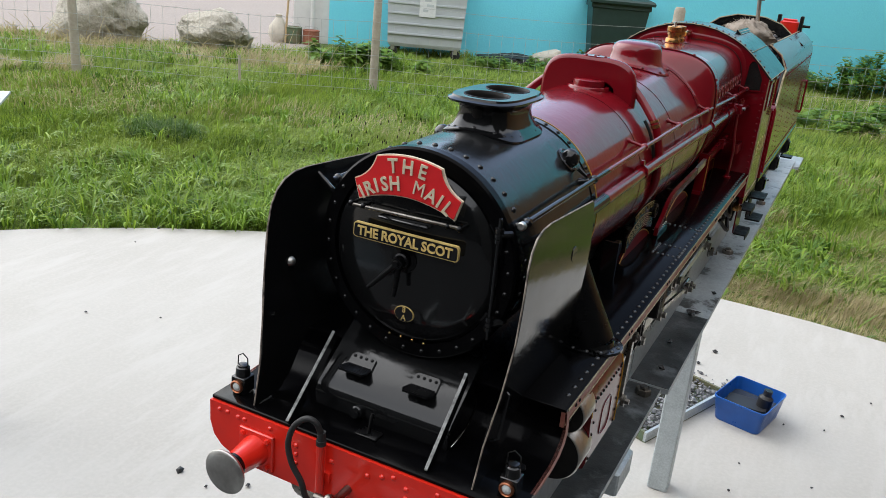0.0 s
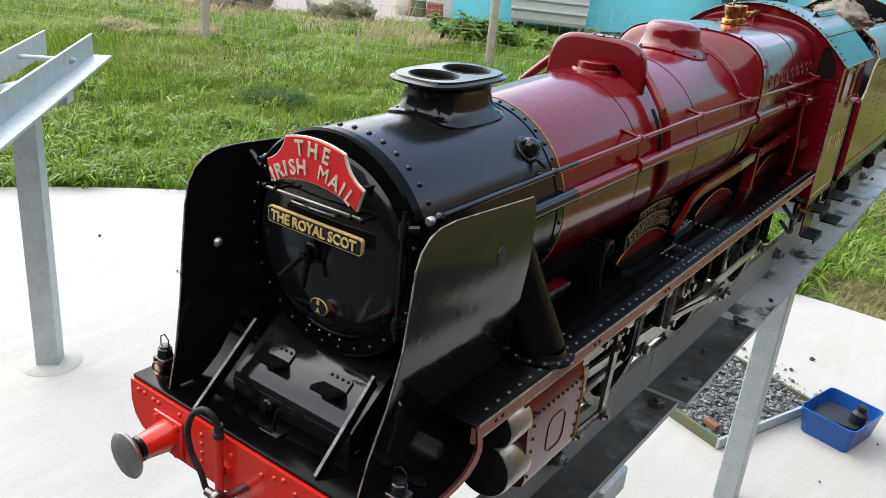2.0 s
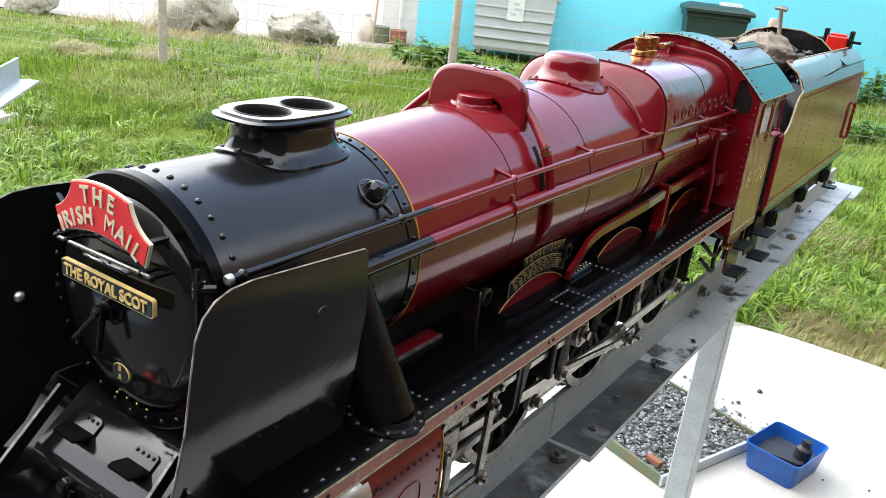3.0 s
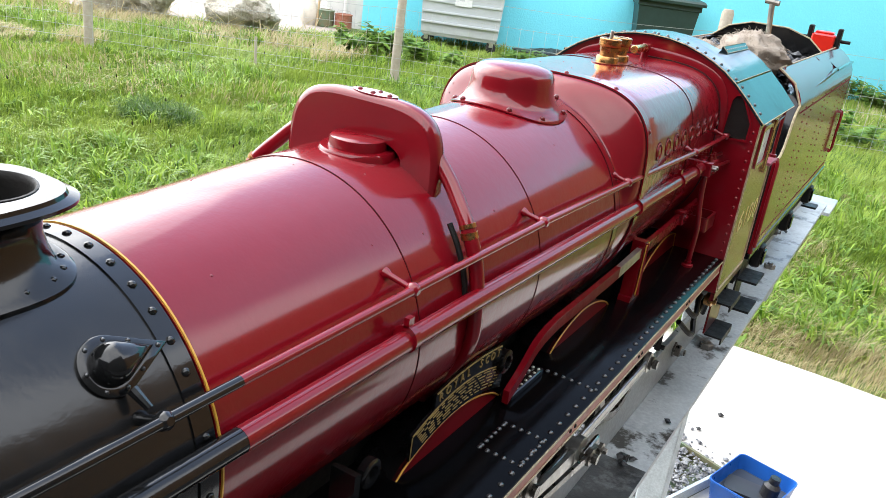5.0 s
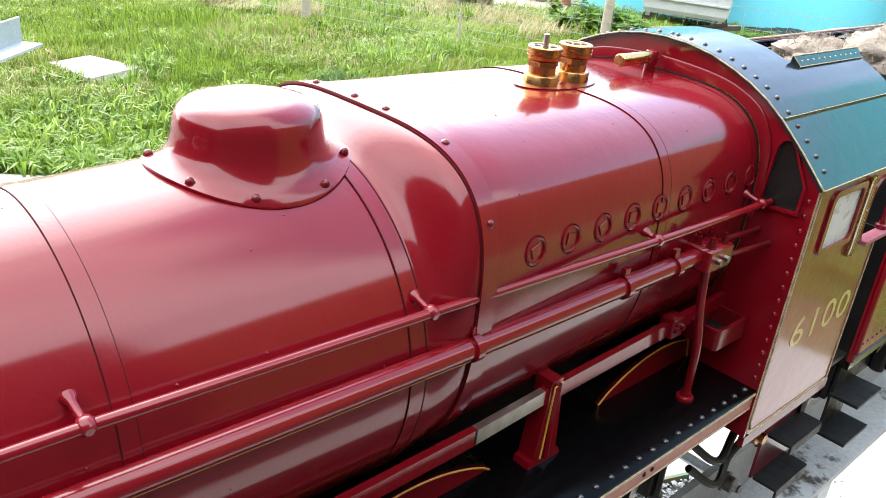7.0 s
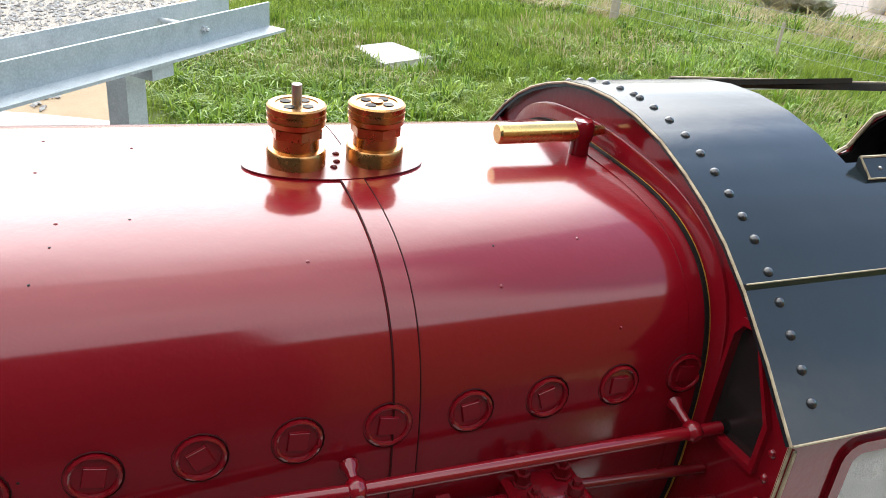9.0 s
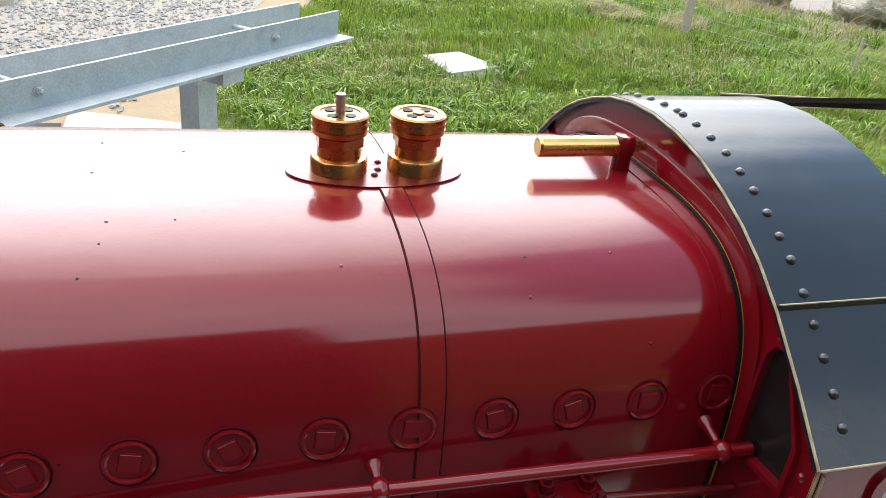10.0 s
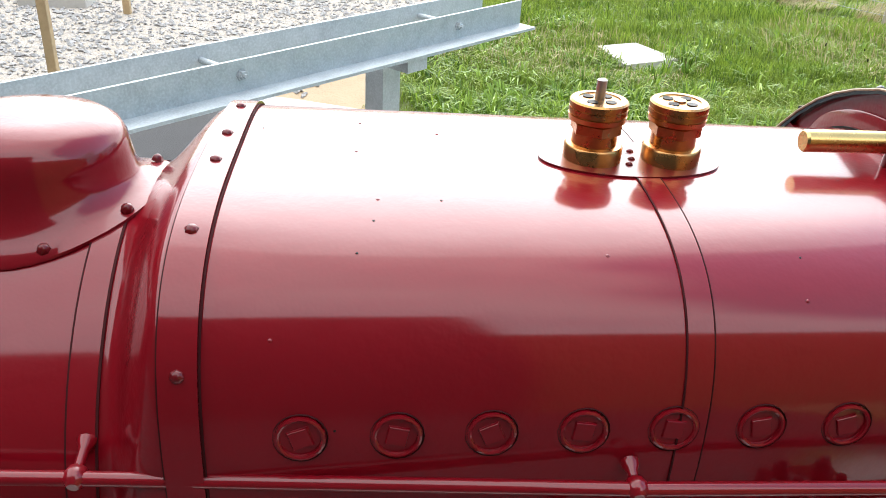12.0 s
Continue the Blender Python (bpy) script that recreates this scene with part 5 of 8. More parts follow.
# outside steam pipes
for s in (1, -1):
    a, b = Vector((s * 0.094, 0.139, 1.478)), Vector((s * 0.1415, 0.147, PLATE + 0.003))
    sp = part("steam_pipe", G().tube([a, a.lerp(b, 0.5), b], [0.0205, 0.0235, 0.0285], 36), black_satin, loco, "sloping black steam pipe casing")
    part("pipe_flange", G().lathe((s * 0.1415, 0.147, PLATE), (0, 0, 1), [(0, 0.039), (0.003, 0.039), (0.0035, 0.030), (0.009, 0.028)], 36, 0.85), black, sp)
    rivets([((s * 0.1415 + 0.0345 * math.cos(t), 0.147 + 0.0345 * 0.85 * math.sin(t), PLATE + 0.003), (0, 0, 1)) for t in (2 * math.pi * k / 14 for k in range(14))], 0.0025, "flange_rivets", rivet_black, sp)

# splashers
def crescent(cy, half, top, x, s, mat, name, lining=True):
    n = 20
    up = [(cy + half - 2 * half * i / n, PLATE + (top - PLATE) * (math.sin(math.pi * i / n)) ** 0.75) for i in range(n + 1)]
    if up[0][0] > 1.152:
        up = [(1.152, PLATE)] + [p for p in up if p[0] <= 1.152]
    sp = part(name, sheet(up, [], lambda u, v, w: (s * (x + w), u, v), 0.003), mat, loco, "maroon splasher with an orange edge line")
    if lining:
        part("splasher_lining", G().tube([(s * (x + 0.0036), u, v - 0.0012) for u, v in up], 0.0009, 5), gold_paint, sp)
    part("splasher_top", G().loft([[(s * (x + 0.003), u, v) for u, v in up], [(s * 0.06, u, v) for u, v in up]], closed=False), black_satin, sp)
    return sp


for s in (1, -1):
    first = crescent(0.505, 0.085, 1.383, 0.0955, s, maroon_satin, "splasher")
    crescent(0.785, 0.086, 1.382, 0.0975, s, maroon_satin, "splasher")
    crescent(1.100, 0.091, 1.387, 0.094, s, maroon_satin, "splasher")
    # curved name plate over the leading splasher
    lower = lambda y, z: z - 0.0145 * ((y - 0.507) / 0.075) ** 2
    upper = lambda y, z: z - 0.0045 * ((y - 0.5175) / 0.0555) ** 2
    run = lambda a, b, f, z, n=10: [(a + (b - a) * i / n, f(a + (b - a) * i / n, z)) for i in range(n + 1)]
    plate_line = run(0.432, 0.462, lower, 1.4085, 3) + run(0.462, 0.573, upper, 1.4215) + run(0.573, 0.582, lower, 1.4085, 1) + run(0.582, 0.432, lower, 1.3855)
    px = s * 0.0992
    np_ = part("name_arc", sheet(plate_line, [], lambda u, v, w: (px + s * w, u, v), 0.0025), black, first, "curved black nameplate with brass letters")
    part("name_arc_rim", G().tube([(px + s * 0.0026, u, v) for u, v in run(0.463, 0.572, upper, 1.4212)], 0.0007, 5).tube([(px + s * 0.0026, u, v) for u, v in run(0.433, 0.581, lower, 1.4075)], 0.0007, 5).tube([(px + s * 0.0026, 0.4325, z) for z in (1.392, 1.372)], 0.0006, 5), dull_gold, np_)
    for i, ch in enumerate("ROYAL SCOT"):
        if ch != " ":
            y = 0.4695 + 0.0107 * i if s > 0 else 0.5655 - 0.0107 * i
            k = -0.009 * (y - 0.5175) / 0.0555 ** 2
            lettering("letter", ch, 0.0108, (px + s * 0.0028, y, upper(y, 1.4152)), (0, s, s * k), (0, -k, 1), dull_gold, np_, 0.001, 0.95)
    for q in range(6):
        bits = run(0.438 + 0.002 * q, 0.577 - 0.002 * q, lower, 1.4050 - 0.0031 * q, 32)
        m, rnd = 0, random.Random(q)
        while m < 31:
            step = rnd.choice((1, 2, 2, 3))
            part("inscription_bar", G().tube([(px + s * 0.0026, u, v) for u, v in bits[m:m + step + 1]], 0.00055, 4), dull_gold, np_)
            m += step + 1 if step > 1 else 2
    # red frame top between the running plate and the boiler
    part("frame_top", G().box(*sorted((s * 0.066, s * 0.086)), 0.196, 0.318, PLATE, PLATE + 0.0035, 0.0006), maroon_worn, loco, "dull red frame top")
    part("frame_edge", G().box(*sorted((s * 0.0862, s * 0.0874)), 0.196, 0.318, PLATE, PLATE + 0.0045), scuffed, loco)
    # reversing rod and its bracket
    if s > 0:
        rod = smooth_path([(0.112, 0.575, 1.3677), (0.113, 0.596, 1.3823), (0.114, 0.622, 1.4027), (0.115, 0.655, 1.4119), (0.115, 0.70, 1.4134), (0.115, 0.83, 1.4163)], 5)
        g = G().loft([[p + Vector((-0.003, 0, -0.0065)), p + Vector((0.003, 0, -0.0065)), p + Vector((0.003, 0, 0.0065)), p + Vector((-0.003, 0, 0.0065))] for p in rod])
        part("reversing_rod", g, maroon, loco, "maroon reversing rod with a steel sleeve")
        bar = lambda y0, z0, y1, z1, h: G().loft([[(0.112, y, z - h), (0.118, y, z - h), (0.118, y, z + h), (0.112, y, z + h)] for y, z in ((y0, z0), (y1, z1))])
        part("rod_sleeve", bar(0.828, 1.4163, 0.90, 1.4207, 0.0062), steel, loco, "bare steel section of the rod")
        part("reversing_rod", bar(0.90, 1.4207, 1.155, 1.4299, 0.0065), maroon, loco)
        g = G().loft([[(0.104, y0, z), (0.1195, y0, z), (0.1195, y1, z), (0.104, y1, z)] for z, y0, y1 in ((PLATE, 0.893, 0.930), (PLATE + 0.006, 0.894, 0.928), (PLATE + 0.0065, 0.898, 0.924), (1.4338, 0.905, 0.917))])
        br = part("rod_bracket", g, maroon, loco)
        part("bracket_rib", G().tube([(0.1205, 0.9105, PLATE + 0.006), (0.1205, 0.9105, 1.4319)], 0.0028, 6), maroon, br)
        part("bracket_lining", G().tube([(0.1215, 0.903, PLATE + 0.008), (0.1215, 0.906, 1.4299), (0.1215, 0.915, 1.4319)], 0.0008, 5), gold_paint, br)
        part("rod_joint", G().box(0.108, 0.122, 1.062, 1.080, 1.4183, 1.4377, 0.001).lathe((0.122, 1.066, 1.428), (1, 0, 0), [(0, 0.003), (0.003, 0.0028)], 8).lathe((0.122, 1.076, 1.428), (1, 0, 0), [(0, 0.003), (0.003, 0.0028)], 8), maroon, loco)
        part("oil_tray", sheet(round_box(0.112, 0.146, 1.100, 1.150, 0.004), [round_box(0.115, 0.143, 1.103, 1.147, 0.003)], lambda u, v, w: (u, v, 1.426 - w), 0.020), maroon_worn, loco, "open maroon tray with a black inside")
        part("tray_floor", G().box(0.114, 0.144, 1.102, 1.148, 1.4066, 1.4095), sooty, loco)
    part("side_bracket", G().box(min(s * 0.092, s * 0.112), max(s * 0.092, s * 0.112), 0.345, 0.349, PLATE, 1.412), black, loco)
    part("lubricator", G().lathe((s * 0.100, 0.374, 1.395), (s, 0, 0), [(0, 0.0115), (0.006, 0.0115), (0.007, 0.010), (0.007, 0.0065), (0.003, 0.006), (0.003, 0.0)], 20).box(min(s * 0.09, s * 0.108), max(s * 0.09, s * 0.108), 0.354, 0.358, PLATE, 1.405), black, loco)
    part("lubricator", G().lathe((s * 0.100, 0.578, 1.400), (s, 0, 0), [(0, 0.0115), (0.006, 0.0115), (0.007, 0.010), (0.007, 0.0065), (0.003, 0.006), (0.003, 0.0)], 20), black_satin, loco)
    part("step_block", G().box(min(s * 0.102, s * 0.114), max(s * 0.102, s * 0.114), 0.585, 0.655, PLATE, PLATE + 0.007, 0.001), black, loco)
    rivets([((s * (0.105 + 0.006 * k), 0.591 + 0.0096 * i, PLATE + 0.007), (0, 0, 1)) for i in range(7) for k in range(2)], 0.0018, "block_rivets", steel, loco)

# frames, wheels and rods
for s in (1, -1):
    part("main_frame", G().box(min(s * 0.060, s * 0.066), max(s * 0.060, s * 0.066), 0.012, 1.34, 1.185, 1.353), sooty, loco)
part("ash_pan", G().box(-0.058, 0.058, 0.80, 1.12, 1.21, 1.40), sooty, loco)
part("boiler_lagging", G().box(-0.058, 0.058, 0.21, 0.80, 1.25, 1.40), sooty, loco)


def wheel(x, y, z, r, spokes, parent, s, name="driving_wheel"):
    w = part(name, G().lathe((x, y, z), (s, 0, 0), [(-0.012, r * 0.86), (-0.012, r + 0.005), (-0.009, r + 0.005), (-0.007, r), (0.010, r - 0.001), (0.0105, r * 0.86), (-0.012, r * 0.86)], 44), oily_steel, parent, "spoked black wheel with a bright steel tyre")
    part("hub", G().lathe((x, y, z), (s, 0, 0), [(-0.010, r * 0.17), (0.010, r * 0.17), (0.012, r * 0.10), (0.012, 0.0)], 20), sooty, w)
    for k in range(spokes):
        a = 2 * math.pi * k / spokes
        d = Vector((0, math.cos(a), math.sin(a)))
        c = Vector((x, y, z))
        part("spoke", G().tube([c + d * r * 0.12, c + d * r * 0.88], [r * 0.055, r * 0.038], 5), sooty, w)
    return w


WY, WZ, WR = (0.448, 0.718, 0.995), RAIL_TOP + 0.102, 0.102
PIN_Y, PIN_Z = 0.045, WZ - 0.028
span_x = lambda s, a, b: (min(s * a, s * b), max(s * a, s * b))
for s in (1, -1):
    for y in WY:
        w = wheel(s * 0.1005, y, WZ, WR, 15, loco, s)
        part("crank_pin", G().lathe((s * 0.1085, y + PIN_Y, PIN_Z), (s, 0, 0), [(0, 0.010), (0.0255, 0.010), (0.0265, 0.007), (0.0325, 0.0065)], 14), oily_steel, w)
        part("balance_weight", G().loft([[(s * x, y + q * 0.083 * math.sin(0.16 * k - 0.8 + 2.3), WZ + q * 0.083 * math.cos(0.16 * k - 0.8 + 2.3)) for k in range(11)] + [(s * x, y + q * 0.06 * math.sin(0.16 * k - 0.8 + 2.3), WZ + q * 0.06 * math.cos(0.16 * k - 0.8 + 2.3)) for k in reversed(range(11))] for x, q in ((0.098, -1), (0.109, -1))]), sooty, w)
    for y in (0.005, 0.245):
        wheel(s * 0.0985, y, RAIL_TOP + 0.0615, 0.0615, 10, loco, s, "bogie_wheel")
    rod = G()
    for y0, y1 in zip(WY, WY[1:]):
        rod.box(*span_x(s, 0.1235, 0.1285), y0 + PIN_Y, y1 + PIN_Y, PIN_Z - 0.007, PIN_Z + 0.007, 0.001)
        rod.box(*span_x(s, 0.1284, 0.1292), y0 + PIN_Y + 0.016, y1 + PIN_Y - 0.016, PIN_Z - 0.0068, PIN_Z - 0.0040).box(*span_x(s, 0.1284, 0.1292), y0 + PIN_Y + 0.016, y1 + PIN_Y - 0.016, PIN_Z + 0.0040, PIN_Z + 0.0068)
    for y in WY:
        rod.lathe((s * 0.1225, y + PIN_Y, PIN_Z), (s, 0, 0), [(0, 0.015), (0.007, 0.015)], 20)
    part("coupling_rod", rod, steel, loco, "fluted steel coupling rod")
    # connecting rod, crosshead and slide bars
    CZ, BIG = 1.264, WY[1] + PIN_Y
    part("connecting_rod", G().loft([[(s * 0.131, 0.258, CZ - 0.006), (s * 0.136, 0.258, CZ - 0.006), (s * 0.136, 0.258, CZ + 0.006), (s * 0.131, 0.258, CZ + 0.006)], [(s * 0.131, BIG, PIN_Z - 0.009), (s * 0.136, BIG, PIN_Z - 0.009), (s * 0.136, BIG, PIN_Z + 0.009), (s * 0.131, BIG, PIN_Z + 0.009)]]).lathe((s * 0.130, BIG, PIN_Z), (s, 0, 0), [(0, 0.019), (0.008, 0.019), (0.009, 0.010)], 20), steel, loco)
    for z in (CZ + 0.026, CZ - 0.022):
        part("slide_bar", G().box(*span_x(s, 0.126, 0.141), 0.21, 0.400, z - 0.0045, z + 0.0045, 0.0008), oily_steel, loco)
    part("crosshead", G().box(*span_x(s, 0.124, 0.144), 0.236, 0.285, CZ - 0.018, CZ + 0.022, 0.002).lathe((s * 0.144, 0.262, CZ), (s, 0, 0), [(0, 0.008), (0.003, 0.008), (0.004, 0.004), (0.008, 0.004)], 6), oily_steel, loco)
    part("piston_rod", G().tube([(s * 0.134, 0.20, CZ), (s * 0.134, 0.24, CZ)], 0.006, 12), steel, loco)
    part("gland", G().lathe((s * 0.134, 0.205, CZ), (0, 1, 0), [(0, 0.018), (0.006, 0.018), (0.007, 0.011), (0.012, 0.011)], 16), oily_steel, loco)
    # guide bracket: a dark plate with a cut-out, across from the frame to the running plate's edge
    g = sheet([(0.066, PLATE - 0.005), (0.066, 1.225), (0.118, 1.225), (0.122, 1.245), (0.145, 1.245), (0.150, 1.26), (0.152, PLATE - 0.022), (0.160, PLATE - 0.005)], [round_box(0.080, 0.117, 1.25, 1.325, 0.012)], lambda u, v, w: (s * u, 0.392 + w, v), 0.010)
    part("guide_bracket", g, sooty, loco)
    part("bracket_gusset", G().loft([[(s * x, 0.402, 1.335), (s * x, 0.402, 1.252), (s * x, 0.432, PLATE - 0.006)] for x in (0.148, 0.152)]), sooty, loco)
    # valve spindle, combination lever and union link
    part("valve_guide", G().box(*span_x(s, 0.140, 0.158), 0.206, 0.300, 1.308, 1.326, 0.002).lathe((s * 0.158, 0.225, 1.317), (s, 0, 0), [(0, 0.005), (0.003, 0.0045)], 6).lathe((s * 0.158, 0.285, 1.317), (s, 0, 0), [(0, 0.005), (0.003, 0.0045)], 6), oily_steel, loco)
    part("valve_spindle", G().tube([(s * 0.149, 0.300, 1.317), (s * 0.149, 0.338, 1.317)], 0.005, 10), steel, loco)
    part("drop_link", G().box(*span_x(s, 0.145, 0.149), 0.256, 0.268, 1.196, CZ + 0.004, 0.001).lathe((s * 0.149, 0.262, 1.202), (s, 0, 0), [(0, 0.008), (0.004, 0.008), (0.005, 0.004), (0.010, 0.004)], 6), oily_steel, loco)
    part("combination_lever", G().loft([[(s * x, y - 0.006, z), (s * (x + 0.005), y - 0.006, z), (s * (x + 0.005), y + 0.006, z), (s * x, y + 0.006, z)] for x, y, z in ((0.151, 0.322, 1.200), (0.151, 0.328, 1.27), (0.151, 0.334, 1.332))]).lathe((s * 0.156, 0.334, 1.318), (s, 0, 0), [(0, 0.008), (0.003, 0.008), (0.004, 0.0045), (0.008, 0.004)], 6).lathe((s * 0.156, 0.331, 1.296), (s, 0, 0), [(0, 0.008), (0.003, 0.008), (0.004, 0.0045), (0.008, 0.004)], 6), oily_steel, loco)
    part("union_link", G().tube([(s * 0.151, 0.262, 1.204), (s * 0.1535, 0.322, 1.205)], 0.0045, 8).lathe((s * 0.154, 0.322, 1.205), (s, 0, 0), [(0, 0.009), (0.006, 0.009), (0.007, 0.0045), (0.012, 0.004)], 6), oily_steel, loco)
    part("oil_pot", G().lathe((s * 0.150, 0.300, 1.326), (0, 0, 1), [(0, 0.005), (0.007, 0.005), (0.008, 0.003), (0.011, 0.0028)], 10), brass, loco)
    part("drain_cock", G().tube(smooth_path([(s * 0.150, 0.205, 1.232), (s * 0.152, 0.225, 1.222), (s * 0.150, 0.252, 1.205), (s * 0.148, 0.27, 1.19)]), 0.003, 7), oily_steel, loco)
    # expansion link, radius and eccentric rods
    part("radius_rod", G().box(*span_x(s, 0.1445, 0.1495), 0.334, 0.52, 1.300, 1.309, 0.001), steel, loco)
    part("link_bracket", G().box(*span_x(s, 0.070, 0.156), 0.470, 0.482, 1.268, PLATE - 0.005, 0.002).box(*span_x(s, 0.150, 0.156), 0.470, 0.575, 1.318, PLATE - 0.005, 0.002), sooty, loco)
    part("expansion_link", G().tube(smooth_path([(s * 0.147, 0.515, 1.345), (s * 0.147, 0.524, 1.305), (s * 0.147, 0.516, 1.256)]), 0.0075, 8).lathe((s * 0.150, 0.548, 1.308), (s, 0, 0), [(0, 0.019), (0.008, 0.019), (0.009, 0.012), (0.012, 0.012), (0.013, 0.006), (0.018, 0.006)], 16).lathe((s * 0.147, 0.516, 1.260), (s, 0, 0), [(0, 0.011), (0.008, 0.011), (0.009, 0.005), (0.014, 0.005)], 10), oily_steel, loco)
    rivets([((s * 0.158, 0.548 + 0.0145 * math.cos(k * math.pi / 3), 1.308 + 0.0145 * math.sin(k * math.pi / 3)), (s, 0, 0)) for k in range(6)], 0.0026, "link_bolts", oily_steel, loco)
    part("eccentric_rod", G().box(*span_x(s, 0.1455, 0.1495), 0.516, 0.517, 1.256, 1.264).loft([[(s * 0.1455, 0.516, 1.256), (s * 0.1495, 0.516, 1.256), (s * 0.1495, 0.516, 1.264), (s * 0.1455, 0.516, 1.264)], [(s * 0.1455, BIG + 0.03, 1.210), (s * 0.1495, BIG + 0.03, 1.210), (s * 0.1495, BIG + 0.03, 1.219), (s * 0.1455, BIG + 0.03, 1.219)]]), oily_steel, loco)
    part("return_crank", G().box(*span_x(s, 0.1395, 0.1455), BIG - 0.008, BIG + 0.040, PIN_Z - 0.012, PIN_Z + 0.008, 0.002).lathe((s * 0.1455, BIG, PIN_Z), (s, 0, 0), [(0, 0.011), (0.006, 0.011), (0.007, 0.006), (0.013, 0.006)], 8).lathe((s * 0.1495, BIG + 0.03, 1.2145), (s, 0, 0), [(0, 0.009), (0.004, 0.009), (0.005, 0.0045), (0.010, 0.004)], 6), oily_steel, loco)
    part("lifting_arm", G().tube(smooth_path([(s * 0.145, 0.43, 1.325), (s * 0.146, 0.455, 1.338), (s * 0.146, 0.50, 1.33)]), 0.005, 7), oily_steel, loco)
    for y in WY:
        part("brake_block", G().loft([[(s * x, y + 0.112 + q, z) for x, z in ((0.100, 1.215), (0.116, 1.215), (0.116, 1.285), (0.100, 1.285))] for q in (0.0, 0.012)]), sooty, loco)
        part("brake_hanger", G().tube([(s * 0.118, y + 0.124, 1.335), (s * 0.118, y + 0.124, 1.205)], 0.005, 6).tube([(s * 0.10, y + 0.126, 1.21), (s * 0.128, y + 0.126, 1.21)], 0.004, 6), sooty, loco)
    for y0, y1, zz in ((1.13, 1.30, 1.285), (1.14, 1.29, 1.25), (1.16, 1.27, 1.315)):
        part("injector_pipe", G().tube(smooth_path([(s * 0.135, y0, zz), (s * 0.15, y0 + 0.04, zz - 0.03), (s * 0.142, (y0 + y1) / 2, zz - 0.012), (s * 0.148, y1 - 0.03, zz + 0.01), (s * 0.14, y1, zz - 0.035)]), 0.0042, 8), sooty, loco)
    part("injector_valve", G().lathe((s * 0.147, 1.235, 1.262), (s, 0, 0), [(0, 0.010), (0.012, 0.010), (0.013, 0.006), (0.018, 0.006)], 10), brass, loco)
    # cylinders
    cyl = [(s * x, z) for x, z in ((0.085, 1.337), (0.160, 1.337), (0.1665, 1.333), (0.1705, 1.325), (0.1722, 1.315), (0.1728, 1.300), (0.1728, 1.240), (0.170, 1.231), (0.160, 1.226), (0.12, 1.224), (0.085, 1.227))]
    c = part("cylinder", G().loft([[(x, 0.086 + 0.13 * (1.337 - z), z) for x, z in cyl], [(x, 0.205, z) for x, z in cyl]]), maroon_worn, loco, "faded maroon riveted cylinder casing with steel covers")
    part("cylinder_cover", G().lathe((s * 0.1425, 0.104, 1.262), (0, -1, 0), [(0, 0.0325), (0.0395, 0.0325), (0.0415, 0.0312), (0.0416, 0.0)], 48), steel, c, "turned steel cylinder cover")
    part("cover_face", G().lathe((s * 0.1425, 0.0623, 1.262), (0, -1, 0), [(0, 0.0306), (0.0006, 0.0306), (0.0010, 0.0300), (0.0010, 0.0)], 48), sooty, c, "dark oily cover face")
    part("valve_cover", G().lathe((s * 0.1520, 0.094, 1.3145), (0, -1, 0), [(0, 0.0222), (0.034, 0.0222), (0.036, 0.0210), (0.0361, 0.0)], 40), steel, c, "turned steel valve chest cover")
    part("cover_face", G().lathe((s * 0.1520, 0.0578, 1.3145), (0, -1, 0), [(0, 0.0205), (0.0008, 0.0203), (0.0009, 0.009), (0.004, 0.0085), (0.0042, 0.0)], 40), sooty, c, "dark oily cover face")
    rivets([((s * 0.1726, 0.1035, 1.243 + 0.0152 * i), (s, 0, 0)) for i in range(6)] + [((s * 0.1726, 0.199, 1.243 + 0.0152 * i), (s, 0, 0)) for i in range(6)] + [((s * 0.1722, 0.100 + 0.0098 * i, 1.316), (s, 0, 0)) for i in range(11)], 0.0021, "casing_rivets", sooty, c)
    part("casing_lining", G().tube([(s * 0.1700, 0.2052, 1.328), (s * 0.1730, 0.2052, 1.315), (s * 0.1735, 0.2052, 1.30), (s * 0.1735, 0.2052, 1.24)], 0.0008, 5), gold_paint, c)
    part("front_lining", G().tube([(s * 0.1700, 0.0875, 1.327), (s * 0.1730, 0.089, 1.315), (s * 0.1733, 0.091, 1.30)], 0.0006, 5), gold_paint, c)
    part("casing_door", sheet(round_box(0.135, 0.172, 1.252, 1.296, 0.012), [round_box(0.1362, 0.1708, 1.2532, 1.2948, 0.011)], lambda u, v, w: (s * (0.1726 + w), u, v), 0.0011), maroon_worn, c)
    # cab steps
    st = part("cab_step", G().box(min(s * 0.1535, s * 0.1565), max(s * 0.1535, s * 0.1565), 1.255, 1.345, 1.195, 1.300), maroon_worn, loco, "maroon step plate with black treads")
    for z in (1.252, 1.193):
        part("step_tread", sheet(round_box(min(s * 0.155, s * 0.184), max(s * 0.155, s * 0.184), 1.262, 1.338, 0.003), [], lambda u, v, w: (u, v, z - w), 0.003), sooty, st)
        part("tread_lip", G().box(min(s * 0.1815, s * 0.184), max(s * 0.1815, s * 0.184), 1.264, 1.336, z - 0.012, z - 0.003), sooty, st)

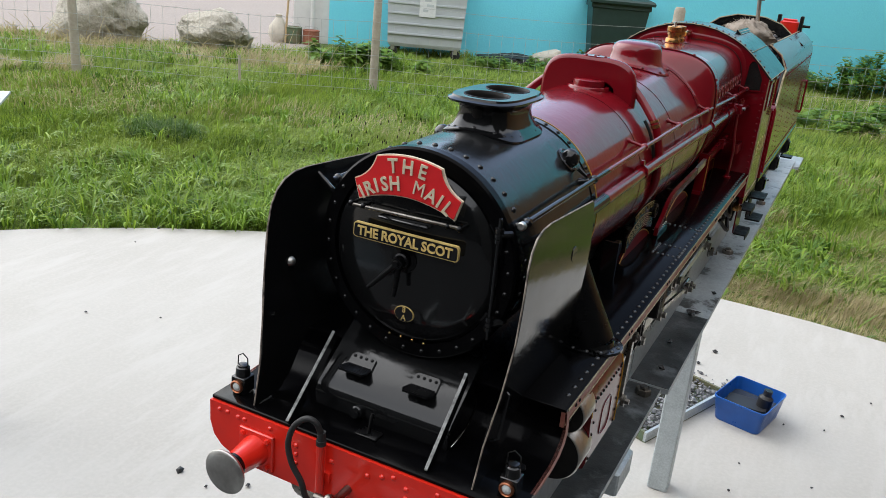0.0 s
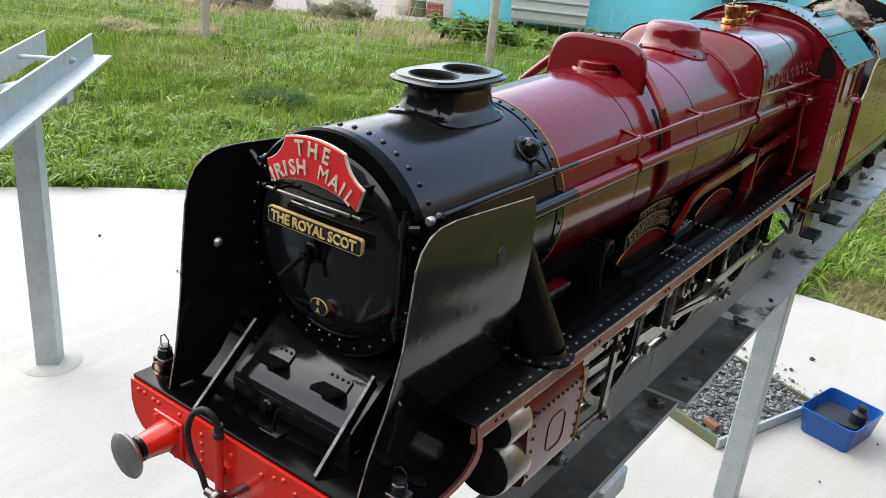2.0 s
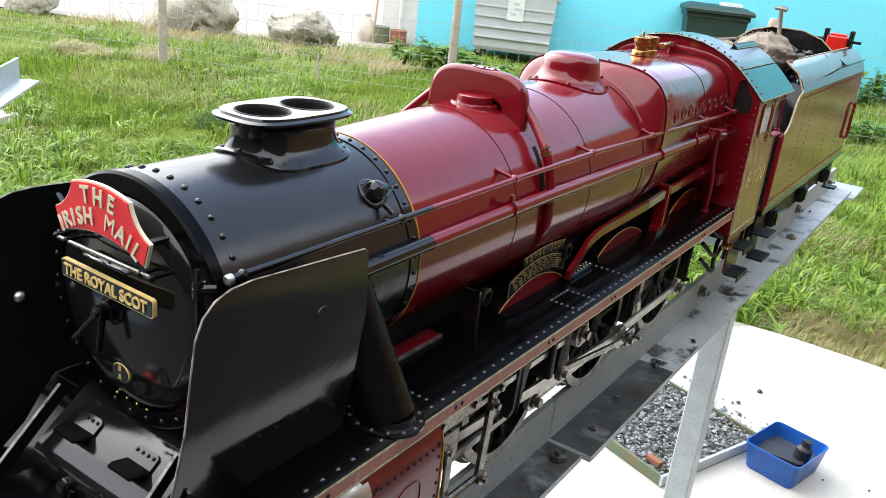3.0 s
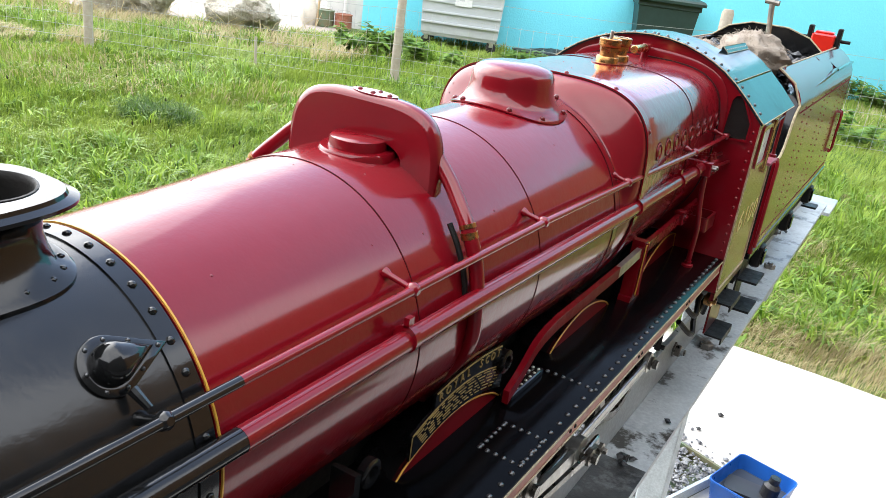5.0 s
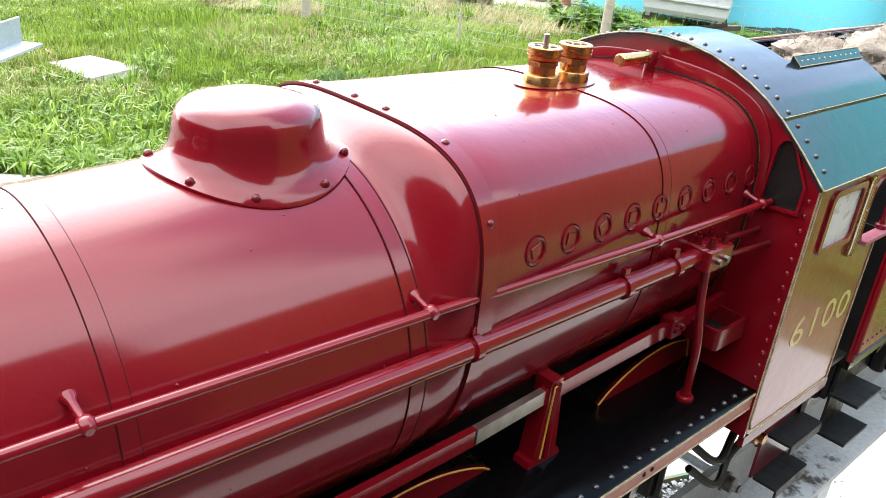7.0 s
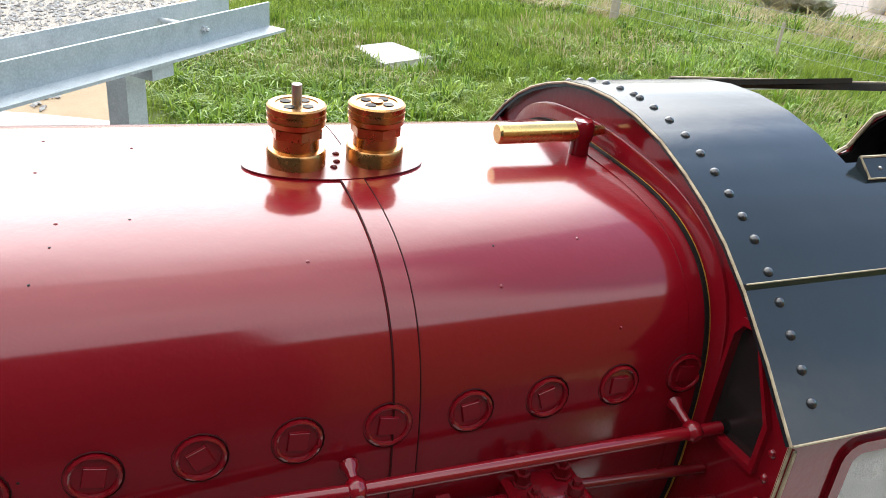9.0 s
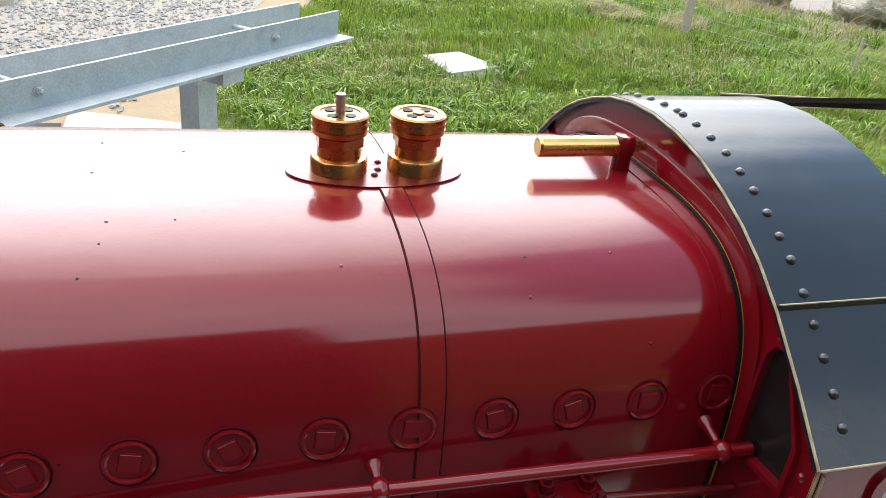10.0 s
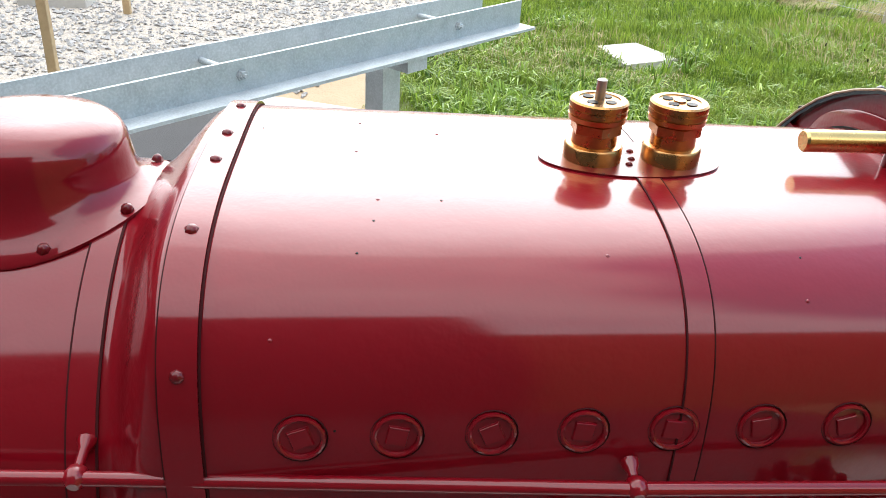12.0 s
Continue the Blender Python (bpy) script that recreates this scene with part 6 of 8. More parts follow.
# cab
roof_half = [(0.1765, 1.5600), (0.152, 1.5845), (0.1285, 1.6055), (0.110, 1.6190), (0.092, 1.6290), (0.073, 1.6370), (0.05, 1.6445), (0.025, 1.6490), (0.0, 1.6505)]
roof_line = roof_half + [(-x, z) for x, z in reversed(roof_half[:-1])]
front_out = [(0.172, 1.3045), (0.172, 1.5595)] + [(x, z - 0.0035) for x, z in roof_line[1:-1]] + [(-0.172, 1.5595), (-0.172, 1.3045)]
spec = [(0.1285, 1.583), (0.1325, 1.5895), (0.1385, 1.5905), (0.1435, 1.5850), (0.1585, 1.5560), (0.1580, 1.5330), (0.1260, 1.5310)]
specs = [spec, [(-x, z) for x, z in spec]]
cab = part("cab", sheet(front_out, specs, lambda u, v, w: (u, 1.1555 + w, v), 0.003), maroon, loco, "maroon cab with black roof, misted windows and cream edging")
for s in (1, -1):
    big = [(s * (0.1415 + (x - 0.1415) * 1.16), 1.558 + (z - 1.558) * 1.11) for x, z in spec]
    part("window_frame", sheet(big, [[(s * x, z) for x, z in spec]], lambda u, v, w: (u, 1.1525 + w, v), 0.0032), maroon, cab)
    # opaque pane coloured dark
    part("spectacle_glass", sheet([(s * x, z) for x, z in spec], [], lambda u, v, w: (u, 1.1570 + w, v), 0.001), glass_dark, cab, "dark spectacle glass")
    # side sheet with its window
    side = [(1.1565, 1.318), (1.160, 1.308), (1.168, 1.3035), (1.338, 1.3035), (1.338, 1.477), (1.302, 1.477), (1.292, 1.481), (1.2865, 1.490), (1.284, 1.510), (1.2845, 1.526), (1.288, 1.536), (1.296, 1.543), (1.310, 1.5465), (1.338, 1.5490), (1.338, 1.5595), (1.1565, 1.5595)]
    win = round_box(1.192, 1.256, 1.4925, 1.5455, 0.007)
    sd = part("side_sheet", sheet(side, [win], lambda u, v, w: (s * (0.1695 + w), u, v), 0.0027), maroon, cab, "maroon cab side with straw lining and yellow numerals")
    # dark sheet set just inside the maroon side
    part("cab_lining", sheet(side, [win], lambda u, v, w: (s * (0.1680 + w), u, v), 0.0012), sooty, sd, "dark inner sheet of the cab side")
    part("side_window_frame", sheet(round_box(1.187, 1.2615, 1.488, 1.5505, 0.010), [round_box(1.193, 1.255, 1.4935, 1.5445, 0.006)], lambda u, v, w: (s * (0.1722 + w), u, v), 0.0022), maroon, sd)
    part("window_pane", sheet(round_box(1.191, 1.257, 1.4915, 1.5465, 0.006), [], lambda u, v, w: (s * (0.1700 + w), u, v), 0.0012), misted, sd, "misted pale window pane")
    part("brass_slide", G().box(min(s * 0.1724, s * 0.1765), max(s * 0.1724, s * 0.1765), 1.2712, 1.2735, 1.470, 1.552, 0.0005).box(min(s * 0.1724, s * 0.1755), max(s * 0.1724, s * 0.1755), 1.2622, 1.2635, 1.472, 1.549).box(min(s * 0.1724, s * 0.176), max(s * 0.1724, s * 0.176), 1.2625, 1.2735, 1.549, 1.552), bright_brass, sd)
    part("white_slide", G().box(min(s * 0.1724, s * 0.1745), max(s * 0.1724, s * 0.1745), 1.2637, 1.2710, 1.472, 1.549, 0.0005), wall_white, sd)
    part("arm_rest", G().box(min(s * 0.168, s * 0.180), max(s * 0.168, s * 0.180), 1.290, 1.345, 1.4775, 1.483, 0.001), dusty_pink, sd, "faded pinkish arm rest")
    part("opening_beading", G().tube(smooth_path([(s * 0.1722, u, v) for u, v in ((1.338, 1.477), (1.302, 1.477), (1.292, 1.481), (1.2865, 1.490), (1.284, 1.510), (1.2845, 1.526), (1.288, 1.536), (1.296, 1.543), (1.310, 1.5465), (1.338, 1.5490))], 3), 0.0021, 7), maroon, sd)
    part("side_lining", G().tube([(s * 0.1728, 1.1590, 1.552), (s * 0.1728, 1.1590, 1.322), (s * 0.1728, 1.164, 1.311), (s * 0.1728, 1.172, 1.3075), (s * 0.1728, 1.334, 1.3075), (s * 0.1728, 1.334, 1.47)], 0.0009, 5), straw_line, sd)
    part("side_beading", G().tube([(s * 0.1715, 1.1565, 1.558), (s * 0.1715, 1.1565, 1.318), (s * 0.1715, 1.160, 1.308), (s * 0.1715, 1.168, 1.3035), (s * 0.1715, 1.338, 1.3035), (s * 0.1715, 1.338, 1.478)], 0.0011, 6), straw_line, sd)
    part("cab_valance", G().box(min(s * 0.1655, s * 0.1715), max(s * 0.1655, s * 0.1715), 1.16, 1.345, 1.290, 1.302), maroon_worn, sd)
    for i, ch in enumerate("6100"):
        lettering("numeral", ch, 0.046, (s * 0.1724, 1.2570 + s * (-0.0506 + 0.0337 * i), 1.404), (0, s, 0), (0, 0, 1), numeral, sd, 0.0006, 1.32, "pale yellow painted numeral")
    rivets([((s * 0.1655, 1.1553, 1.37 + 0.0135 * i), (0, -1, 0)) for i in range(14)], 0.0022, "front_rivets", maroon, cab)
    part("hatch_pillar", G().tube([(s * 0.172, 1.343, 1.478), (s * 0.172, 1.343, 1.556)], 0.0026, 8).lathe((s * 0.172, 1.343, 1.483), (0, 0, 1), [(0, 0.006), (0.004, 0.006), (0.005, 0.0035), (0.008, 0.003)], 12), maroon, cab)
hug = smooth_path([(0.1225, 0, 1.515), (0.1245, 0, 1.553), (0.120, 0, 1.586), (0.105, 0, 1.609), (0.08, 0, 1.622), (0.05, 0, 1.6285), (0.0, 0, 1.6315), (-0.05, 0, 1.6285), (-0.08, 0, 1.622), (-0.105, 0, 1.609), (-0.12, 0, 1.586), (-0.1245, 0, 1.553), (-0.1225, 0, 1.515)], 4)
inner = [(p.x * 0.90, 1.52 + (p.z - 1.52) * 0.89) for p in hug]
part("front_flange", G().loft([[(p.x, 1.1556, p.z) for p in hug], [(p.x, 1.1538, p.z) for p in hug], [(p.x * 0.994, 1.1532, 1.52 + (p.z - 1.52) * 0.993) for p in hug], [(x, 1.1532, z) for x, z in inner]], closed=False), maroon, cab)
# roof: whole in front, open in the middle behind
def roof_shell(line, hatch, y0, yh, y1, thick=0.0035):
    """A curved roof in one piece with an opening cut into its back edge."""
    fine = []
    for (xa, za), (xb, zb) in zip(line, line[1:]):
        fine += [(xa + (xb - xa) * k / 3, za + (zb - za) * k / 3) for k in range(3)]
    fine.append(line[-1])
    n, rows = len(fine), (y0, yh, y1)
    g = G()
    for dz, k in ((0, 1), (-thick, 0.985)):
        g.v += [(x * k, y, z + dz) for y in rows for x, z in fine]
    full = lambda r, i: 0 <= r < 2 and 0 <= i < n - 1 and (r == 0 or fine[i][0] + fine[i + 1][0] > 2 * hatch or -0.100 < (fine[i][0] + fine[i + 1][0]) / 2 < -hatch)
    m = 3 * n
    for r in range(2):
        for i in range(n - 1):
            if full(r, i):
                a, b, c, d = r * n + i, r * n + i + 1, (r + 1) * n + i + 1, (r + 1) * n + i
                g.f += [(a, b, c, d), (a + m, d + m, c + m, b + m)]
                for there, p, q in ((full(r, i - 1), d, a), (full(r, i + 1), b, c), (full(r - 1, i), a, b), (full(r + 1, i), c, d)):
                    if not there:
                        g.f.append((p, p + m, q + m, q))
    return g


roof = part("roof", roof_shell(roof_line, 0.0745, 1.1515, 1.248, 1.395), roof_black, cab, "glossy black riveted roof with an open hatch", 25)
for s in (1, -1):
    dz, y0, y1, sink = (0.0, 1.252, 1.395, 0.0) if s > 0 else (-0.004, 1.244, 1.435, -0.006)
    face = ((0.0755, 1.634), (0.0758, 1.6412), (0.0775, 1.6415), (0.0855, 1.6332), (0.0850, 1.6300)) if s > 0 else ((0.0755, 1.6360), (0.0758, 1.6412), (0.0775, 1.6415), (0.0815, 1.6372), (0.0810, 1.6358))
    strip = G().loft([[(s * x, y, z + dz + k) for x, z in face] for y, k in ((y0, 0.0), (y1, sink))])
    stp = part("hatch_runner", strip, roof_black, cab, "riveted black hatch runner")
    rivets([((s * 0.0816, y0 + 0.010 + 0.0122 * i, 1.6371 + dz + sink * (0.010 + 0.0122 * i) / (y1 - y0)), (s * 0.73, 0, 0.69)) for i in range(11 if s > 0 else 0)], 0.0012, "runner_rivets", steel, stp)
    part("runner_edge", G().tube([(s * face[3][0], y0 + 0.001, face[3][1] + dz), (s * 0.0775, y0 - 0.0005, 1.6418 + dz), (s * 0.0775, y1, 1.6418 + dz + sink)], 0.0007, 5), straw_line, stp)
    part("runner_foot", G().tube([(s * face[3][0], y0, face[3][1] + dz), (s * face[3][0], y1, face[3][1] + dz + sink)], 0.0005, 5), straw_line, stp)
    part("rain_strip", G().box(min(s * 0.1272, s * 0.1290), max(s * 0.1272, s * 0.1290), 1.1515, 1.392 if s > 0 else 1.235, 1.6040, 1.6076), roof_black, cab)
    part("rain_strip_edge", G().tube([(s * 0.1285, 1.1515, 1.6079), (s * 0.1285, 1.392 if s > 0 else 1.235, 1.6079)], 0.0004, 5), straw_line, cab)
    part("eave_edge", G().tube([(s * 0.177, 1.1515, 1.5595), (s * 0.177, 1.392 if s > 0 else 1.235, 1.5595)], 0.0006, 6), straw_line, cab)
    spots = []
    for x in (0.003, 0.017, 0.032, 0.047, 0.061, 0.074, 0.087, 0.099, 0.110, 0.123, 0.134, 0.145, 0.156, 0.166):
        (x1, z1), (x0, z0) = next((a, b) for a, b in zip(roof_half, roof_half[1:]) if b[0] <= x <= a[0])
        spots.append(((s * x, 1.1668, z0 + (z1 - z0) * (x - x0) / (x1 - x0)), (s * (z0 - z1), 0, x1 - x0)))
    rivets(spots, 0.0025, "roof_rivets", rivet_black, cab, 0.75, 10)
part("roof_edge", G().tube([(x, 1.1513, z - 0.001) for x, z in roof_line], 0.0008, 6), straw_line, cab)
part("backhead", G().loft([[(x, y, z) for x, z in ((-0.11, 1.32), (0.11, 1.32), (0.118, 1.5), (0.095, 1.60), (-0.095, 1.60), (-0.118, 1.5))] for y in (1.16, 1.2)]), sooty, cab)
part("gauge", G().lathe((0.05, 1.2, 1.56), (0, 1, 0), [(0, 0.02), (0.01, 0.02), (0.012, 0.018), (0.01, 0.016), (0.01, 0)], 24), brass, cab)
part("regulator", G().tube([(-0.06, 1.212, 1.55), (0.07, 1.215, 1.505)], 0.004, 8), oily_steel, cab)
part("steam_pipes", G().tube(smooth_path([(0.02, 1.205, 1.6), (0.06, 1.22, 1.58), (0.1, 1.23, 1.53), (0.11, 1.24, 1.48), (0.1, 1.25, 1.42)]), 0.005, 8).tube(smooth_path([(0.09, 1.21, 1.5), (0.12, 1.24, 1.51), (0.14, 1.27, 1.5), (0.15, 1.3, 1.49)]), 0.005, 8), maroon_worn, cab)
part("cab_floor", G().box(-0.166, 0.166, 1.16, 1.40, 1.306, 1.312), sooty, cab)
part("drag_beam", G().box(-0.16, 0.16, 1.33, 1.345, 1.24, 1.304), sooty, loco)

# ---- tender ----
tender = thing("tender", (0, 1.86, RAIL_TOP), "maroon riveted coal tender coupled behind the locomotive", "tender")
T0, T1 = 1.405, 2.315
for s in (1, -1):
    front = [(T0, 1.300), (T1, 1.300), (T1, 1.5405), (1.520, 1.5405), (1.500, 1.5345), (1.489, 1.52), (1.483, 1.50), (1.472, 1.478), (1.455, 1.466), (1.43, 1.462), (T0, 1.462)]
    ts = part("side_sheet", sheet(front, [], lambda u, v, w: (s * (0.1675 + w), u, v), 0.003), maroon, tender, "maroon riveted tender side")
    up = [(0.1705, 1.5405), (0.1690, 1.5525), (0.1625, 1.5660), (0.152, 1.5790), (0.138, 1.5905), (0.122, 1.6000)]
    g = G().loft([[(s * x, y, z) for x, z in up] + [(s * (x - 0.003), y, z - 0.002) for x, z in reversed(up)] for y in (1.522, T1)])
    part("curved_top", g, maroon, ts)
    # dark sheets set just inside the maroon top and side
    g = G().loft([[(s * (x - 0.0034), y, z - 0.0024) for x, z in up] + [(s * (x - 0.0046), y, z - 0.0036) for x, z in reversed(up)] for y in (1.524, T1 - 0.002)])
    part("top_lining", g, sooty, ts, "dark inner sheet of the curved top")
    part("side_lining", sheet([(u + 0.002, v) if u < 1.53 else (u - 0.002, v) for u, v in front], [], lambda u, v, w: (s * (0.1658 + w), u, v), 0.0012), sooty, ts, "dark inner sheet of the tender side")
    edge = [(s * 0.1692, u, v) for u, v in front[3:]] 
    part("cutaway_beading", G().tube([(s * 0.121, 1.522, 1.6005), (s * 0.152, 1.522, 1.5795), (s * 0.1692, 1.521, 1.5445)] + edge[1:], 0.0021, 6), straw_line, ts)
    part("front_beading", G().tube([(s * 0.1705, T0 + 0.001, 1.30), (s * 0.1705, T0 + 0.001, 1.462)], 0.004, 8), maroon, ts)
    part("top_beading", G().tube([(s * 0.1215, 1.522, 1.6005), (s * 0.1215, T1, 1.6005)], 0.0016, 6), straw_line, ts)
    spots = [((s * 0.1705, y, 1.318 + 0.0135 * i), (s, 0, 0)) for y in (1.425, 1.60, 1.68, 1.86, 1.94, 2.12, 2.2, 2.30) for i in range(17 if y > 1.5 else 10)]
    spots += [((s * 0.1705, 1.42 + 0.0135 * i, 1.315), (s, 0, 0)) for i in range(65)] + [((s * 0.1705, 1.54 + 0.0135 * i, 1.530), (s, 0, 0)) for i in range(57)]
    rivets(spots, 0.0019, "side_rivets", maroon_worn, ts)
    part("grab_rail", G().tube(smooth_path([(s * 0.171, 2.262, 1.35), (s * 0.178, 2.262, 1.354), (s * 0.178, 2.262, 1.40), (s * 0.178, 2.262, 1.446), (s * 0.171, 2.262, 1.45)]), 0.0024, 7).tube(smooth_path([(s * 0.171, 2.288, 1.35), (s * 0.178, 2.288, 1.354), (s * 0.178, 2.288, 1.40), (s * 0.178, 2.288, 1.446), (s * 0.171, 2.288, 1.45)]), 0.0024, 7), maroon, ts)
    part("front_handrail", G().tube([(s * 0.176, 1.398, 1.315), (s * 0.176, 1.398, 1.462), (s * 0.172, 1.403, 1.470)], 0.003, 8), maroon, ts)
    part("underframe", G().box(min(s * 0.150, s * 0.156), max(s * 0.150, s * 0.156), T0 + 0.01, T1, 1.235, 1.2995), sooty, tender)
    part("sole_bar", G().box(min(s * 0.150, s * 0.172), max(s * 0.150, s * 0.172), T0, T1 + 0.012, 1.288, 1.2998, 0.001), black, tender)
    for y in (1.56, 1.86, 2.16):
        wheel(s * 0.101, y, RAIL_TOP + 0.095, 0.095, 12, tender, s, "tender_wheel")
        ax = part("axle_box", G().box(min(s * 0.156, s * 0.174), max(s * 0.156, s * 0.174), y - 0.017, y + 0.017, 1.232, 1.276, 0.003), sooty, tender)
        part("axle_cover", G().box(min(s * 0.174, s * 0.178), max(s * 0.174, s * 0.178), y - 0.012, y + 0.012, 1.238, 1.268, 0.002), black, ax)
        part("leaf_spring", G().loft([[(s * x, y - 0.055 + 0.11 * k / 8, 1.279 + 0.010 * math.sin(math.pi * k / 8) + dz) for x, dz in ((0.158, -0.003), (0.170, -0.003), (0.170, 0.003), (0.158, 0.003))] for k in range(9)]), sooty, ax)
        part("brake_hanger", G().tube([(s * 0.135, y + 0.10, 1.29), (s * 0.135, y + 0.098, 1.20)], 0.005, 6).tube([(s * 0.125, y + 0.098, 1.215), (s * 0.160, y + 0.098, 1.215)], 0.006, 8), sooty, tender)
    st = part("tender_step", G().box(min(s * 0.159, s * 0.162), max(s * 0.159, s * 0.162), 1.415, 1.475, 1.195, 1.29), sooty, tender)
    part("step_tread", G().box(min(s * 0.160, s * 0.195), max(s * 0.160, s * 0.195), 1.41, 1.48, 1.19, 1.194), sooty, st)
    part("step_tread", G().box(min(s * 0.160, s * 0.195), max(s * 0.160, s * 0.195), 1.41, 1.48, 1.245, 1.249), sooty, st)
    rs = part("rear_step", G().box(min(s * 0.150, s * 0.154), max(s * 0.150, s * 0.154), 2.292, 2.312, 1.195, 1.29), sooty, tender)
    part("step_tread", G().box(min(s * 0.148, s * 0.185), max(s * 0.148, s * 0.185), 2.28, 2.325, 1.19, 1.195), sooty, rs)
part("front_plate", sheet([(-0.167, 1.30), (0.167, 1.30), (0.167, 1.462), (-0.167, 1.462)], [], lambda u, v, w: (u, T0 + w, v), 0.003), sooty, tender)
part("rear_plate", sheet([(-0.1705, 1.30), (0.1705, 1.30), (0.1705, 1.5405), (0.1625, 1.566), (0.138, 1.5905), (0.122, 1.60), (0.06, 1.612), (-0.06, 1.612), (-0.122, 1.60), (-0.138, 1.5905), (-0.1625, 1.566), (-0.1705, 1.5405)], [], lambda u, v, w: (u, T1 + w, v), 0.004), maroon, tender)
part("coal_plate", G().loft([[(x, y, z) for y, z in ((1.50, 1.40), (1.56, 1.555), (2.02, 1.575), (2.02, 1.570), (1.56, 1.548), (1.505, 1.395))] for x in (-0.165, 0.165)]), black, tender)
part("tank_top", G().box(-0.166, 0.166, 2.02, T1, 1.568, 1.572), black, tender)
part("coal_bulkhead", sheet([(-0.165, 1.572), (0.165, 1.572), (0.122, 1.60), (0.09, 1.625), (0.04, 1.640), (-0.04, 1.640), (-0.09, 1.625), (-0.122, 1.60)], [], lambda u, v, w: (u, 2.02 + w, v), 0.003), black, tender, "arched black coal bulkhead with a cream edge")
part("bulkhead_edge", G().tube([(0.122, 2.0195, 1.601), (0.09, 2.0195, 1.626), (0.04, 2.0195, 1.641), (-0.04, 2.0195, 1.641), (-0.09, 2.0195, 1.626), (-0.122, 2.0195, 1.601)], 0.0018, 6), straw_line, tender)
rnd = random.Random(7)
spots = [(rnd.uniform(-0.13, 0.13), rnd.uniform(1.57, 2.0), 1.563 + 0.03 * rnd.random()) for _ in range(420)]
coal_heap = solo("coal_heap", scatter_stones("coal_heap", spots, 0.008, 0.017, coal, "", ""), coal, (0, 1.78, 1.56), "black coal heaped in the tender", "coal", kind="stuff", smooth=0)


def rag(name, cx, cy, cz, rx, ry, rz, seed, label):
    """A crumpled cloth: a lumpy sheet draped over a heap, with frayed ends."""
    g = G()
    n, m = 40, 22
    for j in range(m + 1):
        for i in range(n):
            a, b = 2 * math.pi * i / n, math.pi * j / m
            d = Vector((math.cos(a) * math.sin(b), math.sin(a) * math.sin(b), math.cos(b)))
            k = 1 + 0.30 * noise.noise(d * 2.2 + Vector((seed, 0, 0))) + 0.16 * noise.noise(d * 5.5 + Vector((0, seed, 0))) + 0.08 * noise.noise(d * 13)
            g.v.append((cx + rx * d.x * k, cy + ry * d.y * k, cz + rz * d.z * k))
    for j in range(m):
        for i in range(n):
            g.f.append((j * n + i, j * n + (i + 1) % n, (j + 1) * n + (i + 1) % n, (j + 1) * n + i))
    r = random.Random(seed)
    for _ in range(260):
        a, b = r.uniform(0, 6.28), r.uniform(0.1, 1.5)
        d = Vector((math.cos(a) * math.sin(b), math.sin(a) * math.sin(b), math.cos(b)))
        p = Vector((cx + rx * d.x, cy + ry * d.y, cz + rz * d.z))
        q = p + d * r.uniform(0.003, 0.009) + Vector((r.uniform(-0.008, 0.008), r.uniform(-0.008, 0.008), r.uniform(-0.01, 0.004)))
        g.tube([p, p.lerp(q, 0.5) + Vector((0, 0, 0.003)), q], 0.0004, 3)
    return solo(name, g, hessian, (cx, cy, cz - rz), label, "cloth", smooth=60)


rag("cloth", 0.055, 1.575, 1.605, 0.060, 0.085, 0.042, 3, "frayed brown hessian sack crumpled on the coal")
rag("cloth", -0.045, 1.60, 1.585, 0.055, 0.06, 0.03, 8, "pale frayed hessian rag on the coal")
shovel = thing("shovel", (0.07, 1.62, 1.58), "small firing shovel leaning out of the coal", "shovel")
part("shaft", G().tube([(0.07, 1.66, 1.585), (0.062, 1.625, 1.70)], 0.005, 8), steel, shovel)
part("grip", G().tube([(0.05, 1.625, 1.703), (0.075, 1.623, 1.701)], 0.005, 8), oily_steel, shovel)
# red box of unknown use with black side fittings
gauge = thing("rear_lamp", (0.085, 2.285, 1.585), "red box with black side fittings on the tender back", "lamp")
part("body", G().box(0.06, 0.115, 2.255, 2.30, 1.575, 1.628, 0.004), beam_red, gauge)
part("cap", G().box(0.066, 0.109, 2.262, 2.294, 1.628, 1.634, 0.002), beam_red, gauge)
for s in (-1, 1):
    part("side_fitting", G().box(0.0875 + s * 0.034 - 0.005, 0.0875 + s * 0.034 + 0.005, 2.262, 2.295, 1.56, 1.645, 0.002), sooty, gauge)
    part("bolt", G().tube([(0.0875 + s * 0.03, 2.278, 1.615), (0.0875 + s * 0.062, 2.278, 1.615)], 0.004, 8), sooty, gauge)
solo("rear_bracket", G().box(0.10, 0.15, T1 + 0.0045, T1 + 0.03, 1.48, 1.56, 0.003), beam_red, (0.125, T1 + 0.01, 1.48), "red bracket on the tender back", "bracket")


# ---- surroundings ----
def wall_at(u, off=0.0, z=0.0):
    return tuple(WALL_O + WALL_D * u + WALL_N * off + Vector((0, 0, z)))


def on_wall(g, u0, u1, o0, o1, z0, z1):
    return g.loft([[wall_at(u, o, z) for u, o in ((u0, o0), (u1, o0), (u1, o1), (u0, o1))] for z in (z0, z1)])


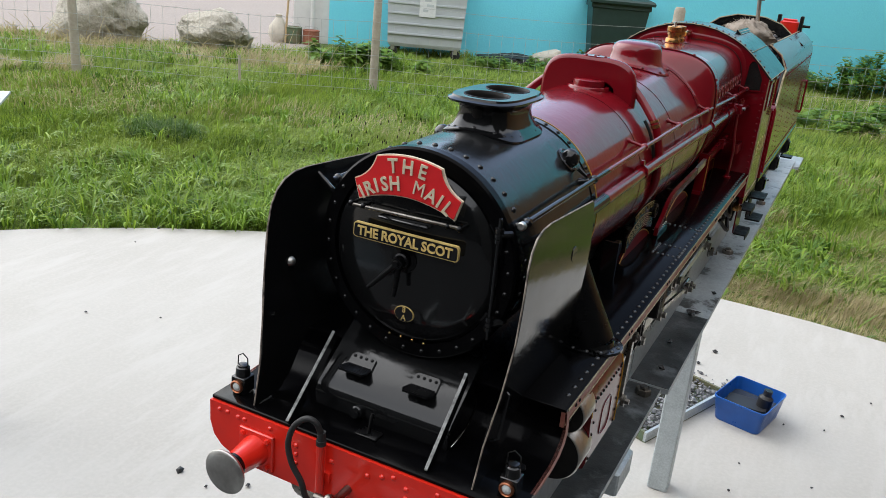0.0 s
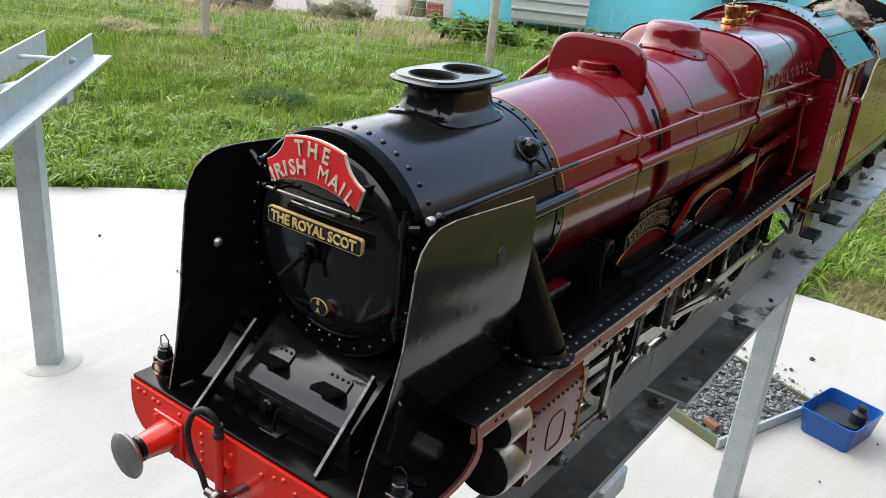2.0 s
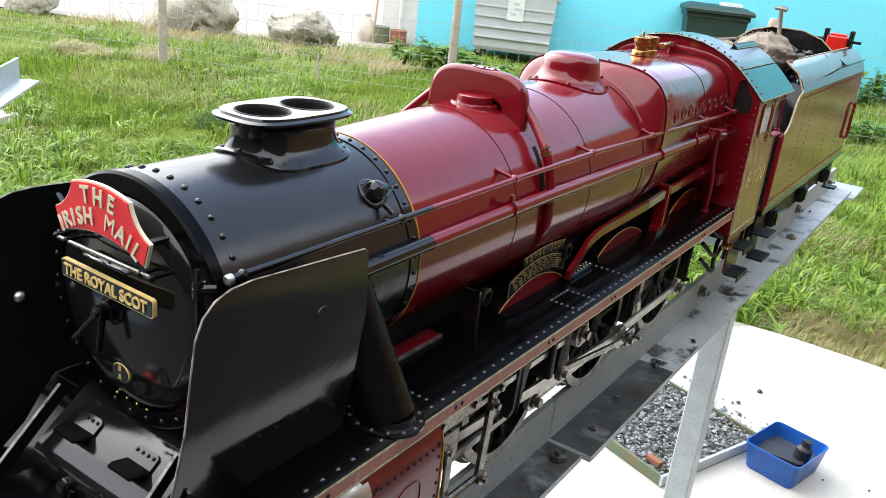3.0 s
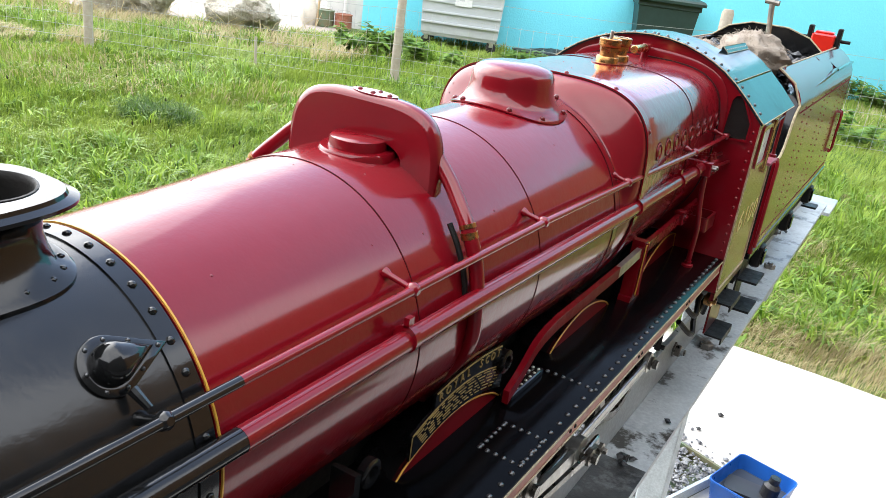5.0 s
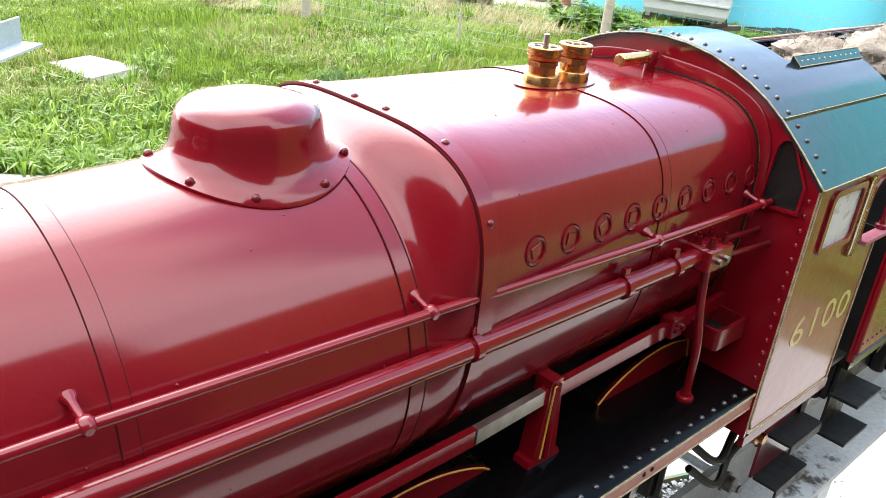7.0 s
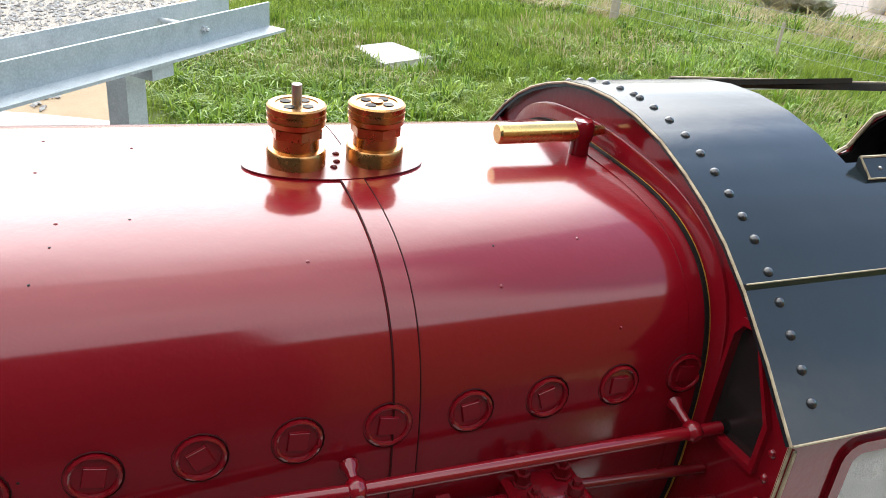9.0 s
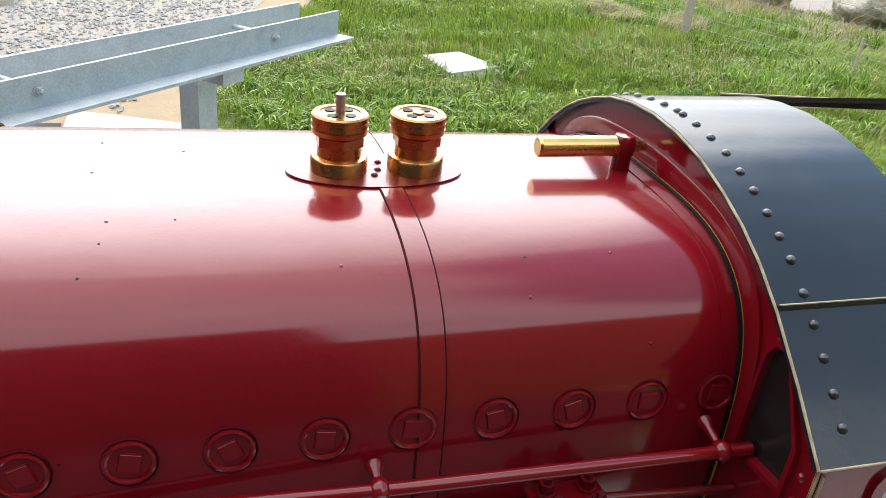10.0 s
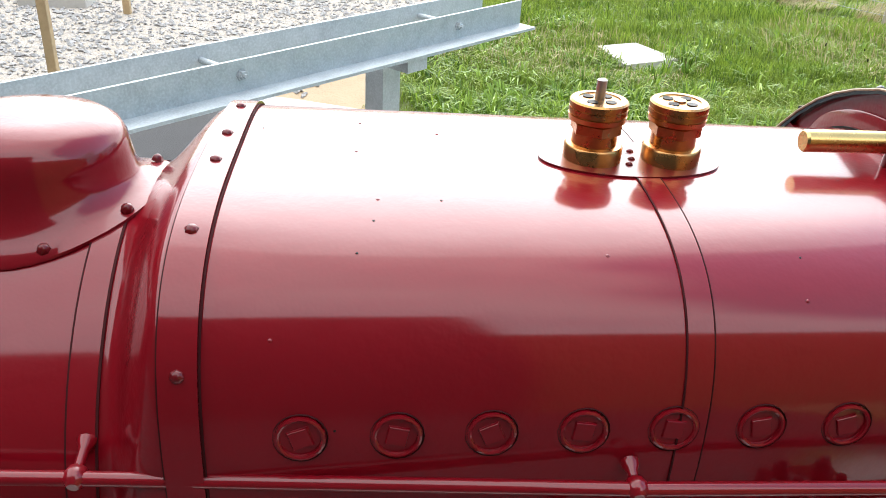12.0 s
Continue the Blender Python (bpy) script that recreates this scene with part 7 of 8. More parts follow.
solo("wall_1", on_wall(G(), 0, 9.5, -0.3, 0.0, -0.2, 4.2), wall_blue, wall_at(0), "long rendered wall painted bright turquoise", kind="structure")
# unseen extra height, added so the roof and smokebox reflect turquoise
solo("wall_5", on_wall(G(), 9.502, 46, -0.3, 0.0, -0.2, 8.6), wall_blue, wall_at(9.5), "taller turquoise wall, its unseen height added for teal reflections", kind="structure")
solo("wall_2", on_wall(G(), -0.62, -0.002, -0.32, -0.05, -0.2, 3.4), wall_white, wall_at(0), "white painted pier at the wall end", kind="structure")
# unseen wall, added and sized so the boiler side reflects dark
solo("wall_3", G().box(4.2, 4.6, -14.0, 2.0, -0.2, 7.0), closing, (4.4, 0, 0), "unseen dark wall added to darken reflections on the boiler side", kind="structure")
# unseen wall, added so the firebox reflects a brown band
solo("wall_6", G().box(4.3, 4.7, 2.002, 16.4, -0.2, 4.6), wall_tan, (4.5, 9, 0), "unseen sandy wall added for the brown band in reflections", kind="structure")
# unseen wall, added and raised to cut sky reflections on the front end
solo("wall_4", G().box(-30, 9.0, -14.4, -14.0, -0.2, 9.0), closing, (0, -14.2, 0), "unseen dark wall added to dim reflections at the front", kind="structure")

# wheeled waste container by the wall
skip = thing("waste_container", wall_at(1.75, 0.6), "grey plastic four-wheeled waste container with a torn notice", "waste container")
U0, U1, O0, O1 = 1.07, 2.34, 0.12, 1.0
rings = []
for z, k in ((0.16, 0.07), (0.22, 0.035), (0.95, 0.0), (1.10, -0.01), (1.12, -0.04), (1.18, -0.04)):
    rings.append([wall_at(u, o, z) for u, o in ((U0 + k, O0 + k), (U1 - k, O0 + k), (U1 - k, O1 - k), (U0 + k, O1 - k))])
part("body", G().loft(rings), bin_grey, skip, smooth=20)
for z in (0.36, 0.52, 0.68, 0.84):
    part("rib", on_wall(G(), U0 + 0.03, U1 - 0.03, O1 - 0.03, O1 + 0.012, z, z + 0.025), bin_grey, skip)
part("lid", G().loft([[wall_at(u, o, z + 0.12 * math.sin(math.pi * (o - O0) / (O1 - O0))) for u, o in [(U0 - 0.04, O0 + (O1 - O0) * i / 8) for i in range(9)] + [(U1 + 0.04, O0 + (O1 - O0) * (8 - i) / 8) for i in range(9)]] for z in (1.18, 1.22)]), bin_grey, skip)
part("notice", on_wall(G(), U0 + 0.52, U0 + 0.78, O1 + 0.013, O1 + 0.018, 0.66, 1.02), paper, skip, "torn white paper notice")
for u, z, w in ((0.60, 0.90, 0.1), (0.63, 0.82, 0.12), (0.58, 0.74, 0.08)):
    part("notice_bar", on_wall(G(), U0 + u, U0 + u + w, O1 + 0.0182, O1 + 0.02, z, z + 0.04), bin_grey, skip)
for u in (U0 + 0.12, U1 - 0.12):
    for o in (O0 + 0.1, O1 - 0.1):
        c = part("castor", G().lathe(wall_at(u, o - 0.02, 0.08), WALL_N, [(0, 0.075), (0.004, 0.08), (0.036, 0.08), (0.04, 0.075)], 18), rubber, skip)
        part("castor_fork", on_wall(G(), u - 0.03, u + 0.03, o - 0.03, o + 0.05, 0.10, 0.18), steel, c)
for u in (U0 - 0.02, U1 + 0.02):
    part("trunnion", G().tube([wall_at(u - 0.05, 0.56, 1.0), wall_at(u + 0.05, 0.56, 1.0)], 0.022, 12), steel, skip)

# dark green bin
wb = thing("wheeled_bin", wall_at(4.96, 0.4), "dark green wheeled bin with a closed lid and paper on top", "bin")
B0, B1 = 4.35, 5.37
rings = [[wall_at(u, o, z) for u, o in ((B0 + k, 0.06 + k * 0.5), (B1 - k, 0.06 + k * 0.5), (B1 - k, 0.72 - k), (B0 + k, 0.72 - k))] for z, k in ((0.03, 0.14), (0.1, 0.13), (1.03, 0.045), (1.04, 0.02), (1.12, 0.02))]
part("body", G().loft(rings), bin_green, wb, smooth=20)
part("lid", G().loft([[wall_at(u, o, z) for u, o in ((B0 - k, 0.03), (B1 + k, 0.03), (B1 + k, 0.76 + k), (B0 - k, 0.76 + k))] for z, k in ((1.12, 0.02), (1.16, 0.025), (1.19, 0.0), (1.235, -0.12))]), bin_green, wb, smooth=25)
part("handle", G().tube([wall_at(B0 + 0.15, 0.02, 1.14), wall_at(B1 - 0.15, 0.02, 1.14)], 0.018, 8), bin_green, wb)
for u in (B0 + 0.1, B1 - 0.16):
    part("wheel", G().lathe(wall_at(u, 0.12, 0.10), WALL_D, [(0, 0.09), (0.005, 0.1), (0.045, 0.1), (0.05, 0.09)], 20), rubber, wb)
solo("folded_paper", G().loft([[wall_at(u, o, z) for u, o in ((4.9, 0.3), (5.25, 0.28), (5.23, 0.5), (4.87, 0.48))] for z in (1.236, 1.28)]), paper, wall_at(5.05, 0.4, 1.235), "crumpled white paper lying on the bin lid", "paper")

# tins and sack at the wall corner
def tin(u, o, r, h, mat, label):
    t = thing("paint_tin", wall_at(u, o), label, "tin", "tins by the wall corner")
    part("can", G().lathe(wall_at(u, o, 0.0), (0, 0, 1), [(-0.015, r), (0, r), (0.004, r * 1.03), (h - 0.02, r), (h - 0.015, r * 1.04), (h, r * 1.04), (h + 0.002, r * 0.9), (h - 0.01, r * 0.86), (h - 0.012, 0)], 24), mat, t)
    part("rim_band", G().lathe(wall_at(u, o, h * 0.5), (0, 0, 1), [(0, r * 1.005), (0.01, r * 1.03), (0.02, r * 1.005)], 24), mat, t)
    part("wire_handle", G().tube([wall_at(u - r, o, h * 0.8), wall_at(u - r * 0.7, o, h * 1.25), wall_at(u + r * 0.7, o, h * 1.25), wall_at(u + r, o, h * 0.8)], 0.004, 5), wire_mat, t)


tin(-0.56, 0.30, 0.15, 0.25, tray_green, "dented tin with green and rust paint")
tin(-0.25, 0.30, 0.14, 0.22, rusty, "rust-red tin with flaking paint")
g = G().lathe(wall_at(-0.80, 0.30, -0.016), (0, 0, 1), [(0, 0.14), (0.12, 0.18), (0.26, 0.16), (0.36, 0.08), (0.40, 0.05), (0.45, 0.055), (0.46, 0.0)], 18)
solo("sack", g, sack, wall_at(-0.80, 0.30, -0.016), "tied off-white sack by the wall corner", "sack")
solo("broom_handle", G().tube([wall_at(-0.66, 0.46, -0.01), wall_at(-0.62, 0.18, 1.5)], 0.018, 8), new_wood, wall_at(-0.66, 0.46, 0), "pale wooden pole leaning on the white pier", "pole")
solo("white_drainpipe", G().tube([wall_at(-0.28, 0.03, -0.02), wall_at(-0.28, 0.03, 2.4)], 0.035, 12), wall_white, wall_at(-0.28, 0.03, 0), "white drainpipe on the pier", "drainpipe")


def lump(name, cx, cy, rx, ry, rz, seed, mat, label, category, group="", z=-0.03, rough=0.45, n=72, m=44):
    """A rough boulder or heap, part sunk into the ground: a block cut by many planes and roughened."""
    g = G()
    rp = random.Random(seed)
    planes = [(Vector((rp.gauss(0, 1), rp.gauss(0, 1), rp.gauss(0, 1))).normalized(), rp.uniform(0.72, 1.0)) for _ in range(22)]
    for j in range(m + 1):
        for i in range(n):
            a, b = 2 * math.pi * i / n, math.pi * j / m
            d = Vector((math.cos(a) * math.sin(b), math.sin(a) * math.sin(b), math.cos(b)))
            cut = sum((max(d.dot(nrm), 0.0) / h) ** 14 for nrm, h in planes) ** (-1 / 14)
            q = d * cut
            k = 1 + rough * 0.3 * noise.noise(d * 1.6 + Vector((seed, 0, 0))) + rough * 0.22 * noise.noise(d * 5 + Vector((0, seed, 0))) + rough * 0.14 * noise.noise(d * 12)
            k += rough * 0.07 * noise.noise(d * 26) - rough * 0.25 * max(0.0, 0.12 - abs(noise.noise(d * 3.1 + Vector((seed, seed, 0))))) 
            g.v.append((cx + rx * q.x * k, cy + ry * q.y * k, z + rz * (0.55 + q.z * k * 0.75)))
    for j in range(m):
        for i in range(n):
            g.f.append((j * n + i, j * n + (i + 1) % n, (j + 1) * n + (i + 1) % n, (j + 1) * n + i))
    return solo(name, g, mat, (cx, cy, z), label, category, group, smooth=50)


lump("boulder", -8.55, 9.15, 0.68, 0.40, 0.47, 2, stone, "long low limestone boulder beyond the fence", "boulder", "boulders along the yard edge")
lump("boulder", -9.88, 8.32, 0.76, 0.45, 0.86, 5, stone, "tall rough limestone boulder beyond the fence", "boulder", "boulders along the yard edge")
lump("boulder", -12.4, 7.2, 0.45, 0.4, 0.5, 9, stone, "grey limestone boulder at the yard edge", "boulder", "boulders along the yard edge")
p = wall_at(3.2, 0.55)
lump("plastic_sheet", p[0], p[1], 0.55, 0.3, 0.16, 4, tar, "crumpled black plastic sheet by the wall", "plastic sheet", rough=0.5)
p = wall_at(3.75, 0.75)
lump("sack", p[0], p[1], 0.36, 0.24, 0.26, 6, sack, "slumped pale sack by the wall", "sack", rough=0.3)

# wire fence
FD = Vector((0.884, 0.468, 0))
FO = Vector((-4.82, 7.78, GROUND))
fence = thing("wire_fence", tuple(FO), "stock fence of wire netting on weathered wooden posts", "fence")
r6 = random.Random(6)
for k in range(-3, 4):
    b = FO + FD * (3.48 * k)
    lean = Vector((r6.uniform(-0.02, 0.02), r6.uniform(-0.02, 0.02), 0))
    top = 1.28 if k != 1 else 1.36
    rr = 0.052 if k != 1 else 0.07
    prof = [b + lean * t + Vector((0, 0, top * t)) for t in (-0.1, 0.1, 0.5, 0.97, 1.0)]
    part("fence_post", G().tube(prof, [rr * 1.05, rr, rr * 0.97, rr * 0.93, rr * 0.7], 14), post_wood, fence)
A, B = FO - FD * 10.44, FO + FD * 10.44
for i, z in enumerate((0.12, 0.24, 0.37, 0.52, 0.70, 0.90, 1.12)):
    pts = []
    for k in range(49):
        t = k / 48
        sag = -0.03 * math.sin(math.pi * ((t * 6) % 1)) * (0.4 + 0.2 * i)
        pts.append(A.lerp(B, t) + Vector((0.055 * WALL_N.x, 0.055 * WALL_N.y, z + sag + 0.01 * noise.noise((t * 40, i, 0)))))
    part("line_wire", G().tube(pts, 0.0028, 4), wire_mat, fence)
g = G()
for k in range(150):
    b = A.lerp(B, (k + 0.5) / 150) + 0.055 * WALL_N
    g.tube([b + Vector((0.01 * noise.noise((k, 0, 0)), 0, 0.10)), b + Vector((0.01 * noise.noise((k, 4, 0)), 0, 0.5)), b + Vector((0, 0, 0.88))], 0.0019, 3)
tagged(part("netting", g, wire_mat, fence), kind="stuff")
solo("fence_stake", G().tube([(-6.17, 7.0, -0.05), (-6.19, 7.01, 0.36)], 0.016, 8), post_wood, (-6.17, 7.0, GROUND), "short wooden stake holding the netting", "stake")

# slab in the grass, pale posts and paving by the gravel
g = G().loft([[(x, y, z) for x, y in ((-6.51, 2.77), (-5.94, 2.86), (-6.17, 3.366), (-6.67, 3.15))] for z in (-0.05, 0.03)])
solo("concrete_slab", g, concrete, (-6.32, 3.05, GROUND), "pale concrete slab lying in the grass", "slab")
for x, y in ((-5.2, -1.23), (-7.3, -1.3)):
    solo("wooden_stake", G().box(x - 0.03, x + 0.03, y - 0.03, y + 0.03, -0.05, 1.3, 0.004), new_wood, (x, y, GROUND), "square pale softwood stake in the gravel", "stake", "stakes in the gravel")
for x, y in ((-8.6, -1.0), (-7.9, -2.0)):
    solo("paving_block", G().box(x - 0.45, x + 0.45, y - 0.3, y + 0.3, -0.04, 0.07, 0.01), concrete, (x, y, -0.03), "pale paving slab lying on the gravel", "slab", "slabs on the gravel")
rg = random.Random(12)
spots = []
while len(spots) < 9000:
    x, y = rg.uniform(-12.0, -4.95), rg.uniform(-3.0, 2.4)
    if y < 0.55 + 0.30 * (-5.5 - x) and (x - PAD_X) ** 2 + (y - PAD_Y) ** 2 > 5.45 ** 2:
        spots.append((x, y, -0.012))
solo("gravel_stones", scatter_stones("gravel_stones", spots, 0.010, 0.036, None, "", "", seed=3), gravel_stone, (-8, 0, -0.02), "grey and buff gravel stones", "gravel", kind="stuff", smooth=0)

# ash tray of clinker under the track
TA, TB = Vector((0.352, 0.936, 0)), Vector((-0.936, 0.352, 0))
TP = Vector((-0.094, 2.231, 0))
tr = thing("ash_tray", tuple(TP), "shallow green steel tray full of grey clinker on the concrete", "tray")
quad = lambda a0, a1, b0, b1, z0, z1: G().loft([[TP + TA * a + TB * b + Vector((0, 0, z)) for a, b in ((a0, b0), (a1, b0), (a1, b1), (a0, b1))] for z in (z0, z1)])
part("floor", quad(0, 0.6, 0, 0.55, 0.001, 0.005), tray_green, tr)
for q in ((0, 0.6, 0, 0.012), (0, 0.6, 0.538, 0.55), (0, 0.012, 0.012, 0.538), (0.588, 0.6, 0.012, 0.538)):
    part("side", quad(*q, 0.0052, 0.045), galvanised if q[3] == 0.012 else tray_green, tr)
rc = random.Random(2)
spots = []
for _ in range(2300):
    a, b = rc.uniform(0.02, 0.58), rc.uniform(0.02, 0.53)
    spots.append(tuple(TP + TA * a + TB * b + Vector((0, 0, 0.012 + 0.035 * rc.random()))))
for _ in range(110):
    a, b = rc.gauss(0.66, 0.07), rc.gauss(0.2, 0.16)
    spots.append(tuple(TP + TA * a + TB * b + Vector((0, 0, 0.006))))
part("clinker", scatter_stones("clinker", spots, 0.005, 0.016, None, "", "", seed=5), clinker, tr, "", 0)
tr.children[-1]["kind"] = "stuff"
solo("brick_bat", quad(0.03, 0.055, 0.05, 0.11, 0.045, 0.062), brick_orange, tuple(TP + TA * 0.05 + TB * 0.07 + Vector((0, 0, 0.045))), "broken orange firebrick on the clinker", "brick")

# blue tub
BX = Matrix.Translation((0.222, 2.69, 0)) @ Matrix.Rotation(radians(-14), 4, "Z") @ Matrix.Scale(0.91, 4)
tub = thing("plastic_tub", (0.222, 2.69, 0), "blue plastic tub holding sooty water on the concrete", "tub")
tubring = lambda hx, hy, z, r=0.025: [BX @ Vector((x, y, z)) for x, y in round_box(-hx, hx, -hy, hy, r, 4)]
part("shell", G().loft([tubring(0.100, 0.122, 0.0), tubring(0.104, 0.126, 0.006), tubring(0.118, 0.141, 0.112), tubring(0.1205, 0.1435, 0.114), tubring(0.1205, 0.1435, 0.121), tubring(0.1165, 0.1395, 0.121), tubring(0.101, 0.123, 0.01)]), blue_plastic, tub, smooth=50)
part("water", G().loft([tubring(0.1035, 0.1255, 0.02), tubring(0.1085, 0.1305, 0.06)]), water_dark, tub)
bt = BX @ Vector((0.055, 0.03, 0.062))
solo("oil_bottle", G().lathe(bt, (0.1, 0.05, 1), [(0, 0.03), (0.05, 0.03), (0.058, 0.022), (0.062, 0.018), (0.085, 0.018), (0.086, 0.0)], 20), coal, tuple(bt), "short black bottle standing in the tub", "bottle")
sb = BX @ Vector((-0.02, 0.0, 0.062))
solo("sponge", G().loft([[sb + Vector((x, y, z)) for x, y in round_box(-0.07, 0.09, -0.05, 0.05, 0.02)] for z in (0, 0.012)]), tar, tuple(sb), "flat black rag floating in the tub", "rag")
rb = random.Random(21)
for k in range(26):
    x, y = (rb.uniform(-3.6, -0.8), rb.uniform(0.6, 3.0)) if k > 12 else (rb.uniform(-0.2, 0.7), rb.uniform(1.9, 3.6))
    solo("coal_crumb", scatter_stones("c", [(x, y, 0.006)], 0.006, 0.017, None, "", "", seed=k), coal, (x, y, 0), "small lump of coal on the concrete", "coal", "coal crumbs on the concrete", smooth=0)
for k, (x, y) in enumerate(((0.128, 0.83), (0.137, 0.99), (0.132, 1.003), (0.145, 1.01), (0.14, 0.71), (0.155, 1.15), (0.12, 2.4))):
    solo("coal_crumb", scatter_stones("c", [(x, y, FLANGE + 0.005)], 0.006, 0.013, None, "", "", seed=k + 60), coal, (x, y, FLANGE), "small lump of coal on the track flange", "coal", "coal crumbs on the track", smooth=0)


# ---- grass and weeds ----
def grows(x, y):
    """Where grass stands: off the concrete, the gravel and the yard, in front of the wall."""
    pad = (~((x > 1.19) & (y < 2.38))) & (~((x > 1.88) & (y < 3.32))) & (y > 0.14) & (((x - PAD_X) ** 2 + (y - PAD_Y) ** 2 > (PAD_R + 0.015) ** 2) | (x > 1.86))
    wall = (x - WALL_O.x) * WALL_N.x + (y - WALL_O.y) * WALL_N.y > 0.05
    yard_ = ~(((y - 9.75) > 0.80 * (x + 8.5)) & (x < -7.6))
    grav = ~((y < 0.95 + 0.33 * (-5.4 - x) + 0.1 * np.sin(7 * x)) & (x < -4.3))
    slab_ = ~((np.abs(x + 6.32) < 0.34) & (np.abs(y - 3.04 - 0.25 * (x + 6.32)) < 0.23))
    return pad & wall & yard_ & grav & slab_


def wavy(x, y, f, seed):
    r = np.random.RandomState(seed)
    out = np.zeros_like(x)
    for _ in range(7):
        a, p, k = r.uniform(0, 6.28), r.uniform(0, 6.28), f * r.uniform(0.5, 1.9)
        out += np.sin(k * (x * np.cos(a) + y * np.sin(a)) + p)
    return out / 7 ** 0.5 / 1.2


def near_strip(x, y):
    """The withered strip along the pad edge."""
    e = np.hypot(x - PAD_X, y - PAD_Y) - PAD_R
    return (e < 0.42 + 0.15 * wavy(x, y, 5, 83)) & (x > -0.25) & (x < 2.2) & (y > 2.7)


def blades(count, seed, box, length, width, dry=False, keep=None):
    """Arrays of corners and faces for many bent blades."""
    r = np.random.RandomState(seed)
    x, y = r.uniform(box[0], box[1], count), r.uniform(box[2], box[3], count)
    ok = grows(x, y)
    if keep is not None:
        ok &= keep(x, y, r)
    else:
        ok &= ~near_strip(x, y) | (r.uniform(0, 1, count) < 0.35)
    dist = np.hypot(x - 0.3, y + 0.2)
    ok &= r.uniform(0, 1, count) < np.clip(6.5 / dist, 0, 1) ** 1.5
    x, y, dist = x[ok], y[ok], dist[ok]
    n = len(x)
    clump = wavy(x, y, 3.2, 5) * 0.55 + wavy(x, y, 9, 6) * 0.45
    edge = np.clip((np.hypot(x - PAD_X, y - PAD_Y) - PAD_R) / 0.35, 0.35, 1)
    ln = length * (0.55 + 0.6 * r.uniform(0, 1, n)) * (1 + 0.55 * clump) * np.where(y > 0.1, edge, 1)
    ln = np.clip(ln, 0.02, None)
    wd = width * (0.7 + 0.6 * r.uniform(0, 1, n)) * np.clip(dist / 5, 0.8, 1.9)
    wind = 0.6 + 1.5 * wavy(x, y, 0.9, 8) + 0.8 * r.normal(0, 1, n)
    bend = ln * np.clip(0.70 + 0.22 * r.normal(0, 1, n) + 0.25 * wavy(x, y, 2.0, 9), 0.1, 1.1)
    ux, uy = np.cos(wind), np.sin(wind)
    face = wind + math.pi / 2 + 0.5 * r.normal(0, 1, n)
    sx, sy = np.cos(face) * wd / 2, np.sin(face) * wd / 2
    z0 = np.full(n, GROUND - 0.005)
    v = np.empty((n, 5, 3))
    v[:, 0] = np.stack([x - sx, y - sy, z0], 1)
    v[:, 1] = np.stack([x + sx, y + sy, z0], 1)
    mx, my, mz = x + ux * bend * 0.3, y + uy * bend * 0.3, z0 + ln * 0.62
    v[:, 2] = np.stack([mx + sx * 0.8, my + sy * 0.8, mz], 1)
    v[:, 3] = np.stack([mx - sx * 0.8, my - sy * 0.8, mz], 1)
    v[:, 4] = np.stack([x + ux * bend, y + uy * bend, z0 + np.sqrt(np.clip(ln ** 2 - (bend * 0.8) ** 2, (ln * 0.35) ** 2, None))], 1)
    return v


def blade_object(name, v, mat, label, category):
    n = len(v)
    me = bpy.data.meshes.new(name)
    me.vertices.add(n * 5)
    me.vertices.foreach_set("co", v.reshape(-1))
    base = (np.arange(n) * 5)[:, None]
    loops = (base + np.array([0, 1, 2, 3, 3, 2, 4])).reshape(-1)
    me.loops.add(n * 7)
    me.loops.foreach_set("vertex_index", loops.astype(np.int32))
    me.polygons.add(n * 2)
    start = ((np.arange(n) * 7)[:, None] + np.array([0, 4])).reshape(-1)
    me.polygons.foreach_set("loop_start", start.astype(np.int32))
    me.materials.append(mat)
    me.update(calc_edges=True)
    me.validate()
    return tagged(new(name, me), label, category, kind="stuff")


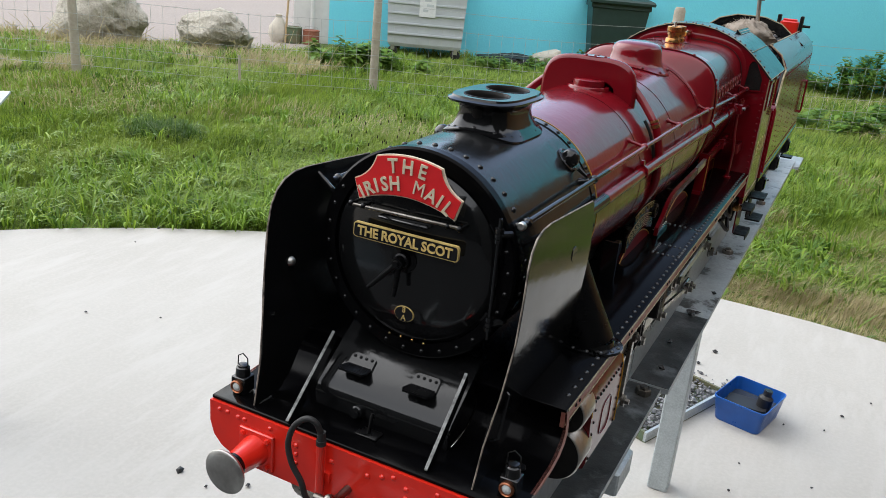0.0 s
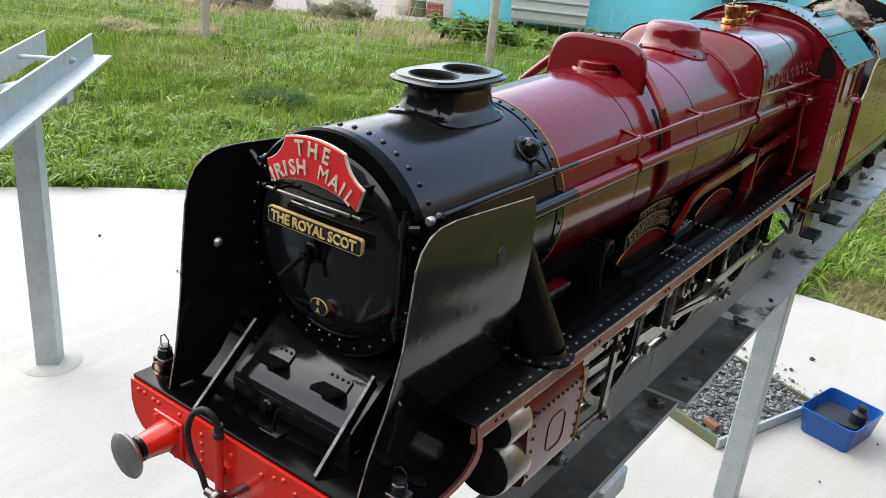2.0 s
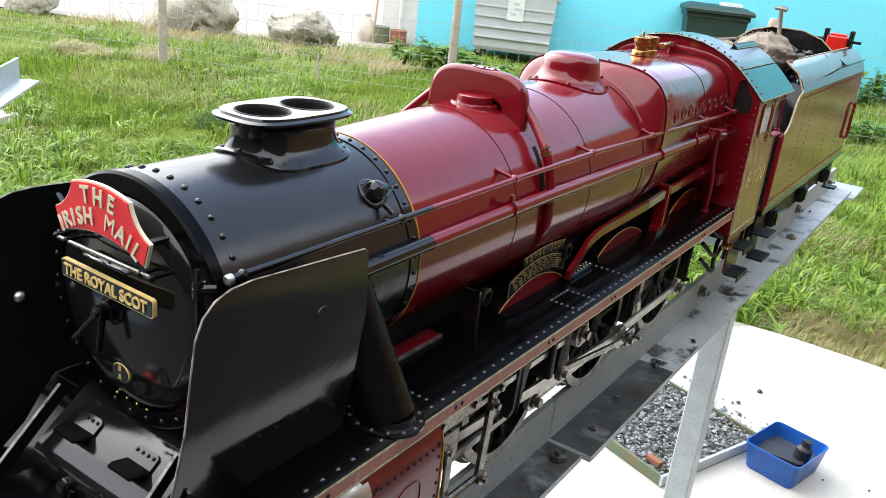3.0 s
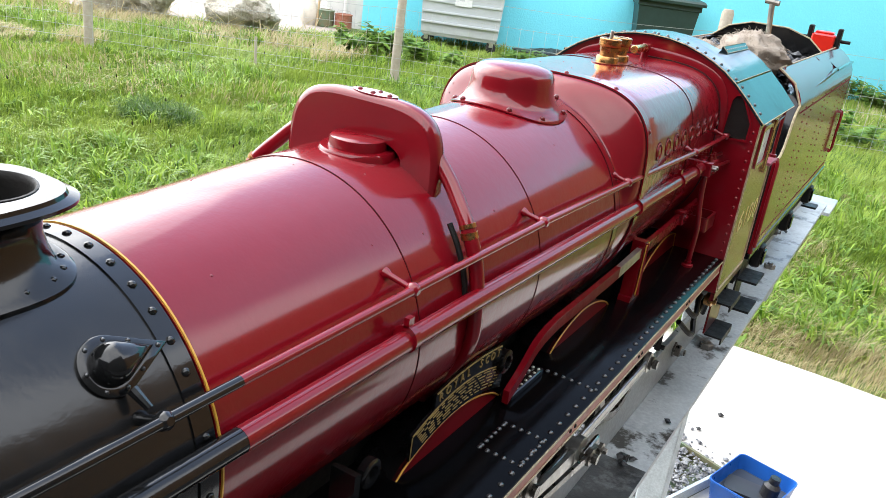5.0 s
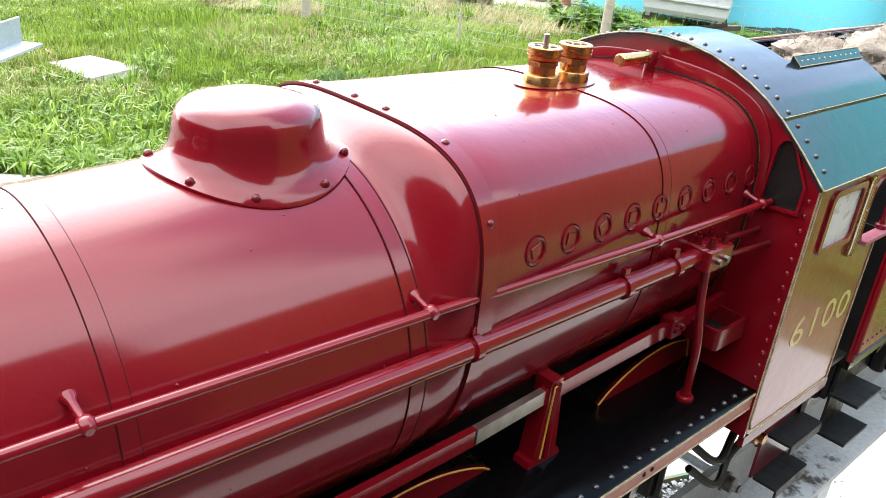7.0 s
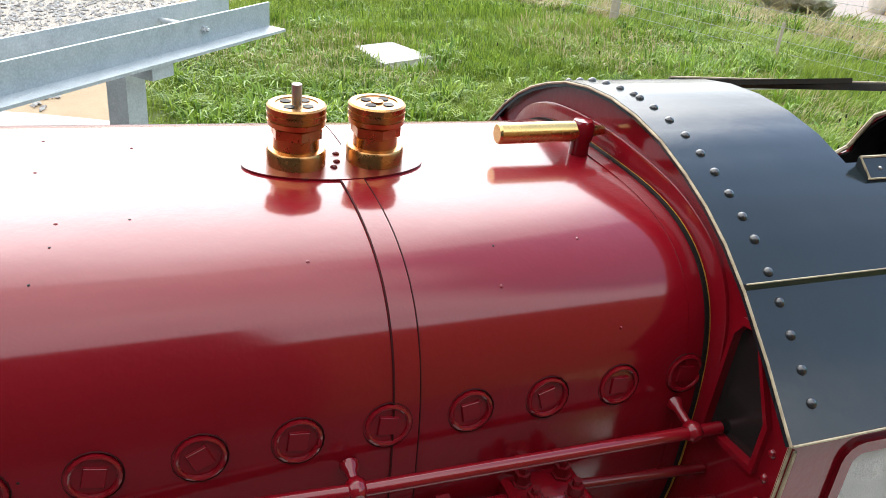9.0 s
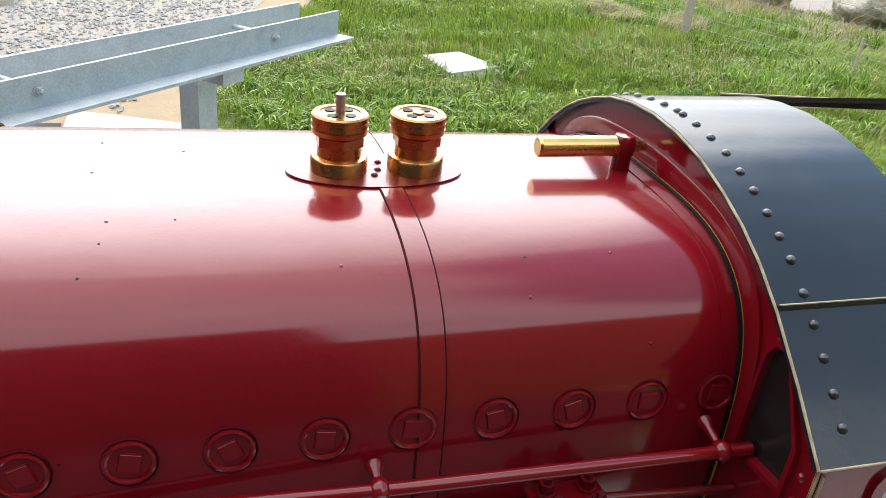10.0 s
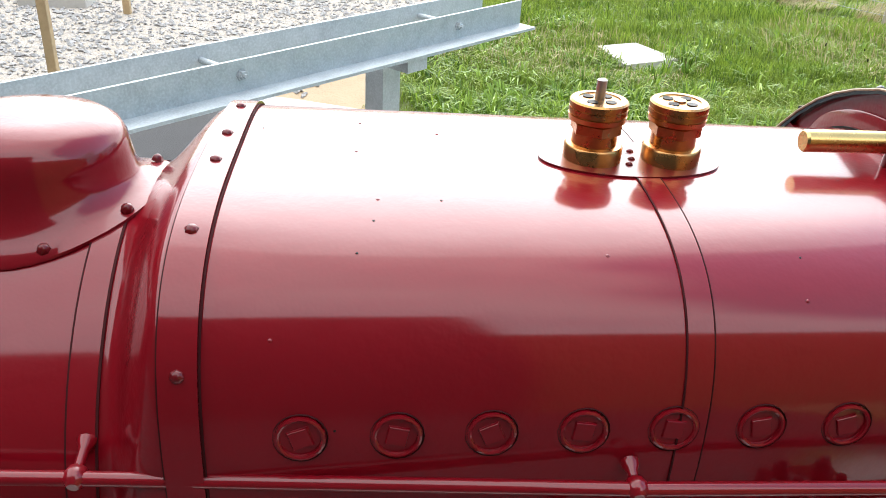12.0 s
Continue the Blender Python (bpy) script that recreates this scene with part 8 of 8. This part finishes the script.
def tufts(count, seed, box, length, width, per, keep):
    """Clumps of long, broad blades that fall outwards from one root."""
    r = np.random.RandomState(seed)
    cx, cy = r.uniform(box[0], box[1], count), r.uniform(box[2], box[3], count)
    ok = grows(cx, cy) & keep(cx, cy, r) & ~near_strip(cx, cy)
    cx, cy = cx[ok], cy[ok]
    size = 0.6 + 0.7 * r.uniform(0, 1, len(cx))
    x, y, size = np.repeat(cx, per), np.repeat(cy, per), np.repeat(size, per)
    n = len(x)
    a = r.uniform(0, 2 * math.pi, n)
    spread = 0.05 * size * np.sqrt(r.uniform(0, 1, n))
    x, y = x + spread * np.cos(a), y + spread * np.sin(a)
    ln = length * size * (0.6 + 0.6 * r.uniform(0, 1, n))
    wd = width * (0.6 + 0.7 * r.uniform(0, 1, n))
    way = a + 0.5 * r.normal(0, 1, n)
    bend = ln * np.clip(0.72 + 0.22 * r.normal(0, 1, n), 0.25, 0.97)
    ux, uy = np.cos(way), np.sin(way)
    sx, sy = -uy * wd / 2, ux * wd / 2
    z0 = np.full(n, GROUND - 0.005)
    v = np.empty((n, 5, 3))
    v[:, 0], v[:, 1] = np.stack([x - sx * 0.6, y - sy * 0.6, z0], 1), np.stack([x + sx * 0.6, y + sy * 0.6, z0], 1)
    mx, my, mz = x + ux * bend * 0.35, y + uy * bend * 0.35, z0 + ln * 0.66
    v[:, 2], v[:, 3] = np.stack([mx + sx, my + sy, mz], 1), np.stack([mx - sx, my - sy, mz], 1)
    v[:, 4] = np.stack([x + ux * bend, y + uy * bend, z0 + np.sqrt(np.clip(ln ** 2 - (bend * 0.9) ** 2, (ln * 0.3) ** 2, None))], 1)
    return v


near_pad = lambda x, y, r: r.uniform(0, 1, len(x)) < np.clip(1.25 - (np.hypot(x - PAD_X, y - PAD_Y) - PAD_R) / 1.6, 0.10, 1) * (0.55 + 0.45 * (wavy(x, y, 2.2, 71) > -0.2))
lush = np.concatenate([tufts(6500, 51, (-7.5, 2.2, 1.2, 6.6), 0.145, 0.0125, 24, near_pad), tufts(5000, 52, (-11, 3.0, 3.0, 13.0), 0.19, 0.011, 20, lambda x, y, r: wavy(x, y, 1.6, 72) > 0.35)])
dark = tufts(60, 53, (-5.35, -4.5, 4.3, 4.85), 0.17, 0.006, 40, lambda x, y, r: np.hypot((x + 4.95) / 0.42, (y - 4.58) / 0.22) < 1)
blade_object("dark_tussock", dark, shade_mat, "dark green tussock of long grass in the meadow", "grass")
blade_object("grass_tufts", lush, tuft_mat, "lush broad-bladed tufts among the grass", "grass")
blade_object("grass", np.concatenate([blades(560000, 1, (-12.5, 3.5, 0.8, 16.0), 0.13, 0.0052), blades(90000, 14, (-6.5, 2.5, 1.5, 6.5), 0.10, 0.0045)]), grass_mat, "long windblown meadow grass round the concrete pad", "grass")
drykeep = lambda x, y, r: (wavy(x, y, 1.3, 31) > 0.55) | (np.hypot(x + 8.85, y - 5.7) < 0.35) | ((np.hypot(x + 8.25, y - 6.3) < 0.3)) | near_strip(x, y) | ((np.abs((x + 8) * 0.436 - (y - 8.2) * 0.9) < 0.9) & (x < -6.8))
blade_object("dry_grass", np.concatenate([blades(42000, 48, (-1.6, 1.3, 3.9, 8.0), 0.13, 0.0042, keep=lambda x, y, r: (wavy(x, y, 2.4, 84) > -0.3) & (r.uniform(0, 1, len(x)) < 0.7)), blades(45000, 17, (0.9, 4.3, 3.0, 13), 0.14, 0.009, keep=lambda x, y, r: x > 1.0 + 0.05 * y), blades(85000, 2, (-12, 3, 1, 14), 0.16, 0.005, keep=drykeep), blades(9000, 44, (-9.2, -8.0, 5.3, 6.6), 0.12, 0.005, keep=drykeep), blades(30000, 45, (-0.4, 2.2, 3.6, 5.0), 0.13, 0.004, keep=lambda x, y, r: near_strip(x, y) & (r.uniform(0, 1, len(x)) < 0.8)), blades(26000, 46, (-11.2, -6.2, 6.6, 9.9), 0.20, 0.006, keep=lambda x, y, r: (np.abs((x + 8) * 0.436 - (y - 8.35) * 0.9) < 0.5 + 0.3 * wavy(x, y, 2.0, 81)) & (wavy(x, y, 3.0, 82) > -0.6))]), dry_mat, "dead straw-coloured grass among the green", "dry grass")


rs_ = random.Random(77)
g = G()
for _ in range(170):
    u = rs_.uniform(0, 1)
    x, y = -10.6 + 4.2 * u + rs_.gauss(0, 0.25), 7.35 + 1.75 * u + rs_.gauss(0, 0.3)
    a, e, ln = rs_.uniform(0, 6.28), rs_.uniform(0.15, 1.4), rs_.uniform(0.25, 0.65)
    d = Vector((math.cos(a), math.sin(a), e)).normalized() * ln
    p = Vector((x, y, GROUND))
    g.tube([p, p + d * 0.55 + Vector((0, 0, 0.03)), p + d - Vector((0, 0, 0.04))], [0.005, 0.004, 0.002], 4)
solo("dead_stalks", g, dry_mat, (-8.5, 8.3, GROUND), "bleached dead stalks among the boulders and fence", "dead stalks", kind="stuff")


def leaf(g, base, d, length, width, droop, n=4):
    """One pointed leaf that rises from base along d and droops."""
    d = Vector(d).normalized()
    side = d.cross(Vector((0, 0, 1)))
    side = side.normalized() if side.length > 0.01 else Vector((1, 0, 0))
    k = len(g.v)
    for i in range(n + 1):
        t = i / n
        c = Vector(base) + d * length * t - Vector((0, 0, droop * length * t * t))
        w = width * math.sin(math.pi * min(0.97, 0.12 + 0.85 * t)) * 0.5
        g.v += [tuple(c + side * w), tuple(c - side * w)]
    for i in range(n):
        g.f.append((k + 2 * i, k + 2 * i + 1, k + 2 * i + 3, k + 2 * i + 2))


rw = random.Random(33)
g = G()
made = 0
while made < 900:
    x, y = rw.uniform(-9.5, 2.2), rw.uniform(1.8, 11.5)
    if not grows(np.array([x]), np.array([y]))[0]:
        continue
    close = math.hypot(x - PAD_X, y - PAD_Y) - PAD_R
    if rw.random() > (0.9 if close < 0.8 else 0.35):
        continue
    made += 1
    for _ in range(rw.randint(4, 8)):
        a, e = rw.uniform(0, 6.28), rw.uniform(0.35, 1.2)
        leaf(g, (x, y, GROUND), (math.cos(a), math.sin(a), e), rw.uniform(0.08, 0.20), rw.uniform(0.012, 0.03), rw.uniform(0.2, 0.7))
solo("broadleaf_weeds", g, leaf_mat, (0, 0, GROUND), "plantain and dock leaves scattered in the grass", "weeds", kind="stuff", smooth=180)
g, h = G(), G()
for _ in range(90):
    x, y = rw.gauss(-2.9, 0.55), rw.gauss(5.2, 0.6)
    if rw.random() < 0.55:
        x, y = rw.uniform(-6, -1), rw.uniform(3.5, 7.5)
    if not grows(np.array([x]), np.array([y]))[0]:
        continue
    t = Vector((x + rw.uniform(-0.06, 0.06), y + rw.uniform(-0.06, 0.06), rw.uniform(0.2, 0.34)))
    g.tube([(x, y, GROUND), t], 0.0016, 3)
    h.lathe(t, (rw.uniform(-0.2, 0.2), rw.uniform(-0.2, 0.2), 1), [(0, 0.002), (0.008, 0.006), (0.02, 0.005), (0.028, 0.001)], 6)
solo("plantain_stems", g, grass_mat, (0, 0, GROUND), "thin upright plantain stems in the grass", "weeds", kind="stuff")
solo("plantain_heads", h, seed_mat, (0, 0, GROUND), "dark plantain seed heads above the grass", "seed heads", kind="stuff")


def bush(name, cx, cy, rx, ry, hgt, count, seed, label, size=(0.05, 0.10), flowers=0):
    """A low leafy plant: stems from the ground and many leaves through its crown, with gaps."""
    r = random.Random(seed)
    b = thing(name, (cx, cy, GROUND), label, "plant")
    st, lv, fl = G(), G(), G()
    tips = []
    for _ in range(max(6, count // 60)):
        a, q = r.uniform(0, 6.28), r.random() ** 0.6
        tip = Vector((cx + rx * q * math.cos(a), cy + ry * q * math.sin(a), GROUND + hgt * (0.45 + 0.6 * r.random()) * (1 - 0.35 * q)))
        root = Vector((cx + rx * 0.5 * q * math.cos(a), cy + ry * 0.5 * q * math.sin(a), GROUND - 0.01))
        st.tube([root, root.lerp(tip, 0.6) + Vector((0, 0, 0.03)), tip], [0.006, 0.005, 0.003], 4)
        tips.append((root, tip))
    for i in range(count):
        root, tip = r.choice(tips)
        c = root.lerp(tip, 0.25 + 0.8 * r.random() ** 0.7) + Vector((r.gauss(0, 0.05), r.gauss(0, 0.05), r.gauss(0, 0.03)))
        c.z = max(c.z, GROUND + 0.01)
        a = r.uniform(0, 6.28)
        s = r.uniform(*size)
        leaf(lv, c, (math.cos(a), math.sin(a), r.uniform(-0.1, 0.5)), s, s * r.uniform(0.55, 0.9), r.uniform(0.1, 0.6), 3)
    for i in range(flowers):
        root, tip = r.choice(tips)
        c = tip + Vector((r.gauss(0, 0.06), r.gauss(0, 0.06), r.uniform(0.0, 0.08)))
        for k in range(5):
            leaf(fl, c, (math.cos(k * 1.26), math.sin(k * 1.26), 0.5), 0.03, 0.022, 0.3, 2)
    tagged(part("stems", st, leaf_mat, b), kind="stuff")
    tagged(part("leaves", lv, leaf_mat, b, "", 180), kind="stuff")
    if flowers:
        tagged(part("flowers", fl, flower_mat, b, "pale yellow flower heads", 180), kind="stuff")


bush("leafy_plant", -6.40, 9.60, 0.60, 0.42, 0.46, 1100, 1, "broad-leaved green plant beside the fence post", (0.07, 0.14))
bush("leafy_plant", -5.70, 9.95, 0.42, 0.3, 0.34, 420, 2, "broad-leaved green plant behind the fence", (0.06, 0.12))
p = wall_at(4.35, 0.4)
bush("leafy_plant", p[0], p[1], 0.35, 0.3, 0.5, 380, 3, "green weed growing at the wall foot", (0.06, 0.12))
for k in range(12):
    p = wall_at(6.3 + 0.62 * k, 0.55 + 0.35 * math.sin(k * 2.1))
    bush("flowering_weed", p[0], p[1], 0.62, 0.5, 0.62 + 0.22 * math.sin(k * 1.7), 620, 10 + k, "leafy weed with small yellow flowers along the wall", (0.06, 0.13), 26 if k % 2 else 10)
for k in range(9):
    p = Vector((-1.2 + 0.75 * k, 10.3 + 0.42 * k + 0.5 * math.sin(k * 2.4), 0))
    bush("leafy_plant", p.x, p.y, 0.6, 0.5, 0.36 + 0.1 * math.sin(k * 3.0), 480, 40 + k, "low green weeds in the rough grass", (0.05, 0.11))
for k in range(6):
    p = wall_at(2.6 + 0.42 * k, 1.25 + 0.3 * math.sin(k * 2.2))
    bush("leafy_plant", p[0], p[1], 0.45, 0.35, 0.24, 260, 60 + k, "low green weeds before the turquoise wall", (0.05, 0.1))
